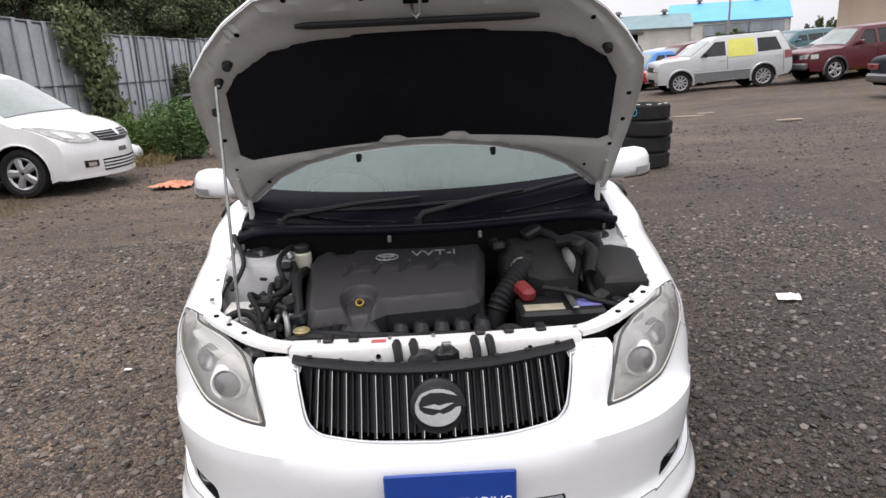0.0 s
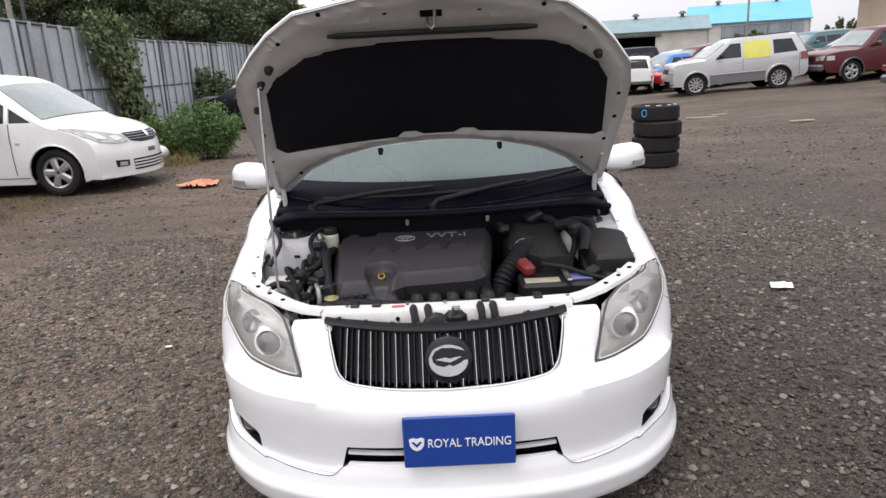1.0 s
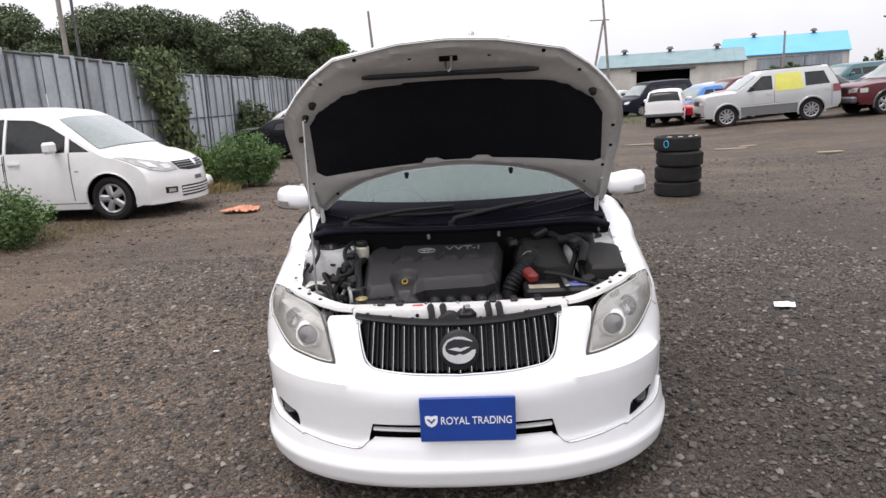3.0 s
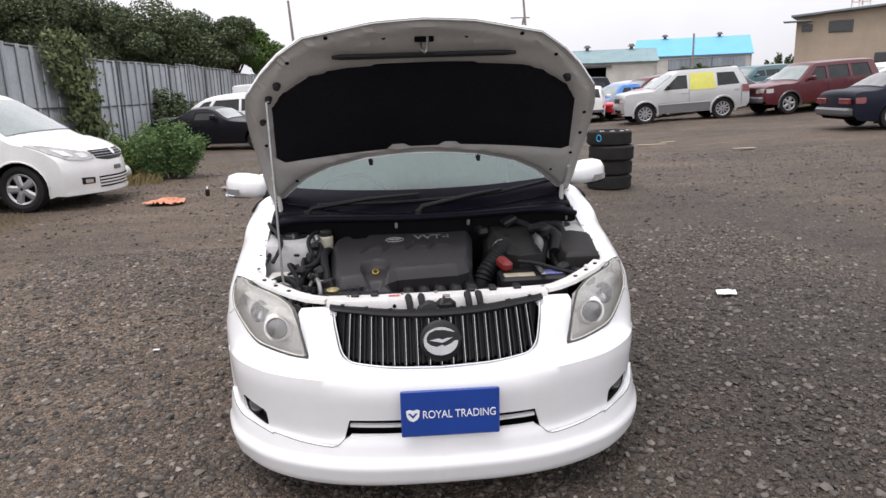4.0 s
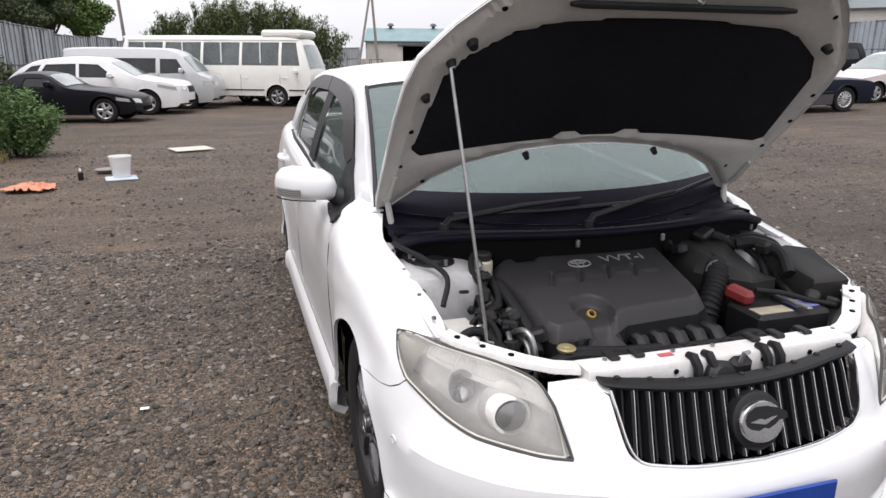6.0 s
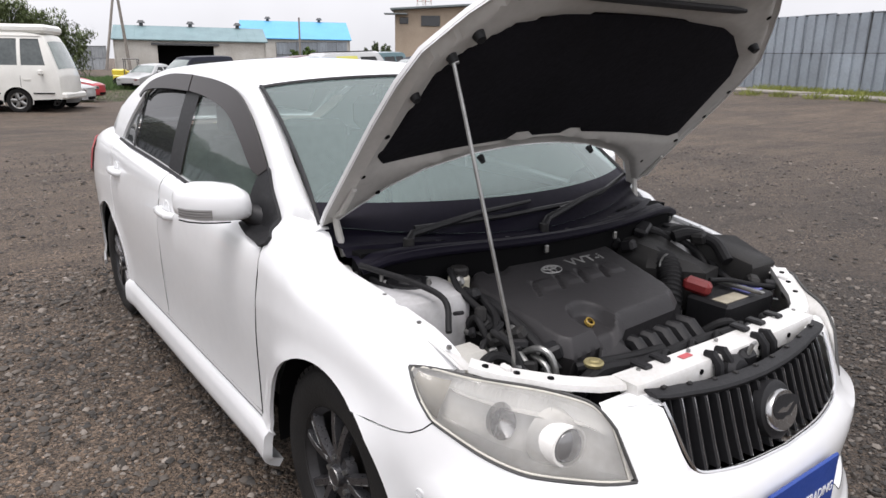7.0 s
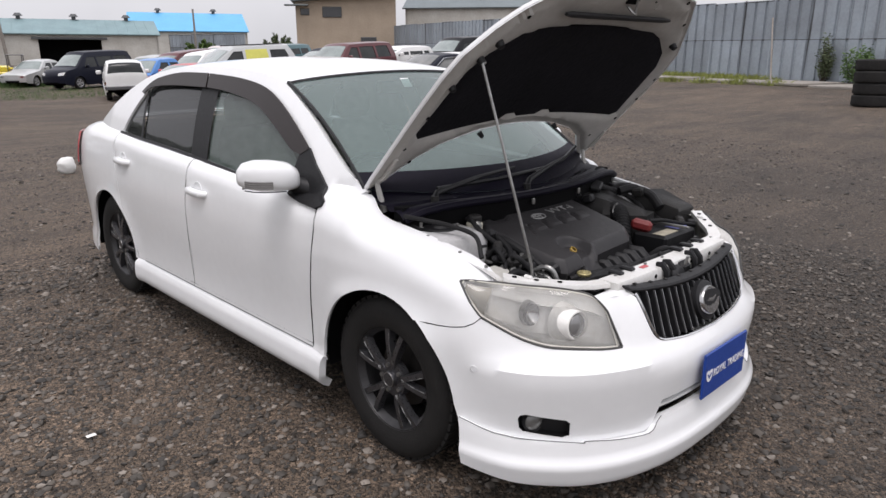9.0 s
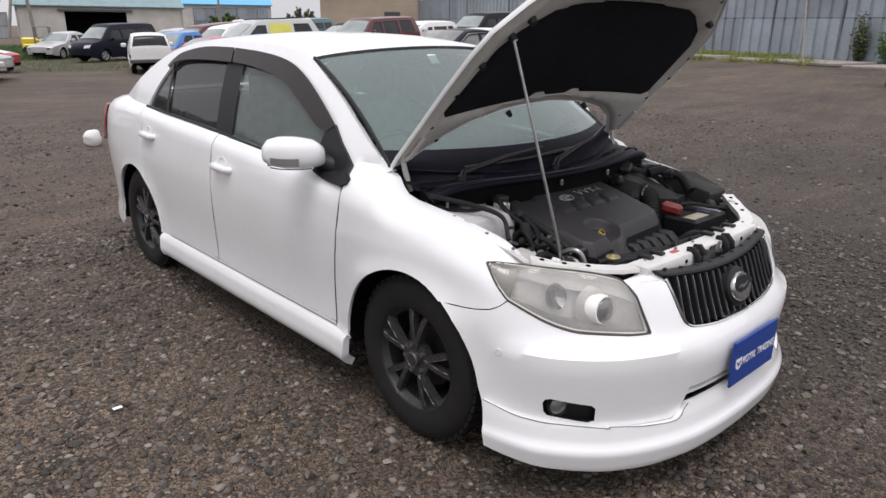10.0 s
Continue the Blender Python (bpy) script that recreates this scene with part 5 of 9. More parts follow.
for sx in (-1, 1):
    rings = []
    for x, ry, rz, cz, cy in ((0.775, 0.03, 0.026, 0.966, 0.585), (0.79, 0.058, 0.050, 0.978, 0.585), (0.825, 0.074, 0.062, 0.988, 0.585), (0.88, 0.078, 0.067, 0.994, 0.588), (0.935, 0.074, 0.066, 0.998, 0.598),
                              (0.972, 0.060, 0.056, 0.999, 0.612), (0.993, 0.035, 0.036, 0.996, 0.624), (0.999, 0.006, 0.008, 0.994, 0.630)):
        ring = []
        for k in range(28):
            a = 2 * math.pi * k / 28
            ca, sa = math.cos(a), math.sin(a)
            low = 0.82 if sa < 0 else 1.0
            ring.append((sx * x, cy + ry * math.copysign(abs(ca) ** 0.75, ca), cz + rz * low * math.copysign(abs(sa) ** 0.7, sa)))
        rings.append(ring)
    mir = part("door_mirror", Geo().ring(rings, True, True), WHITE, car, "white door mirror with a turn signal", 50)
    line_ = ((0.862, 0.513), (0.905, 0.517), (0.945, 0.530), (0.978, 0.560), (0.993, 0.595))
    seam_ = line_
    line_ = ((0.915, 0.5185), (0.938, 0.527), (0.958, 0.540), (0.980, 0.564), (0.993, 0.595))
    g = Geo().grid(lambda s_, t_: Vector((sx * (lin(s_, range(5), [q[0] for q in line_]) + 0.002), lin(s_, range(5), [q[1] for q in line_]) - 0.004, 0.958 + 0.030 * t_ + 0.001 * s_)), [k / 4 for k in range(17)], [0, 0.5, 1], sx > 0)
    sig = part("turn_signal", g, SIGNAL, mir, "grey ribbed turn signal")
    for k in range(4):
        part("signal_rib", Geo().tube([(sx * (x + 0.003), y - 0.005, 0.961 + 0.008 * k + 0.001 * i) for i, (x, y) in enumerate(line_)], 0.0022, 5), SIGNAL, sig)
    part("mirror_seam", Geo().tube([(sx * (x + 0.001), y - 0.001, 0.945 + 0.002 * i) for i, (x, y) in enumerate(seam_)], 0.0025, 5), DARK, mir)
    part("mirror_glass", Geo().box((sx * 0.89, 0.668, 0.992), (0.15, 0.006, 0.10), 0.002), CHROME, mir)
    g = Geo().tube([(sx * 0.725, 0.53, 0.925), (sx * 0.765, 0.555, 0.945), (sx * 0.80, 0.575, 0.962)], [0.055, 0.038, 0.030], 12)
    part("mirror_foot", g, BLACKP, mir)


# wheels
# the barrel's colour is darker than that of the spokes
BARREL = mat("rim_barrel_dark", (0.045, 0.044, 0.046), 0.4, 0.4, spots=0.4, scale=12)


def wheel(sx, y, rimmat, spokes, label):
    w = thing("wheel", Matrix.Identity(4), "", "")
    w.parent = car
    m = Matrix.Translation((sx * 0.705, y, HUBZ)) @ Matrix.Rotation(radians(90 * sx), 4, "Y")
    prof = [(0.196, -0.085), (0.23, -0.098), (0.275, -0.1), (0.298, -0.088), (0.308, -0.07), (TYRE, -0.03), (TYRE, 0.03), (0.308, 0.07), (0.298, 0.088), (0.275, 0.1), (0.23, 0.098), (0.196, 0.085)]
    g = Geo()
    for a in range(48):
        t = 2 * math.pi * a / 48
        for h in (-0.055, 0.055):
            g.box(m @ Vector((math.cos(t) * (TYRE - 0.002), math.sin(t) * (TYRE - 0.002), h)), (0.045, 0.012, 0.028), 0, (m @ Matrix.Rotation(t + math.pi / 2, 4, "Z")).to_3x3().to_4x4() @ Matrix.Rotation(radians(90), 4, "Y"))
    part("tyre", Geo().lathe(prof, m, 48), RUBBER, w, "worn black tyre")
    tagged(part("tread", g, RUBBER, w), kind="stuff")
    part("rim_barrel", Geo().lathe([(0.2, 0.088), (0.196, 0.078), (0.178, 0.06), (0.172, 0.0), (0.172, -0.09)], m, 40), BARREL, w)
    part("hub_back", Geo().lathe([(0.0, 0.01), (0.125, 0.012), (0.13, -0.02)], m, 24), BRAKE, w, "dark brake disc")
    for k in range(spokes):
        for off in (-12, 12):
            t = radians(360 * k / spokes + off + 65)
            d, s = Vector((math.cos(t), math.sin(t), 0)), Vector((-math.sin(t), math.cos(t), 0))
            lean = s * (0.012 if off < 0 else -0.012)
            rows = []
            for r, wd, h, th in ((0.035, 0.014, 0.078, 0.02), (0.09, 0.0140, 0.087, 0.024), (0.15, 0.0145, 0.086, 0.026), (0.195, 0.0165, 0.080, 0.03)):
                c = d * r + lean * (1 - r / 0.2)
                rows.append([m @ (c + s * wd + Vector((0, 0, h - th))), m @ (c + s * wd * 0.7 + Vector((0, 0, h))), m @ (c - s * wd * 0.7 + Vector((0, 0, h))), m @ (c - s * wd + Vector((0, 0, h - th)))])
            sp_ = part("spoke", Geo().ring(rows, True, True), rimmat, w)
            # a thin bright line along one edge of the spoke
            part("bright_edge", Geo().tube([m @ (d * r + lean * (1 - r / 0.2) + s * wd * (0.7 if off < 0 else -0.7) + Vector((0, 0, h + 0.0005))) for r, wd, h in ((0.06, 0.0135, 0.082), (0.12, 0.012, 0.086), (0.18, 0.013, 0.082))], 0.0016, 4), STEEL, sp_)
    g = Geo().lathe([(0.0, 0.096), (0.024, 0.095), (0.03, 0.09), (0.032, 0.078), (0.07, 0.075), (0.075, 0.05)], m, 24)
    cap = part("hub_cap", g, rimmat, w)
    part("cap_ring", Geo().tube([m @ Vector((0.027 * math.cos(a), 0.027 * math.sin(a), 0.0945)) for a in (2 * math.pi * k / 24 for k in range(25))], 0.0022, 5), STEEL, cap)
    for k in range(5):
        t = radians(72 * k + 18)
        part("lug_nut", Geo().cyl(m @ Vector((0.052 * math.cos(t), 0.052 * math.sin(t), 0.07)), m @ Vector((0.052 * math.cos(t), 0.052 * math.sin(t), 0.086)), 0.009, 0.008, 6), STEEL, w)
    return w


for sx in (-1, 1):
    for y in (0.0, 2.6):
        wheel(sx, y, RIM, 5, "")
        r = 0.375
        rings = [[(sx * x, y + r * math.cos(radians(a)), HUBZ + r * math.sin(radians(a))) for a in range(-10, 191, 8)] for x in (0.80, 0.5)]
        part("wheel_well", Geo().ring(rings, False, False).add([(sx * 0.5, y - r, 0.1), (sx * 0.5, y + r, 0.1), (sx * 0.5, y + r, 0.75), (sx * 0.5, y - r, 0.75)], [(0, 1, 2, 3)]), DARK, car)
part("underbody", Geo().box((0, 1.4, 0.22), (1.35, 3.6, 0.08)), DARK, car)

# ---- bonnet, engine bay and cabin of the saloon ----
Q = math.sqrt(0.5)
HP, HA, HN = Vector((0, 0.22, 1.02)), Vector((0, -Q, Q)), Vector((0, Q, Q))
HOOD = [(0.0, 0.993), (0.18, 0.979), (0.34, 0.937), (0.43, 0.918), (0.475, 0.88), (0.535, 0.83), (0.61, 0.745), (0.685, 0.64), (0.706, 0.54), (0.712, 0.40), (0.710, 0.20), (0.708, 0.02), (0.700, -0.045), (0.672, -0.055),
        (0.625, -0.005), (0.53, 0.092), (0.42, 0.152), (0.25, 0.195), (0.1, 0.21), (0.0, 0.212)]
HOOD = HOOD + [(-b, a) for b, a in HOOD[-2:0:-1]]
PADL = [(-0.60, 0.222), (-0.632, 0.26), (-0.598, 0.56), (-0.55, 0.628), (-0.44, 0.703), (-0.30, 0.736), (0.05, 0.742), (0.38, 0.734), (0.46, 0.71), (0.57, 0.64), (0.62, 0.56), (0.65, 0.27), (0.62, 0.248),
        (0.17, 0.262), (0.15, 0.282), (0.10, 0.283), (0.07, 0.258), (-0.05, 0.257), (-0.08, 0.278), (-0.13, 0.277), (-0.155, 0.247)]


def edge_distance(poly, x, y):
    best = 9.0
    for (ax, ay), (bx, by) in zip(poly, poly[1:] + poly[:1]):
        dx, dy = bx - ax, by - ay
        t = max(0, min(1, ((x - ax) * dx + (y - ay) * dy) / (dx * dx + dy * dy)))
        best = min(best, math.hypot(x - ax - t * dx, y - ay - t * dy))
    return best


def inside(poly, x, y):
    c = False
    for (ax, ay), (bx, by) in zip(poly, poly[1:] + poly[:1]):
        if (ay > y) != (by > y) and x < (bx - ax) * (y - ay) / (by - ay) + ax:
            c = not c
    return c


def hood_at(b, a, up=0.0):
    h = -0.05 * (b / 0.7) ** 2 - 0.05 * max(0, (a - 0.72) / 0.28) ** 2
    return HP + Vector((b, 0, 0)) + HA * a + HN * (h + up)


def hood_inner(b, a):
    d, p = edge_distance(HOOD, b, a), edge_distance(PADL, b, a)
    k = min(max((d - 0.02) / 0.018, 0), 1)
    relief = 0.016 * k * k * (3 - 2 * k)
    if inside(PADL, b, a):
        relief -= 0.022
    else:
        q = min(p / 0.045, 1)
        relief -= 0.014 * (1 - q) ** 2
    relief += 0.004 * math.exp(-((a - 0.865) / 0.02) ** 2) if abs(b) < 0.4 else 0
    return hood_at(b, a, 0.018 - relief)


bonnet = part("bonnet", panel(lambda b, a: hood_at(b, a, 0.03), HOOD, 0.05, 0.05, 0.016, flip=True), WHITE, car, "white bonnet propped open")
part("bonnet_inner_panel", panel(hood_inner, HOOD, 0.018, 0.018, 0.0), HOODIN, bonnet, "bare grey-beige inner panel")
part("felt_pad", panel(lambda b, a: hood_at(b, a, 0.016 - 0.007 * (1 - math.exp(-edge_distance(PADL, b, a) / 0.012))), PADL, 0.03, 0.03, 0.012), PAD, bonnet, "black felt insulation pad")
part("front_seal", Geo().tube([hood_at(b, 0.812 + 0.04 * (b / 0.34) ** 2 * 0.3, -0.012) for b in (-0.335, -0.3, -0.15, 0, 0.15, 0.3, 0.345)], [0.006, 0.010, 0.010, 0.010, 0.010, 0.010, 0.006], 8), BLACKP, bonnet, "black rubber seal strip")
mh = Matrix.Translation(hood_at(0.003, 0.889, -0.002)) @ Matrix(((1, 0, 0, 0), (0, -Q, -Q, 0), (0, Q, -Q, 0), (0, 0, 0, 1)))
part("latch_opening", Geo().box(mh.translation, (0.07, 0.026, 0.008), 0.003, mh.to_3x3().to_4x4()), DARK, bonnet)
part("striker", Geo().tube([mh @ Vector(p) for p in ((-0.012, -0.02, 0.0), (-0.01, -0.022, 0.03), (0.0, -0.024, 0.042), (0.01, -0.022, 0.03), (0.012, 0.015, 0.004))], 0.005, 6), STEEL, bonnet, "steel bonnet striker")
for b, a, r, h in ((-0.556, 0.694, 0.017, 0.022), (0.562, 0.695, 0.017, 0.022), (-0.642, 0.508, 0.014, 0.018), (-0.598, 0.63, 0.015, 0.024), (-0.229, 0.19, 0.012, 0.022), (0.252, 0.192, 0.012, 0.022)):
    p = hood_at(b, a, 0.005)
    part("rubber_stop", Geo().cyl(p, p - HN * h, r, r * 0.7, 12), BLACKP, bonnet)
for b, a in ((-0.143, 0.899), (0.157, 0.898), (-0.347, 0.918), (0.356, 0.915), (-0.655, 0.363), (0.676, 0.374), (-0.567, 0.10), (0.594, 0.115), (0.668, 0.5), (-0.50, 0.80), (0.50, 0.805), (0.66, 0.24), (-0.66, 0.2)):
    p = hood_at(b, a, 0.004)
    part("hole", Geo().cyl(p, p - HN * 0.0025, 0.008, 0.008, 10), DARK, bonnet)
for b in (-0.22, 0.22):
    p = hood_at(b, 0.875, 0.004)
    part("stiffener", Geo().box(p - HN * -0.001, (0.07, 0.035, 0.012), 0.0055, mh.to_3x3().to_4x4()), HOODIN, bonnet)
for sx in (-1, 1):
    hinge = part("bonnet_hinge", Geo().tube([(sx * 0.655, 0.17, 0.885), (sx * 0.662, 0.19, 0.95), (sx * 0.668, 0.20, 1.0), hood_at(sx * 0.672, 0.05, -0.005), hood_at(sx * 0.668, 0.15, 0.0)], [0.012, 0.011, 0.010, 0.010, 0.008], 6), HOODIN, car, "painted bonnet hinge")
PROP_TOP = hood_at(-0.604, 0.632, -0.02)
rod = [PROP_TOP + Vector((0.012, 0.0, 0.004)), PROP_TOP, Vector((-0.569, -0.462, 0.80)), Vector((-0.566, -0.465, 0.757)), Vector((-0.547, -0.466, 0.750))]
part("prop_rod", Geo().tube(rod, 0.0048, 8), STEEL, car, "thin steel prop rod")

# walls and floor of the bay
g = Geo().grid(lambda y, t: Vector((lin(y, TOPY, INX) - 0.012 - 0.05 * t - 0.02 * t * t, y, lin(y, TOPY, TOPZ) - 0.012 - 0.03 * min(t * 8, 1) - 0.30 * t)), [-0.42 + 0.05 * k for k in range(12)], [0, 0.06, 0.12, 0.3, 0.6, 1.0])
both("inner_wing", g, BAYGREY, "white painted inner wing")
g = Geo().grid(lambda y, t: Vector((lin(y, TOPY, INX) - 0.045 * t, y, lin(y, TOPY, TOPZ) - 0.010 - 0.012 * t)), [-0.42 + 0.05 * k for k in range(12)], [0, 0.5, 1.0])
both("wing_ledge", g, BAYWHITE)
for sx in (-1, 1):
    for y in (-0.36, -0.25, -0.1, 0.05):
        p = Vector((sx * (lin(y, TOPY, INX) - 0.024), y, lin(y, TOPY, TOPZ) - 0.008))
        part("wing_bolt", Geo().cyl(p, p + Vector((0, 0, 0.008)), 0.007, 0.006, 6), STEEL, car)
# floor, firewall and nose boxes carry the bay's deep shade as near-black colour
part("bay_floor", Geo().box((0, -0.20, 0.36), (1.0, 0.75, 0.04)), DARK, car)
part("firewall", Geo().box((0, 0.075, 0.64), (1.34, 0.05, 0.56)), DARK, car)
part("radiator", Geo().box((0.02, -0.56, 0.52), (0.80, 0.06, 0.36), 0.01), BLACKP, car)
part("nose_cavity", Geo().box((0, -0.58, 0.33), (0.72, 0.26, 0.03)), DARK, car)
for sx in (-1, 1):
    tw = Geo()
    rows = []
    deep, mid = (0.01, -0.005) if sx < 0 else (0.0, 0.0)
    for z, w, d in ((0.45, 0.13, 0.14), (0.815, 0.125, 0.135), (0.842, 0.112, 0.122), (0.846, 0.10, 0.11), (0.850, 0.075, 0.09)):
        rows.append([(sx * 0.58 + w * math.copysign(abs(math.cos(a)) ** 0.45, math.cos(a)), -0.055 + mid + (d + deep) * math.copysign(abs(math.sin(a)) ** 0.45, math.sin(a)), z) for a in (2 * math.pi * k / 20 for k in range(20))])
    tower = part("strut_tower", tw.ring(rows, True, True), BAYGREY, car, "white strut tower with a dark mount")
    part("strut_mount", Geo().lathe([(0.0, 0.012), (0.03, 0.012), (0.036, 0.004), (0.06, 0.004), (0.064, -0.004)], Matrix.Translation((sx * 0.58, -0.05, 0.852)), 20), BLACKP, tower)
    for k in range(3):
        t = radians(120 * k + 40)
        p = Vector((sx * 0.58 + 0.075 * math.cos(t), -0.05 + 0.075 * math.sin(t), 0.86))
        part("mount_bolt", Geo().cyl(p, p + Vector((0, 0, 0.018)), 0.006, 0.006, 6), STEEL, tower)

# cowl and wipers
def cowl_fn(s, t):
    """The cowl from its bowed front edge (t 0) back to the foot of the windscreen (1)."""
    y0, y1 = -0.105 + 0.135 * s * s, 0.015 + 0.245 * s * s
    z = lin(t, [0, 0.08, 0.18, 0.30, 0.36, 0.42, 0.60, 0.70, 0.76, 0.82, 1], [0.918, 0.928, 0.930, 0.914, 0.913, 0.922, 0.908, 0.904, 0.912, 0.914, 0.930])
    return Vector((0.685 * s, y0 + (y1 - y0) * t, z + 0.008 * s * s + 0.037 * s * s * t - 0.045 * abs(s) ** 7 * (1 - t)))


g = Geo().grid(cowl_fn, [k / 18 - 1 for k in range(37)], [0, 0.08, 0.18, 0.24, 0.30, 0.36, 0.42, 0.5, 0.60, 0.70, 0.76, 0.82, 0.9, 1.0])
cowl = part("cowl_panel", g, COWL, car, "black plastic cowl under the windscreen", 60)
part("cowl_seal", Geo().tube([cowl_fn(s, 0) + Vector((0, -0.010, 0.004)) for s in (k / 10 - 1 for k in range(21))], 0.014, 10), COWL, cowl, "black rubber seal bowed across the bay")
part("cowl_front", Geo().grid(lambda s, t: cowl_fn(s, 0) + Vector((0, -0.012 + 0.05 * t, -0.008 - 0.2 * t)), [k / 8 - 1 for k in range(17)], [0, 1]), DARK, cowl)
for s_ in (-0.62, -0.3, 0.05, 0.4, 0.7):
    part("cowl_plug", Geo().lathe([(0, 0.004), (0.007, 0.004), (0.009, 0)], Matrix.Translation(cowl_fn(s_, 0.5)), 10), BLACKP, cowl)
for x in (-0.13, 0.18):
    part("cowl_clip", Geo().box((x, -0.119, 0.893), (0.014, 0.012, 0.024), 0.003), STEEL, cowl)
for pts, blade in ((((-0.52, 0.04, 0.935), (-0.50, 0.05, 0.955), (-0.25, 0.06, 0.985), (-0.02, 0.075, 0.995)), ((-0.48, 0.07, 0.965), (-0.15, 0.05, 0.965), (0.22, 0.055, 0.975))),
                   (((-0.03, -0.005, 0.925), (-0.01, 0.0, 0.95), (0.22, 0.055, 0.985), (0.36, 0.085, 1.0)), ((0.08, 0.035, 0.965), (0.35, 0.095, 0.985), (0.61, 0.205, 1.015)))):
    w = part("wiper", Geo().tube(pts, [0.014, 0.012, 0.009, 0.006], 8), BLACKP, car, "black windscreen wiper")
    part("wiper_blade", Geo().tube(blade, 0.008, 6), BLACKP, w)
    part("wiper_pivot", Geo().cyl(Vector(pts[0]) - Vector((0, 0, 0.03)), Vector(pts[0]) + Vector((0, 0, 0.012)), 0.018, 0.015, 12), GREYP, w)

# engine
COVER = [(-0.418, -0.13), (-0.408, -0.075), (-0.365, -0.040), (0.15, -0.036), (0.185, -0.055), (0.197, -0.10), (0.168, -0.35), (0.150, -0.395), (0.105, -0.420), (-0.135, -0.435), (-0.175, -0.458), (-0.36, -0.462), (-0.39, -0.42)]


def cover_z(x, y):
    return 0.864 + (y + 0.035) * 0.212 - 0.02 * max(0, (-0.1 - x) / 0.3) ** 2


def cover(x, y):
    d = edge_distance(COVER, x, y)
    k = max(0, 1 - d / 0.026)
    z = cover_z(x, y) - 0.040 * k ** 1.25
    def step(k):
        k = max(0.0, min(1.0, k))
        return k * k * (3 - 2 * k)
    # the sunken pocket of the dipstick, open to the front
    dx, dy = x + 0.220, y + 0.376
    z -= 0.034 * step((0.062 - math.hypot(dx, max(dy, 0) if dy > 0 else 0.55 * dy)) / 0.022)
    z -= 0.014 * step((0.045 - math.hypot(x + 0.29, y + 0.075)) / 0.018)
    for i in range(4):
        cx = -0.220 + 0.093 * i
        # a low raised pad with a slanting slit beside it
        z += 0.0055 * step(1 - max(0, abs(x - cx) - 0.024) / 0.012) * step(1 - max(0, abs(y + 0.215) - 0.018) / 0.012)
        sl_ = x - cx + 0.043 - 0.45 * (y + 0.215)
        z -= 0.010 * step(1 - abs(sl_) / 0.011) * step((0.044 - abs(y + 0.215)) / 0.014)
    return Vector((x, y, z))


COVERP = mat("engine_cover_plastic", (0.022, 0.021, 0.0225), 0.48, spec=0.35, spots=0.3, scale=5, bump=0.12, bscale=240, color2=(0.030, 0.0285, 0.030))
engine = part("engine_cover", panel(cover, COVER, 0.0065, 0.0065, 0.06), COVERP, car, "dark grey plastic engine cover")
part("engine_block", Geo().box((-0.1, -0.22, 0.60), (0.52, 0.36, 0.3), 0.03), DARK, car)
part("oil_cap", Geo().lathe([(0.009, 0.008), (0.010, 0.010), (0.0135, 0.008), (0.014, 0.0), (0.009, 0.0)], Matrix.Translation((-0.220, -0.380, cover_z(-0.22, -0.380) - 0.028)) @ Matrix.Rotation(radians(35), 4, "X"), 18), mat("yellow_plastic", (0.34, 0.22, 0.04), 0.4), engine, "yellow ring of the dipstick")
part("oil_cap_core", Geo().lathe([(0.0, 0.003), (0.010, 0.003)], Matrix.Translation((-0.218, -0.380, cover_z(-0.218, -0.380) - 0.030)), 12), DARK, engine)
PALE = mat("pale_lettering", (0.26, 0.26, 0.255), 0.5, 0.3)


def lettering(text, m, size, depth, material, parent, name="lettering", squeeze=1.0):
    """Raised letters in the built-in font, as a mesh."""
    cu = bpy.data.curves.new("letters", "FONT")
    cu.body, cu.size, cu.extrude, cu.align_x, cu.align_y = text, size, depth, "CENTER", "CENTER"
    tmp = bpy.data.objects.new("letters", cu)
    me = bpy.data.meshes.new_from_object(tmp)
    bpy.data.objects.remove(tmp)
    me.materials.append(material)
    me.transform(m @ Matrix.Diagonal((squeeze, 1, 1, 1)))
    ob = new(name, me)
    ob.parent = parent
    return ob


slope = Matrix.Rotation(math.atan(0.212), 4, "X")
lettering("VVT-i", Matrix.Translation((0.018, -0.142, cover_z(0.018, -0.142) + 0.001)) @ slope, 0.052, 0.0012, PALE, engine, "lettering", 1.25)
g = Geo()
mm = Matrix.Translation((-0.140, -0.155, cover_z(-0.140, -0.155) + 0.0015)) @ slope
for rx, ry, oy in ((0.037, 0.022, 0.0), (0.011, 0.021, 0.0), (0.026, 0.008, 0.009)):
    g.tube([mm @ Vector((rx * math.cos(2 * math.pi * k / 24), oy + ry * math.sin(2 * math.pi * k / 24), 0)) for k in range(25)], 0.0022, 5)
part("maker_badge", g, PALE, engine)
rnd = random.Random(4)
for i in range(5):
    x = -0.10 + 0.062 * i
    part("intake_runner", Geo().tube([(x, -0.39, 0.69), (x + 0.004, -0.445, 0.69), (x + 0.006, -0.482, 0.66), (x + 0.006, -0.485, 0.58)], [0.024, 0.026, 0.025, 0.024], 10), BLACKP, car)
res = part("fluid_reservoir", Geo().lathe([(0.0, -0.05), (0.028, -0.05), (0.030, -0.045), (0.031, 0.02), (0.024, 0.028), (0.0, 0.028)], Matrix.Translation((-0.435, -0.085, 0.83)), 18), mat("yellowed_plastic", (0.55, 0.52, 0.42), 0.45, spots=0.2, scale=25), car, "yellowed translucent fluid reservoir")
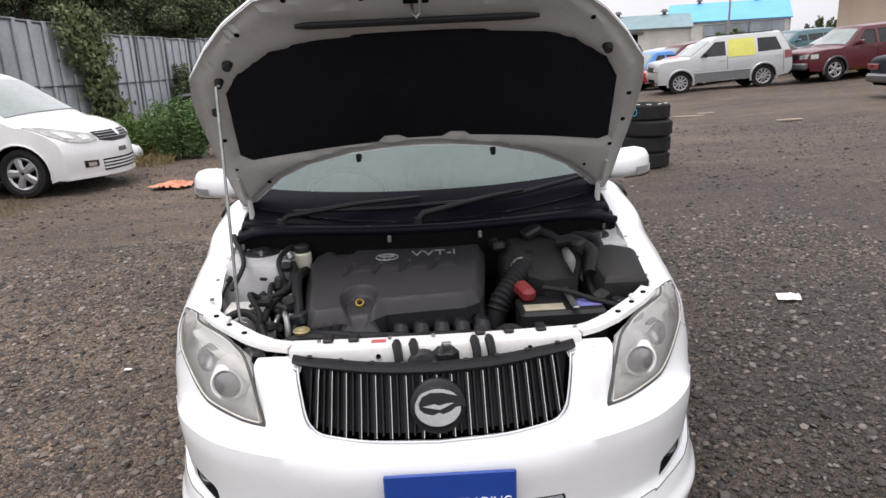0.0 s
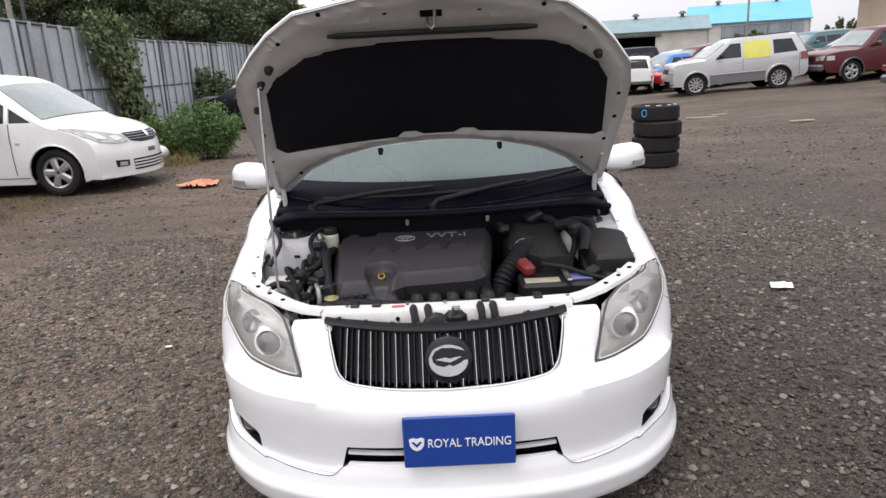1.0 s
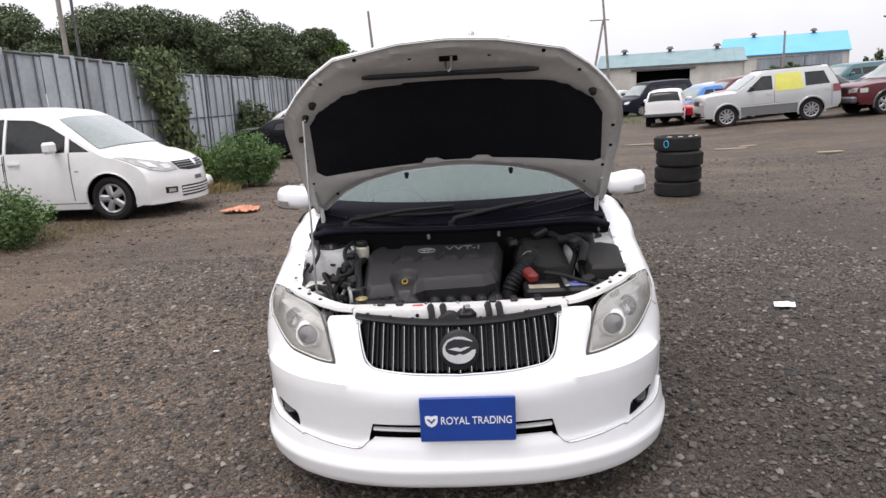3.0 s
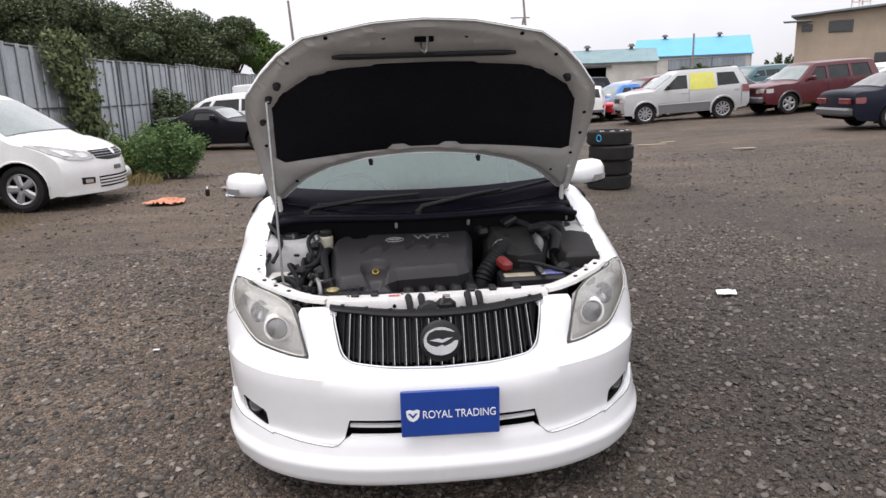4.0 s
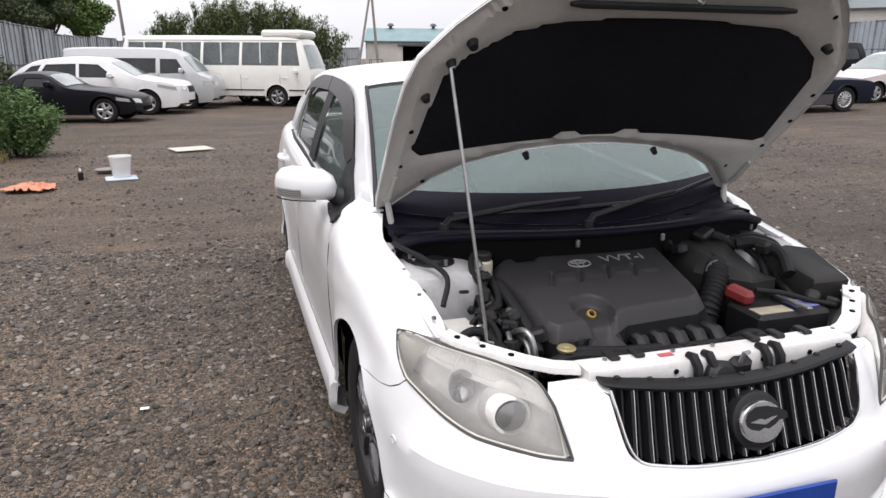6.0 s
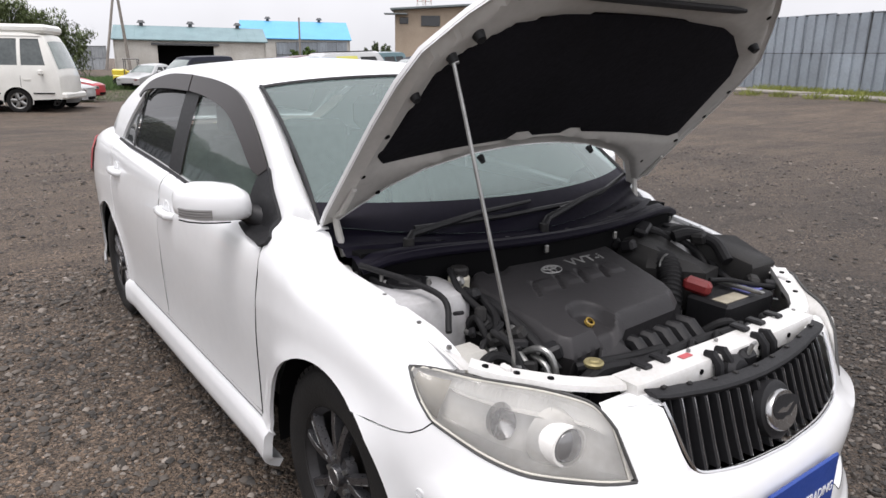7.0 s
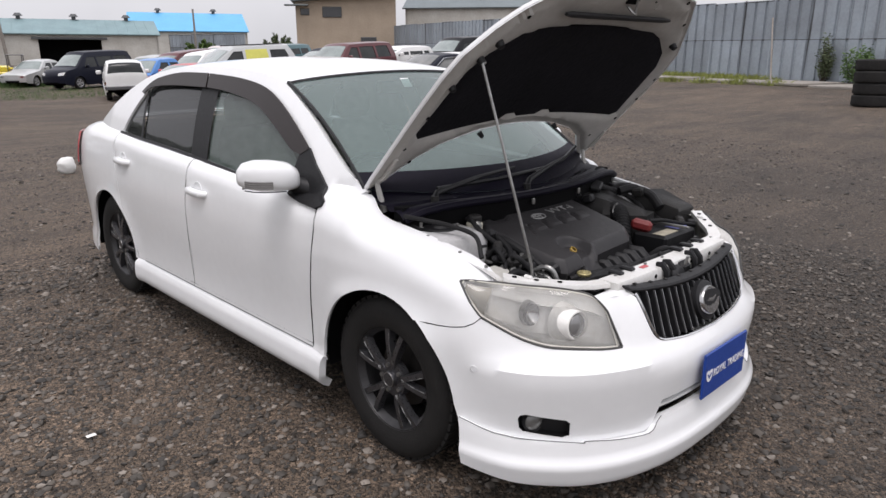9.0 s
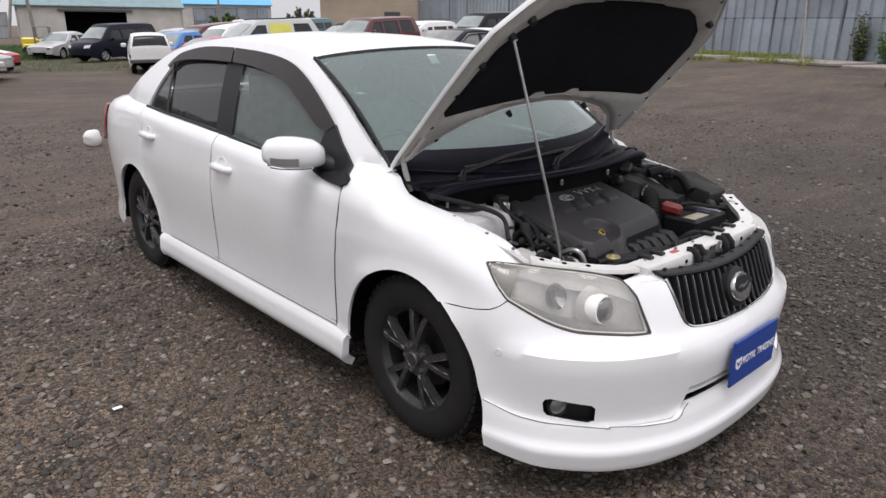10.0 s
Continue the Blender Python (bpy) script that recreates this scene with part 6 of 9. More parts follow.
part("cap", Geo().lathe([(0.026, 0.024), (0.027, 0.044), (0.023, 0.05), (0.0, 0.051)], Matrix.Translation((-0.435, -0.085, 0.83)), 18), GREYP, res)
HOSE = mat("hose_rubber", (0.011, 0.011, 0.012), 0.6, spots=0.3, scale=20, spec=0.25)


def hose(pts, r, m=HOSE, name="hose", label=""):
    return part(name, Geo().tube(spline(pts, 6), r, 10), m, car, label)


hose([(-0.45, -0.56, 0.70), (-0.36, -0.545, 0.72), (-0.2, -0.55, 0.70), (0.0, -0.555, 0.705), (0.2, -0.56, 0.70)], 0.020, label="black radiator hose")
hose([(-0.47, -0.30, 0.70), (-0.44, -0.39, 0.725), (-0.435, -0.45, 0.70), (-0.435, -0.47, 0.6)], 0.009, STEEL, "coolant_pipe", "bare aluminium pipe")
hose([(-0.50, -0.20, 0.74), (-0.47, -0.34, 0.745), (-0.48, -0.43, 0.71), (-0.48, -0.46, 0.62)], 0.008, STEEL, "coolant_pipe", "thin aluminium pipe")
hose([(-0.44, -0.02, 0.80), (-0.46, -0.12, 0.79), (-0.47, -0.22, 0.76), (-0.44, -0.30, 0.72), (-0.46, -0.38, 0.68)], 0.013)
hose([(-0.66, 0.03, 0.86), (-0.64, -0.12, 0.83), (-0.675, -0.26, 0.78), (-0.67, -0.34, 0.66)], 0.009)
hose([(-0.64, -0.42, 0.74), (-0.58, -0.40, 0.76), (-0.53, -0.42, 0.74), (-0.50, -0.47, 0.70), (-0.47, -0.53, 0.68)], 0.013)
hose([(-0.35, 0.0, 0.79), (-0.1, 0.02, 0.80), (0.2, 0.01, 0.80), (0.34, -0.02, 0.78)], 0.014)
for x, y, z, s in ((-0.475, -0.21, 0.765, 0.05), (-0.50, -0.30, 0.74, 0.045), (-0.445, -0.27, 0.75, 0.035), (-0.43, -0.36, 0.70, 0.05), (-0.40, -0.49, 0.665, 0.05), (-0.60, -0.42, 0.68, 0.07), (-0.53, -0.50, 0.66, 0.06)):
    part("bracket", Geo().box((x, y, z), (s, s * 0.8, s * 0.7), s * 0.18, Euler((rnd.uniform(-0.4, 0.4), rnd.uniform(-0.4, 0.4), rnd.uniform(-1, 1))).to_matrix().to_4x4()), rnd.choice([BLACKP, STEEL, GREYP]), car)
# hoses, pipes and wiring beside the tower
for pts, r_, m_ in (([(-0.44, -0.05, 0.86), (-0.475, -0.10, 0.875), (-0.50, -0.17, 0.85), (-0.475, -0.24, 0.80), (-0.455, -0.30, 0.745)], 0.009, HOSE),
                    ([(-0.46, -0.14, 0.83), (-0.445, -0.20, 0.82), (-0.455, -0.27, 0.79), (-0.50, -0.33, 0.76), (-0.52, -0.40, 0.72)], 0.012, HOSE),
                    ([(-0.69, 0.02, 0.90), (-0.665, -0.06, 0.895), (-0.63, -0.14, 0.885), (-0.60, -0.24, 0.86), (-0.63, -0.30, 0.80)], 0.008, HOSE),
                    ([(-0.42, -0.13, 0.80), (-0.43, -0.22, 0.81), (-0.425, -0.30, 0.785), (-0.41, -0.38, 0.74), (-0.415, -0.46, 0.70)], 0.016, HOSE),
                    ([(-0.455, -0.38, 0.735), (-0.445, -0.42, 0.755), (-0.435, -0.45, 0.745), (-0.43, -0.47, 0.70), (-0.43, -0.48, 0.62)], 0.009, STEEL),
                    ([(-0.36, -0.47, 0.70), (-0.30, -0.50, 0.71), (-0.2, -0.505, 0.70), (-0.08, -0.52, 0.70)], 0.015, HOSE),
                    ([(0.22, -0.10, 0.85), (0.25, -0.06, 0.87), (0.33, -0.05, 0.88), (0.42, -0.08, 0.87), (0.47, -0.13, 0.84)], 0.016, HOSE),
                    ([(0.44, -0.16, 0.86), (0.49, -0.19, 0.87), (0.53, -0.26, 0.85), (0.51, -0.33, 0.80)], 0.020, HOSE),
                    ([(0.46, -0.10, 0.85), (0.52, -0.12, 0.87), (0.57, -0.18, 0.86), (0.56, -0.26, 0.82)], 0.014, HOSE)):
    hose(pts, r_, m_, "hose" if m_ is HOSE else "coolant_pipe")
for x, y, z, a, b, c in ((-0.475, -0.19, 0.835, 0.035, 0.05, 0.03), (-0.49, -0.25, 0.80, 0.03, 0.03, 0.045), (-0.445, -0.34, 0.765, 0.04, 0.05, 0.035), (-0.52, -0.35, 0.775, 0.05, 0.035, 0.03),
                         (-0.40, -0.42, 0.735, 0.05, 0.05, 0.04), (-0.47, -0.13, 0.855, 0.03, 0.03, 0.03), (0.36, -0.09, 0.885, 0.07, 0.05, 0.03), (0.50, -0.22, 0.86, 0.04, 0.05, 0.04), (0.24, -0.13, 0.85, 0.04, 0.05, 0.035)):
    part("connector", Geo().box((x, y, z), (a, b, c), 0.008, Euler((rnd.uniform(-0.5, 0.5), rnd.uniform(-0.5, 0.5), rnd.uniform(-1, 1))).to_matrix().to_4x4()), rnd.choice([BLACKP, BLACKP, GREYP, STEEL]), car)
for k in range(14):
    x, y = rnd.uniform(-0.55, -0.42), rnd.uniform(-0.46, -0.20)
    w_ = rnd.uniform(0.02, 0.05)
    part("bracket", Geo().box((x, y, 0.70 + 0.10 * (y + 0.46) / 0.26 + rnd.uniform(-0.02, 0.02)), (w_, w_ * rnd.uniform(0.5, 1.4), w_ * rnd.uniform(0.4, 1.0)), w_ * 0.16, Euler((rnd.uniform(-0.5, 0.5), rnd.uniform(-0.5, 0.5), rnd.uniform(-1, 1))).to_matrix().to_4x4()), rnd.choice([BLACKP, STEEL, GREYP, BLACKP]), car)
for k in range(4):
    x, y = rnd.uniform(-0.54, -0.44), rnd.uniform(-0.40, -0.22)
    hose([(x, y, 0.76), (x + rnd.uniform(-0.05, 0.05), y - 0.04, 0.79 + rnd.uniform(-0.02, 0.02)), (x + rnd.uniform(-0.08, 0.08), y - 0.09, 0.75), (x + rnd.uniform(-0.05, 0.05), y - 0.13, 0.66)], rnd.uniform(0.004, 0.009))
for k in range(6):
    x = -0.30 + 0.115 * k
    hose([(x, -0.60, 0.70), (x + 0.03, -0.575, 0.725), (x + 0.07, -0.56, 0.71), (x + 0.10, -0.55, 0.66)], 0.009)
part("radiator_cap", Geo().lathe([(0.0, 0.010), (0.010, 0.010), (0.012, 0.007), (0.022, 0.006), (0.025, 0.002), (0.022, -0.006)], Matrix.Translation((-0.376, -0.537, 0.743)), 14), mat("brass_cap", (0.42, 0.36, 0.18), 0.4, 0.6, spots=0.3, scale=30), car, "yellowish radiator cap")
MILK = mat("milky_plastic", (0.55, 0.54, 0.50), 0.4, spots=0.2, scale=15)
res = part("fluid_reservoir", Geo().lathe([(0.0, -0.07), (0.036, -0.07), (0.042, -0.04), (0.042, 0.02), (0.036, 0.03), (0.0, 0.03)], Matrix.Translation((-0.395, 0.0, 0.835)), 16), MILK, car, "milky plastic brake fluid reservoir")
part("reservoir_cap", Geo().lathe([(0.0, 0.058), (0.034, 0.056), (0.038, 0.05), (0.038, 0.03)], Matrix.Translation((-0.395, 0.0, 0.835)), 16), BLACKP, res)
part("washer_tank", Geo().box((-0.60, -0.33, 0.68), (0.13, 0.12, 0.16), 0.03), MILK, car, "milky washer bottle")
# air box, intake, battery, fuse box
RIBBED = Geo()
pts = spline([(0.335, -0.17, 0.81), (0.310, -0.235, 0.80), (0.268, -0.285, 0.765), (0.222, -0.32, 0.715), (0.195, -0.34, 0.64)], 15)
RIBBED.tube(pts, [0.035 + (0.005 if 7 < i < 52 and i % 3 == 1 else 0.0) for i in range(len(pts))], 18)
part("intake_hose", RIBBED, HOSE, car, "ribbed black air intake hose")
part("hose_clamp", Geo().tube([Vector((0.305, -0.242, 0.797)) + Vector((math.cos(a) * 0.038, 0.006 * math.sin(a), math.sin(a) * 0.038)) for a in (2 * math.pi * k / 20 for k in range(21))], 0.004, 5), STEEL, car)
air = part("air_box", Geo().ring([[(0.24, -0.02, z0), (0.44, -0.02, z0), (0.47, -0.12, z0), (0.46, -0.33, z0), (0.36, -0.35, z0), (0.25, -0.2, z0)] if z0 < 0.8 else
                                   [(0.26 + i, -0.03, z0), (0.42 - i, -0.03, z0), (0.45 - i, -0.12, z0 - 0.01), (0.44 - i, -0.31 + i, z0 - 0.06), (0.37, -0.33 + i, z0 - 0.06), (0.27 + i, -0.19, z0 - 0.02)]
                                   for z0, i in ((0.66, 0), (0.79, 0), (0.85, 0.0), (0.866, 0.02))]), GREYP, car, "black plastic air cleaner box")
for k in range(3):
    hose([(0.40 + 0.05 * k, -0.03, 0.83), (0.45 + 0.05 * k, -0.10, 0.86 - 0.01 * k), (0.50 + 0.04 * k, -0.2, 0.82), (0.47 + 0.05 * k, -0.29, 0.76), (0.45 + 0.07 * k, -0.36, 0.72)], 0.012 + 0.003 * k)
part("fuse_box", Geo().ring([[(0.515 + i, -0.21 - i, z), (0.62 - i, -0.19 - i, z - 0.01 * i), (0.672 - i, -0.26, z), (0.667 - i, -0.40 + i, z - d), (0.54 + i, -0.40 + i, z - d)] for z, i, d in ((0.72, 0, 0), (0.80, -0.006, 0.01), (0.845, 0.0, 0.045), (0.856, 0.015, 0.045))]), GREYP, car, "black plastic fuse box")
bat = part("battery", Geo().box((0.395, -0.42, 0.65), (0.26, 0.15, 0.18), 0.01), BLACKP, car, "black battery with a pale label")
part("battery_label", Geo().box((0.34, -0.452, 0.7415), (0.12, 0.05, 0.002)), mat("label_cream", (0.40, 0.36, 0.27), 0.5, spots=0.4, scale=25), bat)
part("battery_label", Geo().box((0.47, -0.43, 0.7415), (0.085, 0.06, 0.002)), mat("label_blue", (0.16, 0.17, 0.42), 0.5), bat)
part("terminal_cover", Geo().box((0.295, -0.365, 0.765), (0.046, 0.085, 0.045), 0.012, Euler((0.15, 0, 0.3)).to_matrix().to_4x4()), mat("red_plastic", (0.19, 0.018, 0.018), 0.45, spots=0.3, scale=20), bat, "red terminal cover")
hose([(0.35, -0.37, 0.775), (0.42, -0.40, 0.77), (0.48, -0.43, 0.755), (0.56, -0.47, 0.74)], 0.008)
part("hold_down", Geo().box((0.425, -0.42, 0.755), (0.02, 0.18, 0.01), 0.003), STEEL, bat)
for x, y, z, s in ((0.52, -0.42, 0.755, 0.05), (0.57, -0.45, 0.74, 0.05), (0.30, -0.50, 0.66, 0.06), (0.24, -0.52, 0.66, 0.05), (0.60, -0.50, 0.72, 0.05)):
    part("bracket", Geo().box((x, y, z), (s, s * 0.8, s * 0.7), s * 0.18, Euler((rnd.uniform(-0.4, 0.4), rnd.uniform(-0.4, 0.4), rnd.uniform(-1, 1))).to_matrix().to_4x4()), rnd.choice([BLACKP, GREYP, STEEL]), car)
hose([(0.18, -0.46, 0.66), (0.22, -0.50, 0.70), (0.26, -0.52, 0.69), (0.28, -0.54, 0.62)], 0.014)

# front cross member with its clips
def beam(path, wide, drop, name, label=""):
    rows = []
    P = [Vector(p) for p in path]
    for i, p in enumerate(P):
        d = (P[min(i + 1, len(P) - 1)] - P[max(i - 1, 0)]).normalized()
        s = Vector((d.y, -d.x, 0)).normalized() * (wide / 2)
        if s.y > 0:
            s = -s
        rows.append([p - s, p + s * 0.9, p + s + Vector((0, 0, -0.008)), p + s + Vector((0, 0, -drop)), p + s * 0.8 + Vector((0, 0, -drop)), p - s + Vector((0, 0, -0.02))])
    return part(name, Geo().ring(rows, True, True), BAYWHITE, car, label)


cross = beam([(-0.388, -0.640, 0.742), (-0.2, -0.642, 0.738), (0.02, -0.643, 0.737), (0.2, -0.642, 0.738), (0.40, -0.640, 0.742)], 0.075, 0.05, "cross_member", "white painted front cross member")
for sx, xe in ((-1, -0.39), (1, 0.402)):
    end = beam([(xe, -0.630, 0.741), (sx * 0.45, -0.612, 0.744), (sx * 0.51, -0.573, 0.750), (sx * 0.565, -0.523, 0.757), (sx * 0.62, -0.472, 0.765), (sx * 0.665, -0.425, 0.778)], 0.050, 0.014, "cross_member_end", "white ledge joining the cross member to the wing")
    for hx, hy, hz in ((0.535, -0.552, 0.7535), (0.59, -0.50, 0.761), (0.64, -0.45, 0.7715)):
        part("hole", Geo().cyl((sx * hx, hy, hz - 0.003), (sx * hx, hy, hz + 0.0025), 0.008, 0.008, 10), DARK, end)
    part("ledge_clip", Geo().box((sx * 0.60, -0.475, 0.764), (0.016, 0.03, 0.02), 0.004), BAYWHITE, end)
for x in (-0.29, -0.22, 0.13, 0.21, 0.30):
    part("black_clip", Geo().box((x, -0.608, 0.744), (0.028, 0.05, 0.012), 0.004), BLACKP, cross)
for x in (-0.345, -0.15, -0.03, 0.11, 0.26, 0.365):
    p = Vector((x, -0.6795, 0.715))
    part("hole", Geo().cyl(p, p + Vector((0, -0.003, 0)), 0.007, 0.007, 10), DARK, cross)
    p = Vector((x + 0.03, -0.62, 0.739))
    part("bolt", Geo().cyl(p, p + Vector((0, 0, 0.006)), 0.006, 0.006, 6), STEEL, cross)
part("paint_mark", Geo().box((-0.150, -0.632, 0.7395), (0.04, 0.018, 0.0012)), mat("red_marker", (0.5, 0.10, 0.11), 0.6), cross)
for x, h in ((-0.10, 0.05), (-0.055, 0.07), (0.11, 0.075), (0.15, 0.05)):
    part("latch_bracket", Geo().tube([(x, -0.655, 0.742), (x, -0.675, 0.745), (x + 0.004, -0.692, 0.725), (x + 0.008, -0.70, 0.66)], [0.010, 0.013, 0.012, 0.011], 8), BLACKP, car)
lt = part("bonnet_latch", Geo().box((0.03, -0.688, 0.70), (0.075, 0.04, 0.075), 0.018), BLACKP, car, "black bonnet latch")
part("latch_hook", Geo().tube([(0.02, -0.70, 0.725), (0.025, -0.705, 0.752), (0.045, -0.70, 0.75)], 0.006, 6), STEEL, lt)
part("horn", Geo().lathe([(0.0, 0.02), (0.03, 0.02), (0.045, 0.008), (0.045, -0.01), (0.02, -0.03)], Matrix.Translation((-0.03, -0.70, 0.69)) @ Matrix.Rotation(radians(70), 4, "X"), 16), BLACKP, car, "black horn")
part("nose_shelf", Geo().box((0.0, -0.69, 0.635), (0.66, 0.07, 0.02), 0.004), DARK, car)

# number-plate place: the dealer's board
BOARD = mat("blue_board", (0.012, 0.055, 0.30), 0.35, spots=0.15, scale=12)
mp = Matrix.Translation((0.022, -0.885, 0.395)) @ Matrix.Rotation(radians(90), 4, "X") @ Matrix.Rotation(radians(-0.5), 4, "Z")
plate = part("dealer_board", Geo().box((0.022, -0.881, 0.395), (0.335, 0.010, 0.168), 0.004, Matrix.Rotation(radians(0.4), 4, "Y")), BOARD, car, "blue dealer board with white lettering")
INK = mat("white_ink", (0.82, 0.82, 0.82), 0.5)
lettering("ROYAL TRADING", mp @ Matrix.Translation((0.030, -0.004, 0.0018)), 0.040, 0.0006, INK, plate, "lettering", 0.80)
part("crest", Geo().prism([(-0.150, 0.014), (-0.138, 0.018), (-0.126, 0.014), (-0.112, 0.018), (-0.104, 0.014), (-0.106, -0.008), (-0.114, -0.020), (-0.127, -0.026), (-0.140, -0.020), (-0.148, -0.008)][::-1], mp @ Matrix.Translation((0, 0, 0.0012)), 0.0012), INK, plate, "white shield-shaped crest")
part("crest_mark", Geo().prism([(-0.143, 0.004), (-0.127, -0.014), (-0.111, 0.004), (-0.118, 0.006), (-0.127, -0.004), (-0.136, 0.006)][::-1], mp @ Matrix.Translation((0, 0, 0.0018)), 0.0014), BOARD, plate)

# cabin
part("dashboard", Geo().grid(lambda s, t: Vector((0.68 * s, lin(t, [0, 0.5, 0.8, 1], [0.22, 0.48, 0.62, 0.66]) + 0.10 * s * s * (1 - t), lin(t, [0, 0.5, 0.8, 1], [0.90, 0.93, 0.88, 0.55]))), [k / 6 - 1 for k in range(13)], [0, 0.25, 0.5, 0.65, 0.8, 1]), CABIN, car, "dark dashboard")
wheelm = Matrix.Translation((-0.35, 0.72, 0.86)) @ Matrix.Rotation(radians(-62), 4, "X")
part("steering_wheel", Geo().tube([wheelm @ Vector((0.185 * math.cos(2 * math.pi * k / 28), 0.185 * math.sin(2 * math.pi * k / 28), 0)) for k in range(29)], 0.014, 8).tube([wheelm @ Vector((-0.18, 0, 0)), wheelm @ Vector((0, -0.02, 0.0)), wheelm @ Vector((0.18, 0, 0))], 0.02, 6), BLACKP, car, "black steering wheel")
for x in (-0.36, 0.36):
    st = part("front_seat", Geo().box((x, 1.22, 0.50), (0.5, 0.5, 0.16), 0.05), SEAT, car, "beige cloth front seat")
    part("backrest", Geo().ring([[(x + w * math.cos(a) * 1.0, 1.45 + 0.06 * math.sin(a) + 0.22 * t, 0.52 + 0.56 * t) for a in (2 * math.pi * k / 14 for k in range(14))] for t, w in ((0, 0.25), (0.5, 0.25), (0.9, 0.20), (1.0, 0.16))]), SEAT, st)
    part("headrest", Geo().box((x, 1.69, 1.17), (0.26, 0.09, 0.17), 0.04), SEAT, st)
part("rear_bench", Geo().box((0, 2.15, 0.52), (1.25, 0.5, 0.18), 0.05).box((0, 2.45, 0.80), (1.25, 0.16, 0.55), 0.05, Matrix.Rotation(radians(-20), 4, "X")), SEAT, car, "beige rear bench")
part("cabin_floor", Geo().box((0, 1.5, 0.30), (1.4, 2.6, 0.04)), CABIN, car)
part("parcel_shelf", Geo().box((0, 2.75, 1.0), (1.2, 0.5, 0.03)), CABIN, car)
part("headlining", Geo().grid(lambda s, t: roof_fn(s * 0.95, 0.03 + 0.94 * t) - Vector((0, 0, 0.035)), [k / 4 - 1 for k in range(9)], [k / 6 for k in range(7)]), SEAT, car)
g = Geo().grid(lambda u, v: body(u, v) + Vector((-0.07, 0, 0)), [UY(0.45 + 0.1 * k) for k in range(20)], [0.35, 0.6, 0.8, 0.88])
both("door_card", g, SEAT)
part("rear_view_mirror", Geo().box((0, 0.86, 1.30), (0.24, 0.03, 0.06), 0.012), BLACKP, car)
part("inspection_sticker", Geo().box(wind(-0.12, 0.88) + Vector((0, 0.012, -0.006)), (0.05, 0.002, 0.05), 0.0, Matrix.Rotation(radians(-40), 4, "X")), INK, car)

# ---- parked vehicles ----
def paint(name, c, metal=0.0, rough=0.3):
    dark_ = max(c) < 0.06
    return mat(name, c, rough, metal, coat=0.04 if dark_ else 0.35, spots=0.10, scale=3, spec=0.22 if dark_ else 0.5)


P_WHITE, P_BLACK, P_SILVER = paint("white_car_paint", (0.78, 0.78, 0.77)), paint("black_car_paint", (0.007, 0.007, 0.010)), paint("silver_car_paint", (0.50, 0.51, 0.51), 0.3)
P_RED, P_NAVY, P_BLUE = paint("dark_red_car_paint", (0.085, 0.007, 0.012)), paint("navy_car_paint", (0.007, 0.009, 0.020), 0.0, 0.4), paint("blue_car_paint", (0.05, 0.20, 0.52))
P_CREAM, P_PEARL, P_BRIGHTRED, P_YELLOW = paint("cream_bus_paint", (0.74, 0.735, 0.69)), paint("pearl_car_paint", (0.62, 0.56, 0.55)), paint("red_car_paint", (0.45, 0.02, 0.03)), paint("yellow_paint", (0.70, 0.55, 0.04))
P_GREYLOW = paint("grey_lower_paint", (0.075, 0.075, 0.08))
CARGLASS = mat("car_window_glass", (0.014, 0.016, 0.018), 0.10, spots=0.5, scale=1.5, color2=(0.035, 0.038, 0.038), spec=0.3)
CARGLASS2 = mat("pale_car_window_glass", (0.24, 0.285, 0.275), 0.10, coat=0.5, spots=0.35, scale=2)
LAMPC = mat("clear_car_lamp", (0.55, 0.55, 0.53), 0.15, 0.4, coat=1)
LAMPR = mat("red_car_lamp", (0.17, 0.012, 0.012), 0.2, coat=1)


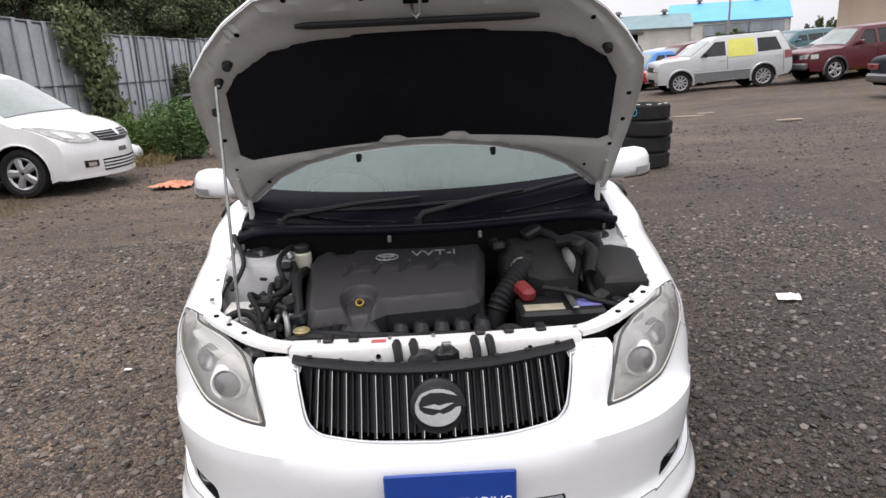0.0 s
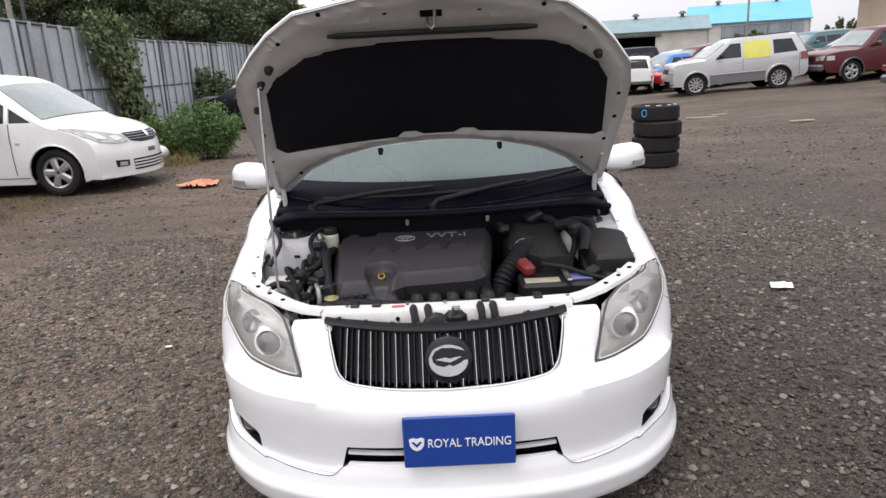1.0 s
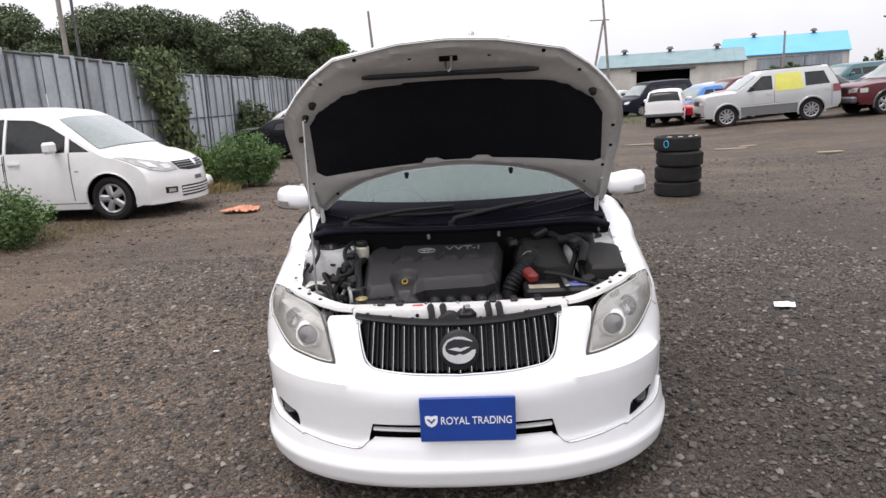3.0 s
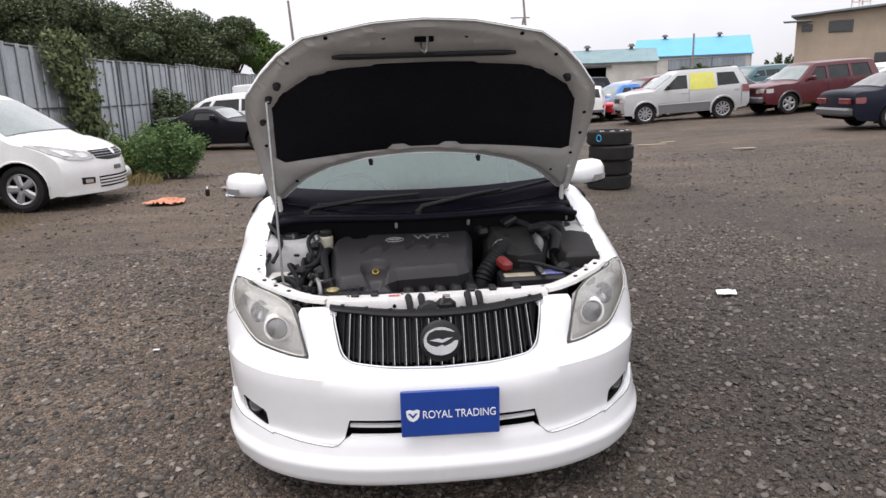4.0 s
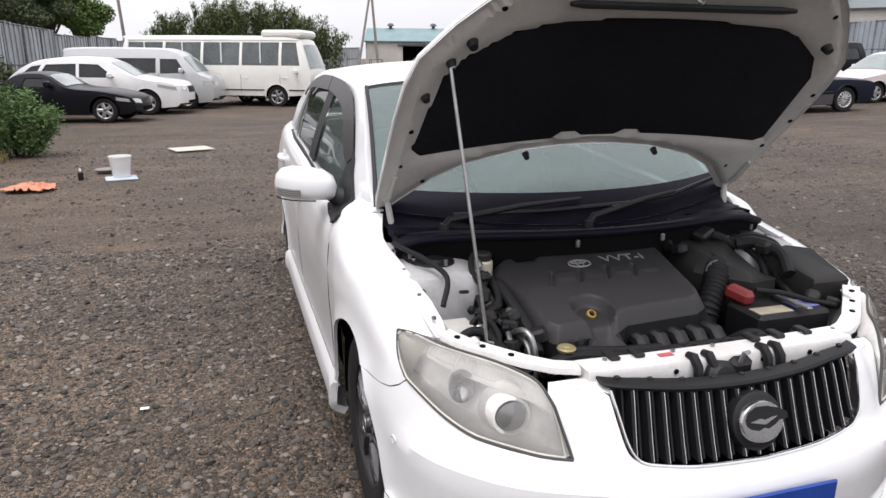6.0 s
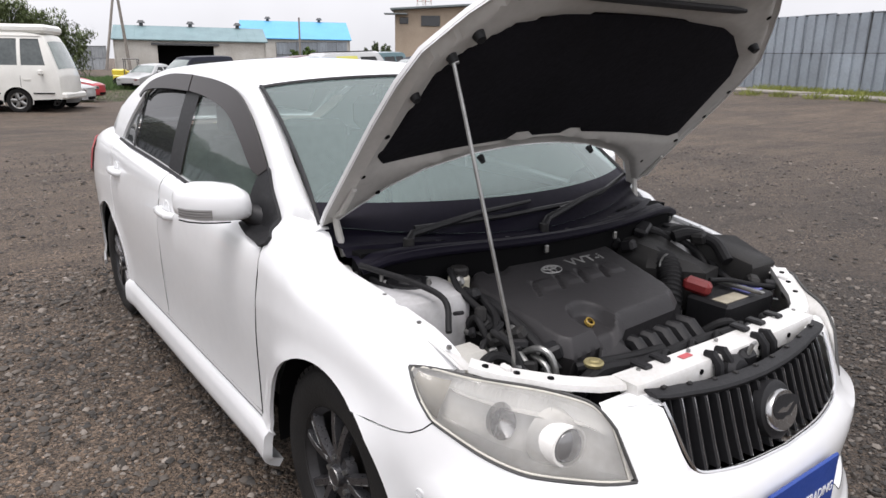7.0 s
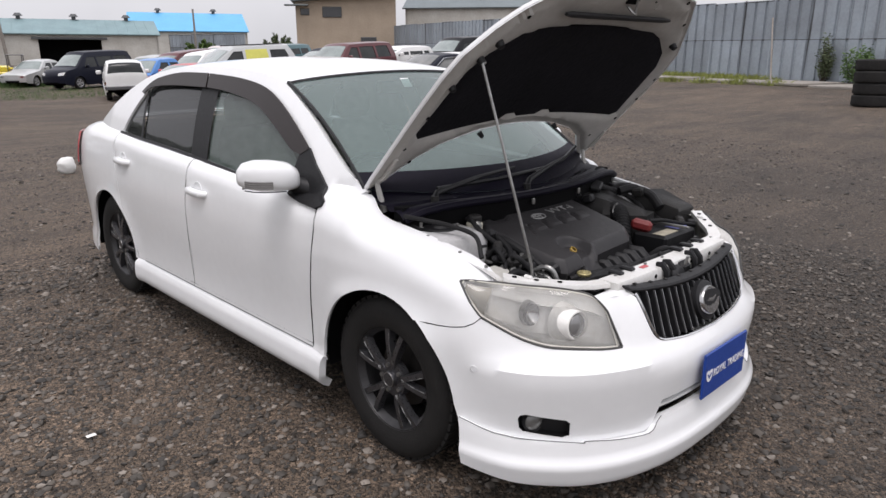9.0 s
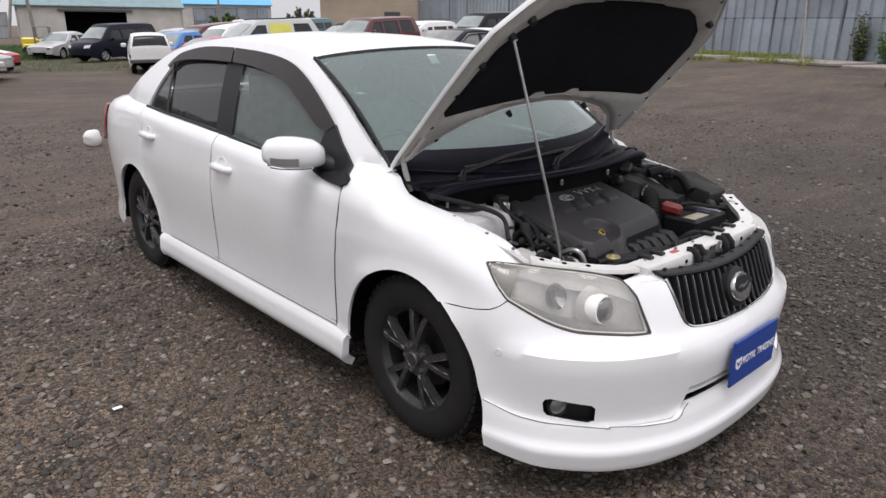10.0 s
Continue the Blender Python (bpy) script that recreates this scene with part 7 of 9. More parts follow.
def vehicle(name, at, to, L, W, top, glassline, belt, wheels, wr, paintm, label, wins, category="car", lower=None, rimm=None, group="parked cars",
            glassm=None, tumble=0.14, mirror=True, seg_glass=(), taper=0.10, dz=0.0, sill=0.2, bow=0.12, lamp=None, spokes=5, flare=None, mirror_paint=None, mirror_y=None):
    """A parked vehicle. Its own y runs from the nose (0) to the tail (L). top: the outline of its side from nose to tail, (y, z);
    seg_glass: which stretches of that outline are glass; wins: side windows as polygons; wheels: the axles' y; bow: how far the nose is bowed."""
    at, to = Vector((*at, 0)), Vector((*to, 0))
    d = (to - at).normalized()
    # the vehicle stands on the slope of the yard
    end, across = at + d * L, Vector((d.y, -d.x, 0))
    mid = at + d * (L / 2)
    ya = (d * L + Vector((0, 0, gz(end.x, end.y) - gz(at.x, at.y)))).normalized()
    p, q = mid + across * W / 2, mid - across * W / 2
    xa = (across * W + Vector((0, 0, gz(p.x, p.y) - gz(q.x, q.y)))).normalized()
    za = xa.cross(ya).normalized()
    xa = ya.cross(za)
    m = Matrix(((xa.x, ya.x, za.x, at.x), (xa.y, ya.y, za.y, at.y), (xa.z, ya.z, za.z, gz(at.x, at.y) + dz), (0, 0, 0, 1)))
    v = thing(name, m, label, category, group)
    hw = W / 2

    def sidefn(y, z):
        e = min(y, L - y)
        plan = hw * (1 - taper * max(0, 1 - e / 0.9) ** 2.2)
        low = 0.03 * max(0, (0.35 - z) / 0.2) ** 2 - 0.016 * math.sin(max(0, min(1, (z - 0.3) / max(belt - 0.3, 0.1))) * math.pi) - 0.006 * math.exp(-((z - belt * 0.82) / 0.03) ** 2)
        t = max(0.0, (z - belt) / 0.5)
        return Vector((plan - low - tumble * t - 0.03 * t * t, y, z))
    N = 4
    fine = spline(top, N)

    def top_at(f, s):
        f = min(max(f * N, 0), len(fine) - 1.001)
        i = int(f)
        y, z = (fine[i][0] + (fine[i + 1][0] - fine[i][0]) * (f - i), fine[i][1] + (fine[i + 1][1] - fine[i][1]) * (f - i))
        c = 1 - s * s
        b = 0.05 + (bow - 0.05) * max(0, 1 - y / 1.3) if y < L * 0.5 else -0.08
        crown = 0.06 * (1 - abs(s) ** 3) ** 0.8 * min(max((z - 0.35) / 0.3, 0), 1)
        return Vector((s * sidefn(y, z).x, y - b * c, z + crown))

    def face(s, z):
        """The nose at height z, s across from -1 to 1."""
        lo, hi = 0.0, float(max(i for i in range(len(top)) if top[i][0] < L * 0.3))
        for _ in range(24):
            mid_ = (lo + hi) / 2
            lo, hi = (mid_, hi) if top_at(mid_, s).z < z else (lo, mid_)
        return top_at(lo, s)
    bottom = [(0.12, sill + 0.03)]
    for wy in wheels:
        r = wr + 0.055
        a0 = math.asin(max(-1, min(1, (sill - wr) / r)))
        for k in range(13):
            a = math.pi - a0 + (2 * a0 - math.pi) * k / 12
            bottom.append((wy + r * math.cos(a), wr + r * math.sin(a)))
    bottom.append((L - 0.12, sill + 0.06))

    def pair(nm, poly, mt, du, dv, thick, out=0.0, parent=None):
        obs = []
        big = panel(sidefn, poly, du, dv, thick, out)
        obs.append(part(nm, big, mt, parent or v))
        o = Geo()
        o.v, o.f = [(-x, y, z) for x, y, z in big.v], [f[::-1] for f in big.f]
        obs.append(part(nm, o, mt, parent or v))
        return obs
    pair("body_side", holed(bottom + fine[::-1], *wins), paintm, 0.16, 0.12, 0.03)
    for w in wins:
        pair("side_window", w, glassm or CARGLASS, 0.3, 0.2, 0.0, -0.02)
        x0, x1 = min(p[0] for p in w), max(p[0] for p in w)
        if x1 - x0 > 0.6:
            pair("door_seam", [(x1 + 0.04, sill + 0.1), (x1 + 0.052, sill + 0.1), (x1 + 0.052, belt), (x1 + 0.04, belt)], DARK, 0.2, 0.2, 0.0, 0.002)
            pair("door_handle", [(x1 - 0.22, belt - 0.13), (x1 - 0.03, belt - 0.125), (x1 - 0.03, belt - 0.095), (x1 - 0.22, belt - 0.10)], paintm, 0.1, 0.1, 0.02, 0.022)
    SX = [-1, -0.985, -0.95, -0.87, -0.7, -0.45, -0.2, 0, 0.2, 0.45, 0.7, 0.87, 0.95, 0.985, 1]
    i = 0
    while i < len(top) - 1:
        j = i
        if i in seg_glass:
            fr = part("screen_frame", Geo().grid(lambda s, f: top_at(f, s), SX, [i + k / N for k in range(N + 1)]), paintm, v)
            part("windscreen", Geo().grid(lambda s, f: top_at(f, s) + Vector((0, -0.008 if i < len(top) / 2 else 0.008, 0.010)), [s * 0.9 for s in SX], [i + 0.07 + 0.86 * k / 8 for k in range(9)]), CARGLASS2 if top[i][0] < L / 2 else (glassm or CARGLASS), v)
        else:
            while j + 1 < len(top) - 1 and j + 1 not in seg_glass:
                j += 1
            part("body_top", Geo().grid(lambda s, f: top_at(f, s), SX, [i + k / N for k in range((j - i + 1) * N + 1)]), paintm, v)
        i = j + 1
    part("underside", Geo().box((0, L / 2, sill + 0.1), (W * 0.80, L * 0.88, 0.12)), DARK, v)
    for wy in wheels:
        for sx in (-1, 1):
            mm = Matrix.Translation((sx * (hw - 0.12), wy, wr)) @ Matrix.Rotation(radians(90 * sx), 4, "Y")
            wl_ = part("wheel", Geo().lathe([(wr * 0.62, -0.08), (wr * 0.8, -0.1), (wr * 0.96, -0.09), (wr, -0.05), (wr, 0.05), (wr * 0.96, 0.09), (wr * 0.8, 0.1), (wr * 0.62, 0.075)], mm, 26), RUBBER, v)
            part("rim", Geo().lathe([(0.0, 0.05), (wr * 0.16, 0.06), (wr * 0.2, 0.03), (wr * 0.58, 0.045), (wr * 0.63, 0.08), (wr * 0.63, -0.05)], mm, 20), DARK, wl_)
            sp = Geo()
            for k in range(spokes):
                t = 2 * math.pi * k / spokes + 0.3
                dd = Vector((math.cos(t), math.sin(t), 0))
                ss = Vector((-math.sin(t), math.cos(t), 0))
                sp.ring([[mm @ (dd * r + ss * w2 + Vector((0, 0, h - 0.02))), mm @ (dd * r + ss * w2 * 0.5 + Vector((0, 0, h))), mm @ (dd * r - ss * w2 * 0.5 + Vector((0, 0, h))), mm @ (dd * r - ss * w2 + Vector((0, 0, h - 0.02)))]
                         for r, w2, h in ((0.02, wr * 0.85 / spokes, 0.085), (wr * 0.3, wr * 0.75 / spokes, 0.092), (wr * 0.61, wr * 0.95 / spokes, 0.085))])
            sp.lathe([(wr * 0.56, 0.07), (wr * 0.64, 0.088), (wr * 0.66, 0.08), (wr * 0.64, 0.05)], mm, 24)
            part("spokes", sp, rimm or SILVER, wl_)
            lip_ = [sidefn(wy + (wr + 0.055) * math.cos(radians(a)), wr + (wr + 0.055) * math.sin(radians(a))) for a in range(-15, 196, 14)]
            part("arch_lip", Geo().tube([(sx * (p.x + 0.002), p.y, p.z) for p in lip_], 0.035 if flare else 0.012, 6), flare or paintm, v)
            rings = [[(sx * x, wy + (wr + 0.07) * math.cos(radians(a)), wr + (wr + 0.07) * math.sin(radians(a))) for a in range(0, 181, 15)] for x in (hw - 0.05, hw - 0.4)]
            part("wheel_well", Geo().ring(rings, False, False).add([(sx * (hw - 0.3), wy - wr, 0.15), (sx * (hw - 0.3), wy + wr, 0.15), (sx * (hw - 0.3), wy + wr, wr * 2.1), (sx * (hw - 0.3), wy - wr, wr * 2.1)], [(0, 1, 2, 3)]), DARK, v)
    if mirror:
        my = mirror_y or next((w[0][0] for w in wins), L * 0.3)
        for sx in (-1, 1):
            e = sidefn(my + 0.12, belt + 0.06)
            mir_ = part("door_mirror", Geo().box((sx * (e.x + 0.15), my + 0.10, belt + 0.10), (0.22, 0.11, 0.16), 0.035), mirror_paint or paintm, v)
            part("mirror_foot", Geo().box((sx * (e.x + 0.02), my + 0.10, belt + 0.05), (0.10, 0.06, 0.05), 0.012), BLACKP, mir_)
    if lower:
        pair("lower_cladding", [(wheels[0] + wr + 0.07, sill + 0.01), (wheels[-1] - wr - 0.07, sill + 0.01), (wheels[-1] - wr - 0.07, lower[0]), (wheels[0] + wr + 0.07, lower[0])], lower[1], 0.4, 0.2, 0.01, 0.006)

    def on_face(nm, poly, mt, out=0.01, both_sides=True, parent=None):
        """A plate on the nose, its outline in (s, z)."""
        obs = []
        for sx in ((1, -1) if both_sides else (1,)):
            obs.append(part(nm, panel(face, [(sx * s, z) for s, z in poly], 0.1, 0.05, 0.012, out), mt, parent or v))
        return obs
    if lamp:
        a, b = lamp
        for ob in on_face("headlamp", [(0.58, a), (0.95, a + 0.02), (0.99, b), (0.80, b), (0.58, b - 0.03)], LAMPC, 0.010):
            part("lamp_bowl", panel(face, [((1 if ob.data.vertices[0].co.x > 0 else -1) * s_, z_) for s_, z_ in ((0.66, a + 0.02), (0.84, a + 0.03), (0.84, b - 0.03), (0.66, b - 0.04))], 0.1, 0.05, 0.0, 0.016), CHROME, ob)
        on_face("lower_intake", [(-0.5, sill + 0.10), (0.5, sill + 0.10), (0.55, sill + 0.20), (-0.55, sill + 0.20)], DARK, 0.006, False)
    sidefn.front = on_face
    return v, sidefn


def lamp_pair(v, fn, poly, m, name, out=0.008):
    for sx in (1, -1):
        gl = panel(fn, poly, 0.1, 0.1, 0.012, out)
        if sx < 0:
            gl.v, gl.f = [(-x, y, z) for x, y, z in gl.v], [f[::-1] for f in gl.f]
        part(name, gl, m, v)


def bar(v, name, c, s, m, r=0.01):
    return part(name, Geo().box(c, s, r), m, v)


# the white minivan by the fence
van, fn = vehicle("minivan", (-4.36, 7.09), (-8.54, 7.53), 4.05, 1.72,
                  [(0.02, 0.19), (0.0, 0.42), (0.02, 0.56), (0.08, 0.68), (0.22, 0.78), (0.42, 0.865), (0.68, 0.95), (1.38, 1.44), (1.75, 1.54), (2.3, 1.58), (3.0, 1.58), (3.6, 1.53), (3.8, 1.46), (4.0, 0.95), (4.05, 0.5), (4.0, 0.25)],
                  None, 0.96, (0.56, 3.34), 0.312, P_WHITE, "white minivan with alloy wheels parked on the grassy edge",
                  [[(0.78, 0.975), (1.10, 0.98), (1.10, 1.17)], [(1.16, 0.98), (2.1, 0.99), (2.1, 1.47), (1.68, 1.44), (1.42, 1.35), (1.16, 1.20)], [(2.14, 0.99), (3.0, 1.01), (2.98, 1.48), (2.14, 1.475)], [(3.05, 1.02), (3.72, 1.05), (3.6, 1.43), (3.03, 1.47)]],
                  seg_glass=(6, 12), taper=0.10, sill=0.17, bow=0.34, mirror_y=1.18)
front = fn.front
grille = front("grille", [(-0.47, 0.762), (-0.43, 0.655), (-0.2, 0.622), (0.2, 0.622), (0.43, 0.655), (0.47, 0.762)], BLACKP, 0.006, False)[0]
for k in range(3):
    front("grille_bar", [(-0.44, 0.668 + 0.032 * k), (0.44, 0.668 + 0.032 * k), (0.44, 0.674 + 0.032 * k), (-0.44, 0.674 + 0.032 * k)], SILVER, 0.016, False, grille)
front("badge", [(-0.05, 0.70), (0.0, 0.67), (0.05, 0.70), (0.05, 0.76), (-0.05, 0.76)], CHROME, 0.026, False, grille)
VANLAMP = mat("clear_van_lamp", (0.20, 0.20, 0.19), 0.12, 0.5, coat=0.6, spots=0.5, scale=9, color2=(0.55, 0.55, 0.52))
for lamp in front("headlamp", [(0.47, 0.655), (0.68, 0.64), (0.88, 0.675), (0.975, 0.76), (0.99, 0.875), (0.93, 0.875), (0.78, 0.825), (0.62, 0.772), (0.47, 0.738)], VANLAMP, 0.012):
    lamp["label"] = "clear faceted headlamp"
front("lamp_reflector", [(0.56, 0.68), (0.68, 0.675), (0.71, 0.74), (0.58, 0.735)], CHROME, 0.016)
front("lamp_reflector", [(0.76, 0.695), (0.87, 0.72), (0.90, 0.80), (0.79, 0.775)], CHROME, 0.016)
for seam in ([(1.10, 0.30), (1.112, 0.30), (1.112, 0.97), (1.10, 0.97)], [(2.115, 0.24), (2.127, 0.24), (2.127, 0.98), (2.115, 0.98)], [(0.92, 0.255), (2.95, 0.255), (2.95, 0.265), (0.92, 0.265)], [(2.13, 0.845), (3.55, 0.865), (3.55, 0.873), (2.13, 0.853)]):
    lamp_pair(van, fn, seam, SEAMLINE, "door_seam", 0.003)
lamp_pair(van, fn, [(0.98, 0.70), (1.04, 0.70), (1.04, 0.725), (0.98, 0.725)], LAMPC, "side_marker", 0.006)
front("fog_lamp", [(0.56, 0.33), (0.76, 0.33), (0.77, 0.42), (0.56, 0.41)], BLACKP, 0.006)
front("fog_lens", [(0.60, 0.345), (0.72, 0.345), (0.72, 0.395), (0.60, 0.39)], LAMPC, 0.014)
gr = front("lower_grille", [(-0.46, 0.26), (0.46, 0.26), (0.48, 0.41), (-0.48, 0.41)], DARK, 0.004, False)[0]
for k in range(3):
    front("grille_bar", [(-0.47, 0.285 + 0.042 * k), (0.47, 0.285 + 0.042 * k), (0.47, 0.305 + 0.042 * k), (-0.47, 0.305 + 0.042 * k)], P_WHITE, 0.014, False, gr)
front("plate_marks", [(-0.11, 0.48), (0.11, 0.48), (0.10, 0.535), (-0.10, 0.535)], P_GREYLOW, 0.008, False)
front("front_skirt", [(-0.995, 0.17), (0.995, 0.17), (0.995, 0.225), (-0.995, 0.225)], P_WHITE, 0.03, False)

# the black roadster, white crossover, silver van and bus along the north side
roadster, fn = vehicle("roadster", (-3.12, 17.95), (-7.09, 18.75), 4.05, 1.72, [(0.0, 0.3), (0.02, 0.5), (0.15, 0.64), (0.8, 0.78), (1.55, 0.86), (2.05, 1.15), (2.35, 1.20), (2.75, 1.16), (3.15, 0.95), (3.8, 0.90), (4.02, 0.75), (4.05, 0.4)],
                       None, 0.86, (0.72, 3.16), 0.31, P_BLACK, "black two-seat roadster with its soft top closed", [[(1.85, 0.88), (2.62, 0.90), (2.55, 1.10), (2.12, 1.10)]], seg_glass=(4,), tumble=0.22, taper=0.2, lamp=(0.48, 0.60))
lamp_pair(roadster, fn, [(0.1, 0.52), (0.42, 0.56), (0.42, 0.64), (0.14, 0.6)], LAMPC, "headlamp")
suv, fn = vehicle("crossover", (-2.17, 20.75), (-6.82, 21.55), 4.73, 1.84, [(0.0, 0.33), (0.0, 0.58), (0.06, 0.78), (0.28, 0.91), (1.15, 1.05), (1.95, 1.47), (2.4, 1.57), (3.2, 1.56), (4.0, 1.43), (4.55, 1.08), (4.72, 0.8), (4.7, 0.4)],
                  None, 1.02, (0.93, 3.64), 0.355, P_WHITE, "white crossover parked beside the black roadster", [[(1.75, 1.05), (2.72, 1.06), (2.72, 1.44), (2.2, 1.42)], [(2.8, 1.06), (3.8, 1.1), (3.6, 1.41), (2.8, 1.44)], [(3.88, 1.12), (4.25, 1.15), (3.98, 1.36), (3.72, 1.40)]],
                  seg_glass=(4, 8), rimm=SILVER, lamp=(0.68, 0.83), bow=0.2)
lamp_pair(suv, fn, [(0.08, 0.7), (0.6, 0.8), (0.6, 0.88), (0.1, 0.8)], LAMPC, "headlamp")
fn.front("grille", [(-0.45, 0.63), (0.45, 0.63), (0.48, 0.81), (-0.48, 0.81)], BLACKP, 0.008, False)
sv, fn = vehicle("panel_van", (-1.22, 22.77), (-5.77, 23.92), 4.7, 1.69, [(0.0, 0.35), (0.0, 0.7), (0.12, 0.98), (0.45, 1.12), (0.95, 1.64), (1.25, 1.80), (1.8, 1.87), (4.4, 1.87), (4.65, 1.68), (4.7, 1.0), (4.68, 0.4)],
                 None, 1.12, (0.85, 3.42), 0.33, P_SILVER, "silver-white one-box van with side windows", [[(0.82, 1.14), (1.62, 1.12), (1.62, 1.58), (1.1, 1.58)], [(1.75, 1.14), (3.05, 1.14), (3.05, 1.60), (1.75, 1.60)], [(3.15, 1.14), (4.45, 1.14), (4.4, 1.58), (3.15, 1.60)]],
                 seg_glass=(3,), category="van", tumble=0.10, taper=0.12, rimm=STEEL, lamp=(0.72, 0.90))
lamp_pair(sv, fn, [(0.05, 0.72), (0.3, 0.76), (0.3, 0.9), (0.06, 0.88)], LAMPC, "headlamp")
BUSGLASS = mat("bus_window_glass", (0.06, 0.07, 0.072), 0.14, spots=0.5, scale=1.2, color2=(0.13, 0.145, 0.145), spec=0.3)
wins = [[(0.36, 1.40), (1.02, 1.40), (1.02, 2.17), (0.52, 2.17)]] + [[(1.12 + 1.43 * k, 1.40), (2.45 + 1.43 * k, 1.40), (2.45 + 1.43 * k, 2.17), (1.12 + 1.43 * k, 2.17)] for k in range(4)]
bus, fn = vehicle("minibus", (2.2, 23.36), (-4.09, 26.43), 7.0, 2.02, [(0.0, 0.4), (0.0, 0.9), (0.04, 1.2), (0.34, 2.1), (0.5, 2.26), (0.9, 2.33), (1.5, 2.35), (6.5, 2.35), (6.9, 2.22), (7.0, 1.2), (6.98, 0.45)],
                  None, 1.1, (1.2, 4.95), 0.36, P_CREAM, "white minibus with a row of grey windows and a roof unit", wins, category="bus", glassm=BUSGLASS, seg_glass=(2,), tumble=0.04, taper=0.05, rimm=STEEL, sill=0.38)
bar(bus, "roof_unit", (0, 1.05, 2.46), (1.5, 1.5, 0.26), P_CREAM, 0.08)
for sx in (-1, 1):
    p = fn(3.3, 0.62)
    for y0, y1 in ((0.15, 0.75), (1.65, 4.5), (5.4, 6.85)):
        part("side_stripe", Geo().box((sx * (p.x + 0.008), (y0 + y1) / 2, 0.58), (0.02, y1 - y0, 0.035), 0.005), DARK, bus)
    part("drip_rail", Geo().box((sx * (fn(3, 2.25).x + 0.01), 3.6, 2.25), (0.03, 6.3, 0.04), 0.005), P_CREAM, bus)
    for k in range(4):
        part("window_bar", Geo().box((sx * (fn(3, 1.78).x + 0.004), 1.785 + 1.43 * k, 1.785), (0.03, 0.045, 0.79), 0.005, Matrix.Rotation(sx * -0.07, 4, "Y")), P_CREAM, bus)
bar(bus, "front_bumper", (0, -0.05, 0.5), (1.9, 0.2, 0.2), P_CREAM, 0.05)
# the row at the east side
P_GREYMID = paint("grey_cladding_paint", (0.16, 0.165, 0.17))
YFILM = mat("yellow_window_film", (0.62, 0.60, 0.12), 0.35, spots=0.15, scale=6)
jeep, fn = vehicle("off_roader", (8.0, 22.0), (12.6, 21.5), 4.56, 1.84, [(0.24, 0.42), (0.21, 0.62), (0.25, 0.98), (0.42, 1.08), (1.15, 1.12), (1.27, 1.14), (2.0, 1.63), (2.4, 1.73), (4.0, 1.73), (4.24, 1.66), (4.50, 1.13), (4.56, 0.7), (4.54, 0.5)],
                   None, 1.12, (0.95, 3.64), 0.375, P_SILVER, "silver four-wheel-drive estate with one window covered in yellow film", [[(1.58, 1.14), (2.42, 1.14), (2.42, 1.60), (2.10, 1.60)], [(3.45, 1.16), (4.22, 1.18), (4.05, 1.60), (3.45, 1.61)]],
                   seg_glass=(5, 9), lower=(0.70, P_GREYMID), tumble=0.12, sill=0.34, lamp=(0.78, 0.92), flare=P_SILVER, bow=0.06, taper=0.06, spokes=10, mirror_paint=BLACKP, mirror_y=1.62)
for sx in (-1, 1):
    gl = panel(fn, [(2.49, 1.08), (3.38, 1.08), (3.33, 1.64), (2.53, 1.64)], 0.3, 0.2, 0.01, 0.012)
    if sx < 0:
        gl.v, gl.f = [(-x, y, z) for x, y, z in gl.v], [f[::-1] for f in gl.f]
    part("covered_window", gl, YFILM, jeep, "yellow film over the rear door window")
lamp_pair(jeep, fn, [(4.3, 0.9), (4.56, 0.9), (4.52, 1.14), (4.3, 1.14)], LAMPR, "tail_lamp")
lamp_pair(jeep, fn, [(0.06, 0.82), (0.24, 0.82), (0.24, 0.94), (0.06, 0.93)], LAMPC, "headlamp")
for sx in (-0.55, 0.55):
    bar(jeep, "roof_rail", (sx, 3.1, 1.80), (0.04, 1.9, 0.035), BLACKP, 0.01)
fn.front("grille", [(-0.5, 0.78), (0.5, 0.78), (0.5, 0.94), (-0.5, 0.94)], BLACKP, 0.008, False)
for sx in (-1, 1):
    part("side_strip", Geo().box((sx * (fn(2.3, 0.66).x + 0.008), 2.3, 0.66), (0.02, 1.8, 0.05), 0.006), P_SILVER, jeep)
redsuv, fn = vehicle("red_off_roader", (12.75, 21.2), (17.3, 21.75), 4.6, 1.78, [(0.0, 0.5), (0.0, 0.8), (0.06, 0.96), (0.6, 1.04), (1.25, 1.08), (1.9, 1.58), (2.3, 1.66), (4.1, 1.66), (4.4, 1.55), (4.58, 1.0), (4.6, 0.5)],
                     None, 1.08, (0.93, 3.65), 0.37, P_RED, "dark red four-wheel-drive estate with silver wheels", [[(1.62, 1.1), (2.38, 1.1), (2.38, 1.54), (2.05, 1.55)], [(2.48, 1.1), (3.3, 1.1), (3.28, 1.56), (2.48, 1.56)], [(3.42, 1.12), (4.22, 1.12), (4.1, 1.56), (3.4, 1.56)]],
                     seg_glass=(4, 8), sill=0.36, lower=(0.55, P_RED), lamp=(0.78, 0.93), flare=P_GREYLOW)
lamp_pair(redsuv, fn, [(0.05, 0.78), (0.3, 0.78), (0.3, 0.92), (0.05, 0.92)], LAMPC, "headlamp")
bar(redsuv, "front_bumper", (0, -0.12, 0.56), (1.7, 0.2, 0.22), P_GREYLOW, 0.05)
fn.front("grille", [(-0.45, 0.78), (0.45, 0.78), (0.48, 0.94), (-0.48, 0.94)], BLACKP, 0.008, False)
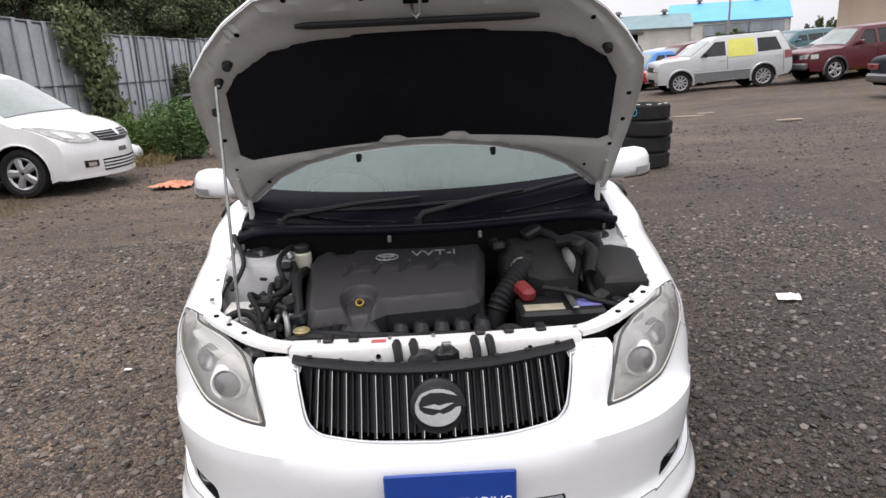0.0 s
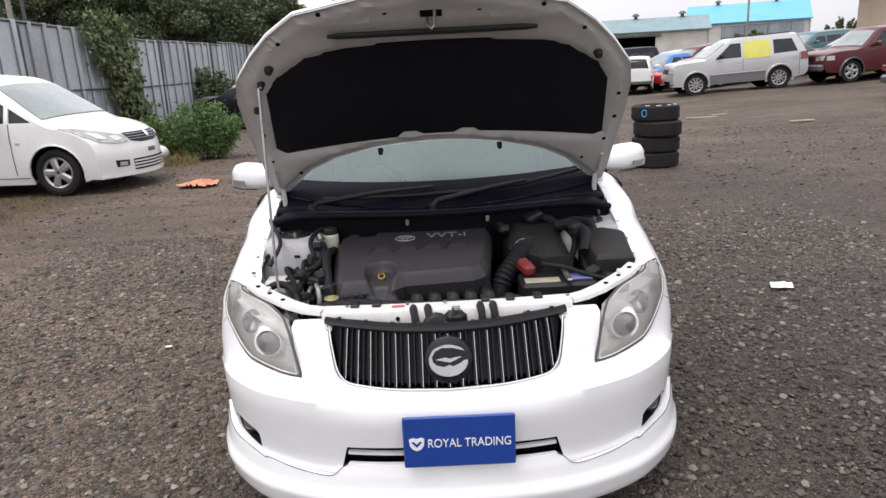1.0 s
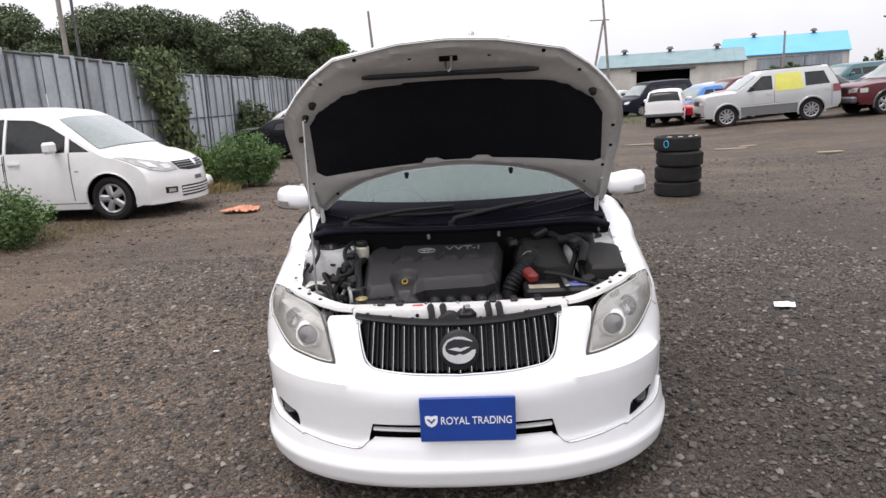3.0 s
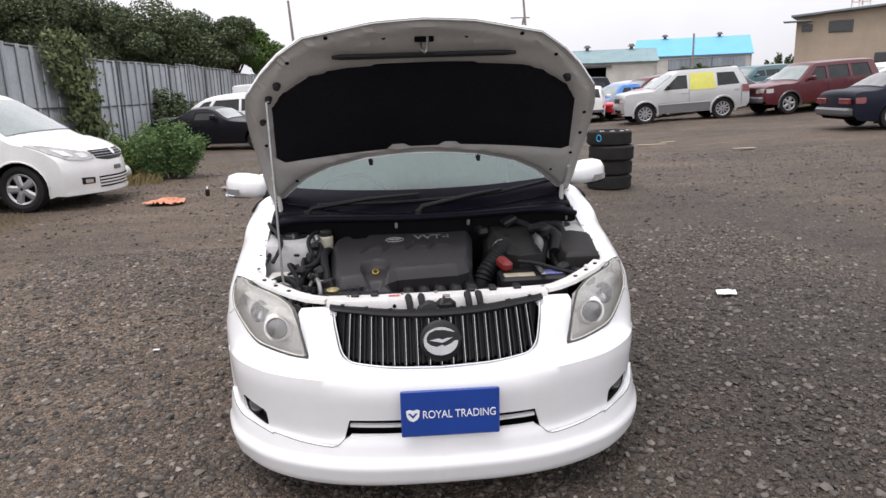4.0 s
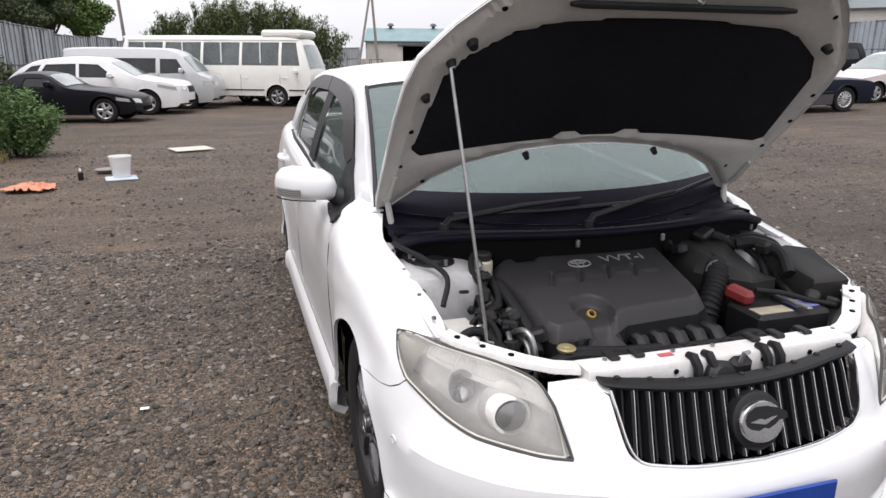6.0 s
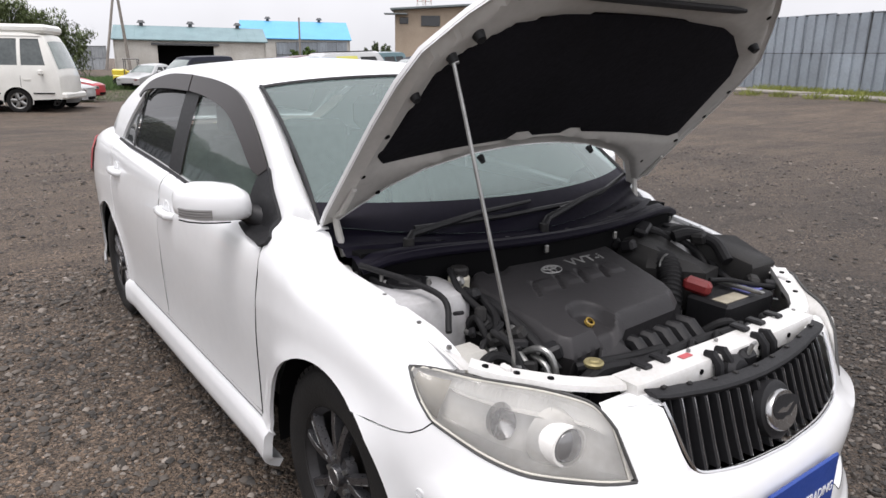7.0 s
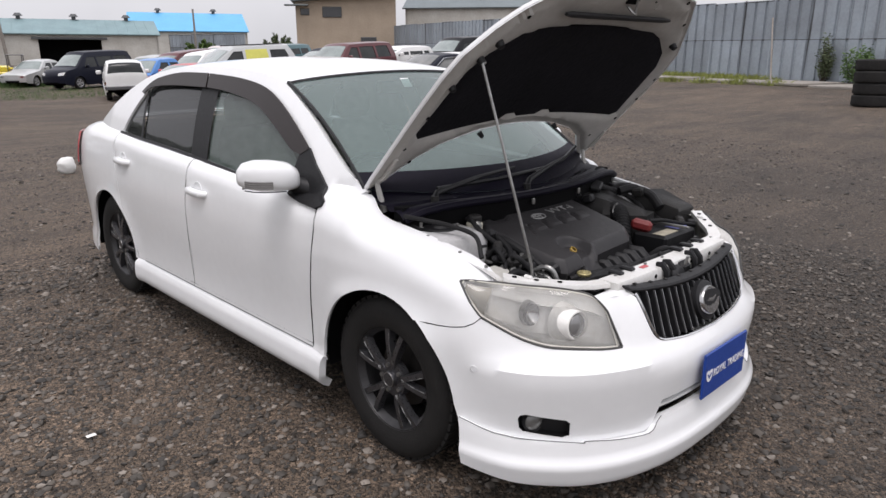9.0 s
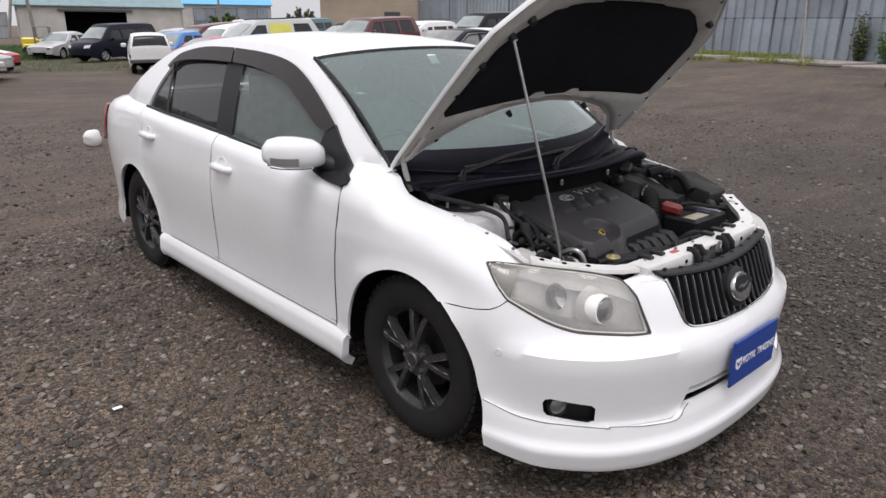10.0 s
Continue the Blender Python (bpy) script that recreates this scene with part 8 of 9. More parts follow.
# the coupe's glass has its grey reflections put into the colour
coupe, fn = vehicle("coupe", (15.48, 13.2), (10.68, 13.75), 4.5, 1.78, [(0.0, 0.36), (0.0, 0.62), (0.05, 0.73), (0.3, 0.785), (0.9, 0.83), (1.55, 0.87), (2.2, 1.22), (2.55, 1.30), (3.2, 1.29), (3.85, 0.97), (4.3, 0.93), (4.47, 0.88), (4.5, 0.72), (4.5, 0.4)],
                    None, 0.87, (0.87, 3.56), 0.32, P_NAVY, "dark navy coupe with silver mesh wheels and a grey lower body", [[(1.98, 0.9), (2.78, 0.91), (2.75, 1.22), (2.42, 1.21)], [(2.86, 0.91), (3.62, 0.93), (3.20, 1.20), (2.84, 1.22)]],
                    seg_glass=(5, 8), tumble=0.22, bow=0.06, taper=0.06, glassm=mat("grey_reflection_car_glass", (0.10, 0.105, 0.105), 0.12, spots=0.6, scale=2.5, color2=(0.20, 0.20, 0.195), spec=0.4), lower=(0.47, P_GREYLOW), spokes=14, rimm=mat("polished_rim", (0.65, 0.65, 0.66), 0.25, 0.7))
lamp_pair(coupe, fn, [(4.25, 0.66), (4.48, 0.66), (4.48, 0.80), (4.25, 0.80)], LAMPR, "tail_lamp", 0.012)
for sx in (-0.55, 0.55):
    bar(coupe, "tail_lamp", (sx, 4.575, 0.72), (0.5, 0.05, 0.13), LAMPR, 0.01)
bar(coupe, "rear_bumper", (0, 4.53, 0.46), (1.62, 0.22, 0.2), P_GREYLOW, 0.05)
ring = [fn(y, z) + Vector((0.008, 0, 0)) for y, z in ((1.94, 0.89), (2.40, 1.235), (2.78, 1.245), (3.22, 1.225), (3.68, 0.94), (3.3, 0.91), (1.94, 0.89))]
for sx in (-1, 1):
    part("rubbing_strip", Geo().tube([(sx * (fn(y, 0.53).x + 0.006), y, 0.53) for y in (1.30, 2.0, 2.6, 3.12)], 0.018, 6), BLACKP, coupe)
    part("window_chrome", Geo().tube([(sx * p.x, p.y, p.z) for p in ring], 0.018, 5), CHROME, coupe)


def plain_car(name, nose, tail, L, H, paintm, label, W=1.7, van=False, dz=0.0):
    """A car of which only the upper part or a small view shows."""
    if van:
        top = [(0, 0.35), (0, 0.7), (0.2, 0.95), (0.75, 1.1), (1.45, H * 0.92), (1.9, H), (L - 0.5, H), (L - 0.15, H * 0.9), (L, 0.9), (L, 0.4)]
        w = [[(1.25, 1.1), (2.1, 1.1), (2.1, H * 0.87), (1.6, H * 0.87)], [(2.2, 1.1), (3.2, 1.1), (3.2, H * 0.88), (2.2, H * 0.88)], [(3.3, 1.1), (L - 0.4, 1.12), (L - 0.5, H * 0.88), (3.3, H * 0.88)]]
        return vehicle(name, nose, tail, L, W, top, None, 1.05, (0.85, L - 0.95), 0.32, paintm, label, w, seg_glass=(3, 7), dz=dz, tumble=0.12, lamp=(0.72, 0.88))
    top = [(0, 0.3), (0, 0.55), (0.1, 0.7), (0.95, 0.85), (1.2, 0.9), (1.9, H * 0.96), (2.3, H), (3.0, H * 0.99), (L - 0.75, 0.98), (L - 0.1, 0.92), (L, 0.7), (L, 0.35)]
    w = [[(1.6, 0.94), (2.42, 0.94), (2.42, H * 0.92), (2.02, H * 0.92)], [(2.52, 0.94), (L - 1.05, 0.97), (3.05, H * 0.91), (2.52, H * 0.92)]]
    return vehicle(name, nose, tail, L, W, top, None, 0.92, (0.82, L - 0.95), 0.31, paintm, label, w, seg_glass=(4, 7), dz=dz, tumble=0.18, lamp=(0.54, 0.67))


plain_car("dark_blue_van", (9.0, 38.5), (13.3, 40.3), 4.7, 1.85, P_NAVY, "dark blue one-box people carrier", 1.8, True)
plain_car("blue_hatchback", (8.9, 29.5), (12.5, 31.0), 3.9, 1.5, P_BLUE, "bright blue hatchback parked in the row")
plain_car("red_hatchback", (9.4, 27.2), (12.9, 28.7), 3.8, 1.25, P_BRIGHTRED, "small red car behind the silver estate")
plain_car("white_estate", (12.4, 31.5), (16.6, 33.0), 4.5, 1.62, P_WHITE, "white estate car with dark windows", 1.7, True)
plain_car("maroon_van", (12.2, 34.0), (16.2, 35.5), 4.4, 1.62, P_RED, "maroon people carrier far back", 1.7, True)
plain_car("grey_saloon", (13.0, 29.0), (16.8, 28.0), 4.4, 1.42, P_GREYLOW, "dark grey saloon parked in the row")
plain_car("pale_saloon", (8.2, 43.0), (11.7, 46.0), 4.4, 1.4, P_SILVER, "pale silver saloon far back")
plain_car("black_estate", (15.5, 25.5), (19.8, 26.3), 4.6, 1.5, P_NAVY, "dark blue estate car with a roof rack", 1.72, True)
plain_car("yellow_black_car", (13.6, 22.2), (17.6, 23.2), 4.4, 1.5, P_YELLOW, "yellow and black car with a raised bonnet")
plain_car("white_hatchback", (17.0, 22.6), (20.8, 23.4), 4.2, 1.42, P_WHITE, "white hatchback with red tail lamps", 1.7, True)
plain_car("black_off_roader", (20.6, 22.4), (25.0, 22.4), 4.7, 1.78, P_BLACK, "black four-wheel-drive by the fence", 1.85, True)
plain_car("white_wagon", (18.3, 15.6), (14.1, 16.0), 4.2, 1.26, P_WHITE, "white low wagon by the fence", 1.7)
plain_car("pearl_hatchback", (16.6, 14.9), (20.5, 14.7), 4.0, 1.42, P_PEARL, "pale pearl hatchback near the fence", 1.7)
plain_car("silver_saloon", (2.98, 25.15), (-0.62, 26.91), 4.2, 1.3, P_SILVER, "silver saloon parked close beside the minibus")
rc, fn = plain_car("red_coupe", (4.35, 30.6), (0.75, 32.36), 4.2, 1.3, P_BRIGHTRED, "red car with a white bonnet beyond the minibus")
part("bonnet", Geo().grid(lambda s, y: Vector((s * (fn(y, 0.6).x - 0.07), y, float(np.interp(y, [0.08, 0.95, 1.15], [0.70, 0.86, 0.90])) + 0.05 + 0.035 * (1 - s * s))), [k / 6 - 1 for k in range(13)], [0.08, 0.3, 0.6, 0.95, 1.15]), P_WHITE, rc, "white replacement bonnet")
plain_car("red_saloon", (4.9, 37.5), (1.7, 40.5), 4.4, 1.35, P_BRIGHTRED, "red saloon beyond the bus")
plain_car("white_saloon", (5.3, 42.5), (1.7, 45.0), 4.4, 1.4, P_WHITE, "white saloon beyond the bus")
# pickup with a canopy
pick, fn = vehicle("pickup", (9.6, 30.6), (8.1, 26.1), 4.6, 1.6, [(0, 0.4), (0, 0.7), (0.1, 0.86), (1.0, 0.95), (1.6, 1.42), (1.9, 1.5), (2.6, 1.48), (2.85, 1.45), (4.3, 1.4), (4.55, 0.98), (4.6, 0.95), (4.6, 0.45)],
                   None, 0.96, (0.8, 3.6), 0.31, P_WHITE, "white pickup with a canopy over its bed", [[(1.42, 1.0), (2.3, 1.0), (2.3, 1.36), (1.72, 1.37)], [(2.8, 1.05), (4.2, 1.05), (4.1, 1.32), (2.8, 1.34)]], seg_glass=(3, 8), sill=0.3)
lamp_pair(pick, fn, [(4.3, 0.62), (4.58, 0.62), (4.58, 0.74), (4.3, 0.74)], LAMPR, "tail_lamp", 0.012)
bar(pick, "rear_bumper", (0, 4.72, 0.5), (1.6, 0.12, 0.14), P_GREYLOW, 0.02)

# the row goes on: cars of which the roofs show over the white saloon
plain_car("silver_hatchback", (11.0, 34.5), (14.5, 36.5), 4.1, 1.5, P_SILVER, "silver hatchback in the far row")
plain_car("teal_estate", (17.5, 33.0), (21.5, 34.5), 4.5, 1.6, paint("teal_car_paint", (0.06, 0.14, 0.16)), "dark teal estate car in the far row", 1.7, True)
plain_car("pale_van", (20.0, 44.0), (24.0, 46.0), 4.4, 1.55, P_PEARL, "pale one-box van far back", 1.7, True)
# a small yellow loader in the grass before the warehouse
load = thing("loader", pose(8.9, 45.4, gz(8.9, 45.4), 0, 0, 70), "small yellow loader standing in the grass", "machine")
part("chassis", Geo().box((0, 0, 0.62), (0.9, 1.9, 0.35), 0.06), P_YELLOW, load)
part("engine_hood", Geo().box((0, 0.6, 0.95), (0.75, 0.8, 0.4), 0.08), P_YELLOW, load)
part("bucket", Geo().ring([[(sx, -1.55, 0.15), (sx, -1.25, 0.12), (sx, -1.05, 0.35), (sx, -1.15, 0.65), (sx, -1.3, 0.62)] for sx in (-0.6, 0.6)]), P_YELLOW, load)
part("canopy", Geo().box((0, -0.1, 1.75), (0.85, 0.9, 0.06), 0.02), P_GREYLOW, load)
for sx in (-0.38, 0.38):
    part("arm", Geo().tube([(sx, 0.2, 1.0), (sx, -0.6, 0.9), (sx, -1.15, 0.4)], 0.06, 6), P_YELLOW, load)
    for y in (-0.5, 0.28):
        part("canopy_post", Geo().cyl((sx, y, 0.7), (sx, y, 1.74), 0.025, 0.025, 6), P_GREYLOW, load)
    for y in (-0.55, 0.65):
        part("wheel", Geo().lathe([(0.0, 0.08), (0.18, 0.09), (0.30, 0.09), (0.34, 0.04), (0.34, -0.08), (0.18, -0.09)], Matrix.Translation((sx * 1.3, y, 0.34)) @ Matrix.Rotation(radians(90 if sx > 0 else -90), 4, "Y"), 18), RUBBER, load)

# ---- loose stones, weeds and things lying about ----
def stone_material():
    m = mat("loose_stones", (0.1, 0.09, 0.08), 0.7)
    n, l = m.node_tree.nodes, m.node_tree.links
    geo, ramp = n.new("ShaderNodeNewGeometry"), n.new("ShaderNodeValToRGB")
    ramp.color_ramp.elements[0].color, ramp.color_ramp.elements[1].color = (0.020, 0.018, 0.016, 1), (0.22, 0.192, 0.164, 1)
    for pos, c in ((0.4, (0.042, 0.036, 0.030, 1)), (0.75, (0.092, 0.078, 0.065, 1)), (0.95, (0.165, 0.143, 0.122, 1))):
        e = ramp.color_ramp.elements.new(pos)
        e.color = c
    l.new(geo.outputs["Random Per Island"], ramp.inputs[0])
    # darker within the same patch as the ground
    off, ln, spot_dark, spot_mix = n.new("ShaderNodeVectorMath"), n.new("ShaderNodeVectorMath"), n.new("ShaderNodeMapRange"), n.new("ShaderNodeMix")
    off.operation, ln.operation = "SUBTRACT", "LENGTH"
    off.inputs[1].default_value = (2.0, -0.5, 0)
    l.new(geo.outputs["Position"], off.inputs[0])
    l.new(off.outputs[0], ln.inputs[0])
    spot_dark.inputs["From Min"].default_value, spot_dark.inputs["From Max"].default_value = 0.8, 3.2
    spot_dark.inputs["To Min"].default_value, spot_dark.inputs["To Max"].default_value = 0.78, 1.15
    l.new(ln.outputs["Value"], spot_dark.inputs["Value"])
    spot_mix.data_type, spot_mix.blend_type = "RGBA", "MULTIPLY"
    spot_mix.inputs["Factor"].default_value = 1.0
    l.new(ramp.outputs["Color"], spot_mix.inputs["A"])
    l.new(spot_dark.outputs["Result"], spot_mix.inputs["B"])
    l.new(spot_mix.outputs["Result"], n["Principled BSDF"].inputs["Base Color"])
    return m


def scatter_stones(count, seed, x0, x1, y0, y1, small, large):
    r = np.random.RandomState(seed)
    g_ = (1 + 5 ** 0.5) / 2
    unit = np.array([(-1, g_, 0), (1, g_, 0), (-1, -g_, 0), (1, -g_, 0), (0, -1, g_), (0, 1, g_), (0, -1, -g_), (0, 1, -g_), (g_, 0, -1), (g_, 0, 1), (-g_, 0, -1), (-g_, 0, 1)]) / 1.9
    tri = np.array([(0, 11, 5), (0, 5, 1), (0, 1, 7), (0, 7, 10), (0, 10, 11), (1, 5, 9), (5, 11, 4), (11, 10, 2), (10, 7, 6), (7, 1, 8), (3, 9, 4), (3, 4, 2), (3, 2, 6), (3, 6, 8), (3, 8, 9), (4, 9, 5), (2, 4, 11), (6, 2, 10), (8, 6, 7), (9, 8, 1)])
    V, F = [], []
    k = 0
    while k < count:
        x, y = r.uniform(x0, x1), r.uniform(y0, y1)
        if -0.72 < x < 0.72 and -0.3 < y < 3.2:
            continue
        s = small + (large - small) * r.rand() ** 4
        a = r.uniform(0, 2 * math.pi)
        p = unit * (1 + 0.28 * r.uniform(-1, 1, unit.shape)) * s * np.array([1, r.uniform(0.55, 1), r.uniform(0.4, 0.7)])
        c, sn = math.cos(a), math.sin(a)
        p = np.stack([p[:, 0] * c - p[:, 1] * sn + x, p[:, 0] * sn + p[:, 1] * c + y, p[:, 2] + gz(x, y) + s * 0.12 + 0.012 * noise.noise(Vector((x * 0.4, y * 0.4, 0)))], 1)
        V.append(p)
        F.append(tri + 12 * k)
        k += 1
    g = Geo()
    g.v, g.f = [tuple(q) for q in np.concatenate(V).tolist()], [tuple(q) for q in np.concatenate(F).tolist()]
    return g


STONE = stone_material()
tagged(part("gravel_stones", scatter_stones(46000, 1, -3.4, 3.4, -1.6, 3.6, 0.0055, 0.022), STONE, sharp=50), "loose angular grey-brown gravel stones on the yard", "gravel", kind="stuff")
tagged(part("gravel_stones_far", scatter_stones(16000, 2, -7.0, 9.0, -1.0, 11.0, 0.009, 0.030), STONE, sharp=50), "loose gravel stones further off on the yard", "gravel", kind="stuff")


def blades(name, spots, mats, label, category="weeds"):
    """Tufts of grass or weed blades: (x, y, radius, height, count)."""
    r = random.Random(len(spots) * 7 + 3)
    g = Geo()
    for x, y, rad, h, n in spots:
        for _ in range(n):
            a, d = r.uniform(0, 6.283), rad * math.sqrt(r.random())
            px, py = x + d * math.cos(a), y + d * math.sin(a)
            z = gz(px, py) - 0.02
            hh = h * r.uniform(0.5, 1.1) * (1.1 - 0.5 * d / rad)
            lean = Vector((r.gauss(0, 0.3), r.gauss(0, 0.3), 1)) * hh
            w = Vector((r.gauss(0, 1), r.gauss(0, 1), 0)).normalized() * hh * 0.03
            p = Vector((px, py, z))
            g.add([p - w, p + w, p + lean * 0.6 + w * 0.7, p + lean + Vector((lean.x * 0.4, lean.y * 0.4, 0))], [(0, 1, 2, 3)])
    return tagged(part(name, g, mats), label, category, kind="stuff")


blades("dry_grass", [(-5.5, 5.3, 1.1, 0.11, 1600), (-6.4, 4.9, 1.2, 0.12, 1700), (-5.0, 10.2, 0.7, 0.3, 500), (-4.6, 9.2, 0.5, 0.25, 300), (-3.4, 12.2, 1.3, 0.08, 700), (-2.0, 13.5, 1.6, 0.07, 700), (-7.6, 5.5, 1.0, 0.15, 700)], DRY, "patches of dry brown grass")
blades("fence_grass", [(-8.2, 12 + 1.3 * k, 0.6, 0.35, 160) for k in range(14)], LEAF2, "green grass along the foot of the fence")
blades("thin_grass", [(3.6 + 0.95 * (k % 7) + 0.25 * (k // 7), 30.5 + 1.7 * (k // 7) + 0.5 * (k % 3), 1.2, 0.16, 130) for k in range(56)], WEED, "thin low grass on the gravel before the warehouse")
blades("yard_grass", [(5.5 + 0.9 * (k % 8), 44 + 1.6 * (k // 8), 1.1, 0.55, 220) for k in range(56)], WEED, "green grass at the back of the yard before the warehouse")
spots = [(23.2 + 0.312 * (y - 1.5) - 0.35, y, 0.9, 0.30, 300) for y in (0.5, 1.2, 3.6, 9.0, 9.8, 10.4, 11.0, 11.6, 12.2, 12.8, 13.4, 14.0)]
blades("verge_grass", spots + [(22.7 + 0.1 * k, 7.5 + 1.3 * k, 0.5, 0.3, 160) for k in range(5)], leaf_material("verge_leaves", (0.13, 0.16, 0.04), (0.30, 0.32, 0.10)), "yellow-green grass at the foot of the east fence")


def bush(name, x, y, rad, h, n, seed, leafm, label, size=0.05):
    """A leafy weed clump with stems."""
    r = random.Random(seed)
    z = gz(x, y)
    b = thing(name, pose(x, y, z), label, "bush")
    st, g = Geo(), Geo()
    for k in range(34):
        a, d = r.uniform(0, 6.283), rad * math.sqrt(r.random())
        top = Vector((d * math.cos(a), d * math.sin(a), h * (1 - 0.45 * (d / rad) ** 2) * r.uniform(0.75, 1.1)))
        foot = Vector((top.x * 0.35, top.y * 0.35, -0.02))
        st.tube([foot, foot.lerp(top, 0.6), top], [0.008, 0.006, 0.003], 4)
        for _ in range(n // 34):
            t = r.uniform(0.18, 1.02)
            p = foot.lerp(top, t) + Vector((r.gauss(0, 0.06), r.gauss(0, 0.06), r.gauss(0, 0.04)))
            s = size * r.uniform(0.6, 1.4)
            u = Vector((r.gauss(0, 1), r.gauss(0, 1), r.gauss(0.2, 0.5))).normalized() * s
            w = u.cross(Vector((r.gauss(0, 1), r.gauss(0, 1), r.gauss(0, 1)))).normalized() * s * 0.4
            g.add([p - u, p - w, p + u, p + w], [(0, 1, 2, 3)])
    part("stem", st, BARK, b)
    part("foliage", g, leafm, b)
    return b


bush("weed_bush", -4.22, 9.95, 0.66, 1.12, 17000, 2, WEED, "bright green leafy weed bush on the gravel", 0.028)
bush("weed_clump", -5.1, 10.4, 0.7, 0.80, 8000, 3, LEAF2, "yellow-green weed clump beside the bush", 0.028)
bush("weed_clump", -6.2, 11.5, 0.9, 0.75, 7000, 4, LEAF2, "low weed clump near the fence", 0.03)
bush("weed_plant", -5.45, 4.6, 0.56, 0.76, 7000, 5, WEED, "green weed clump at the yard's edge", 0.026)
bush("fence_creeper", -8.1, 22.5, 0.9, 1.9, 4200, 6, LEAF, "dark creeper bush against the fence", 0.08)
bush("fence_creeper", -8.2, 25.0, 0.8, 1.5, 2500, 7, LEAF, "dark creeper bush against the fence", 0.08)
bush("verge_weed", 24.5, 5.5, 0.5, 1.35, 1700, 8, WEED, "tall green weeds by the tyre stack", 0.06)
bush("verge_weed", 25.15, 6.7, 0.30, 1.6, 1000, 9, LEAF, "thin dark creeper on the fence", 0.06)
bush("far_hedge", 32.5, 70.0, 2.2, 2.2, 5000, 10, LEAF2, "green hedge in front of the warehouse", 0.16)
bush("far_hedge", 43.0, 72.0, 2.2, 2.6, 5000, 12, LEAF, "dark green hedge by the far buildings", 0.16)
# creeper that climbs the west fence
cr, r = Geo(), random.Random(9)
creeper = thing("climbing_creeper", pose(-8.52, 16.5, gz(-8.6, 16.5)), "green creeper climbing over the sheet fence", "creeper")
for k in range(4800):
    t = r.random()
    z = 3.25 * t
    w = 0.55 + 0.70 * math.exp(-((z - 2.5) / 0.7) ** 2) + 0.30 * math.exp(-((z - 0.6) / 0.6) ** 2)
    p = Vector((abs(r.gauss(0.12, 0.14)), r.gauss(0.0, 0.5) * w + 0.22 * math.sin(9 * z) + 1.3 * (0.5 - t), z + r.gauss(0, 0.06)))
    s = 0.075 * r.uniform(0.6, 1.4)
    u = Vector((r.gauss(0, 0.5), r.gauss(0, 1), r.gauss(-0.3, 0.7))).normalized() * s
    v2 = u.cross(Vector((1, r.gauss(0, 0.6), r.gauss(0, 0.6)))).normalized() * s * 0.6
    cr.add([p - u, p - v2, p + u, p + v2], [(0, 1, 2, 3)])
part("foliage", cr, leaf_material("creeper_leaves", (0.065, 0.088, 0.045), (0.185, 0.22, 0.105)), creeper)
for k in range(7):
    part("vine", Geo().tube([(0.05, r.uniform(-0.7, 0.7), 0), (0.06, r.uniform(-0.4, 0.4), 1.2), (0.06, r.uniform(-0.5, 0.5), 2.6)], [0.02, 0.014, 0.006], 5), BARK, creeper)


def tyre_stack(x, y, n, rad, label, seed, wide=0.2):
    r = random.Random(seed)
    for k in range(n):
        t = thing("loose_tyre", pose(x + r.uniform(-0.02, 0.02), y + r.uniform(-0.02, 0.02), gz(x, y) + wide * k), label, "tyre", "stacked tyres")
        h = wide / 2
        prof = [(rad * 0.62, -h * 0.7), (rad * 0.72, -h * 0.95), (rad * 0.9, -h * 0.98), (rad * 0.975, -h * 0.8), (rad, -h * 0.45), (rad, h * 0.45), (rad * 0.975, h * 0.8), (rad * 0.9, h * 0.98), (rad * 0.72, h * 0.95), (rad * 0.62, h * 0.7), (rad * 0.66, 0)]
        g = Geo().lathe(prof, Matrix.Translation((0, 0, h)), 40, True)
        part("carcass", g, RUBBER, t)
        tr = Geo()
        for a in range(40):
            an = 2 * math.pi * a / 40
            for zz in (-0.45, 0.45):
                tr.box((rad * math.cos(an), rad * math.sin(an), h + zz * h), (0.0015, 0.035, h * 0.5), 0, Matrix.Rotation(an + 0.25 * zz, 4, "Z"))
        tagged(part("tread", tr, RUBBER, t), kind="stuff")
    return t


top_tyre = tyre_stack(2.88, 6.32, 4, 0.30, "worn black tyre in a stack of four", 3, 0.2)
part("chalk_ring", Geo().tube([(-0.235 + 0.0, -0.20 + 0.0, 0.115)] * 0 + [Vector((-0.21, -0.225, 0.11)) + Vector((0.024 * math.cos(a), -0.02 * math.cos(a), 0.045 * math.sin(a))) for a in (2 * math.pi * k / 16 for k in range(17))], 0.006, 5), mat("blue_chalk", (0.03, 0.35, 0.62), 0.7), top_tyre, "blue chalk ring")
for k in range(4):
    a = radians(-130 + 32 * k)
    part("chalk_stroke", Geo().box((0.25 * math.cos(a), 0.25 * math.sin(a), 0.201), (0.035, 0.06, 0.003), 0, Matrix.Rotation(a + 0.4, 4, "Z")), INK, top_tyre)
tyre_stack(16.6, 2.95, 4, 0.42, "large worn black tyre in a stack by the fence", 4, 0.27)

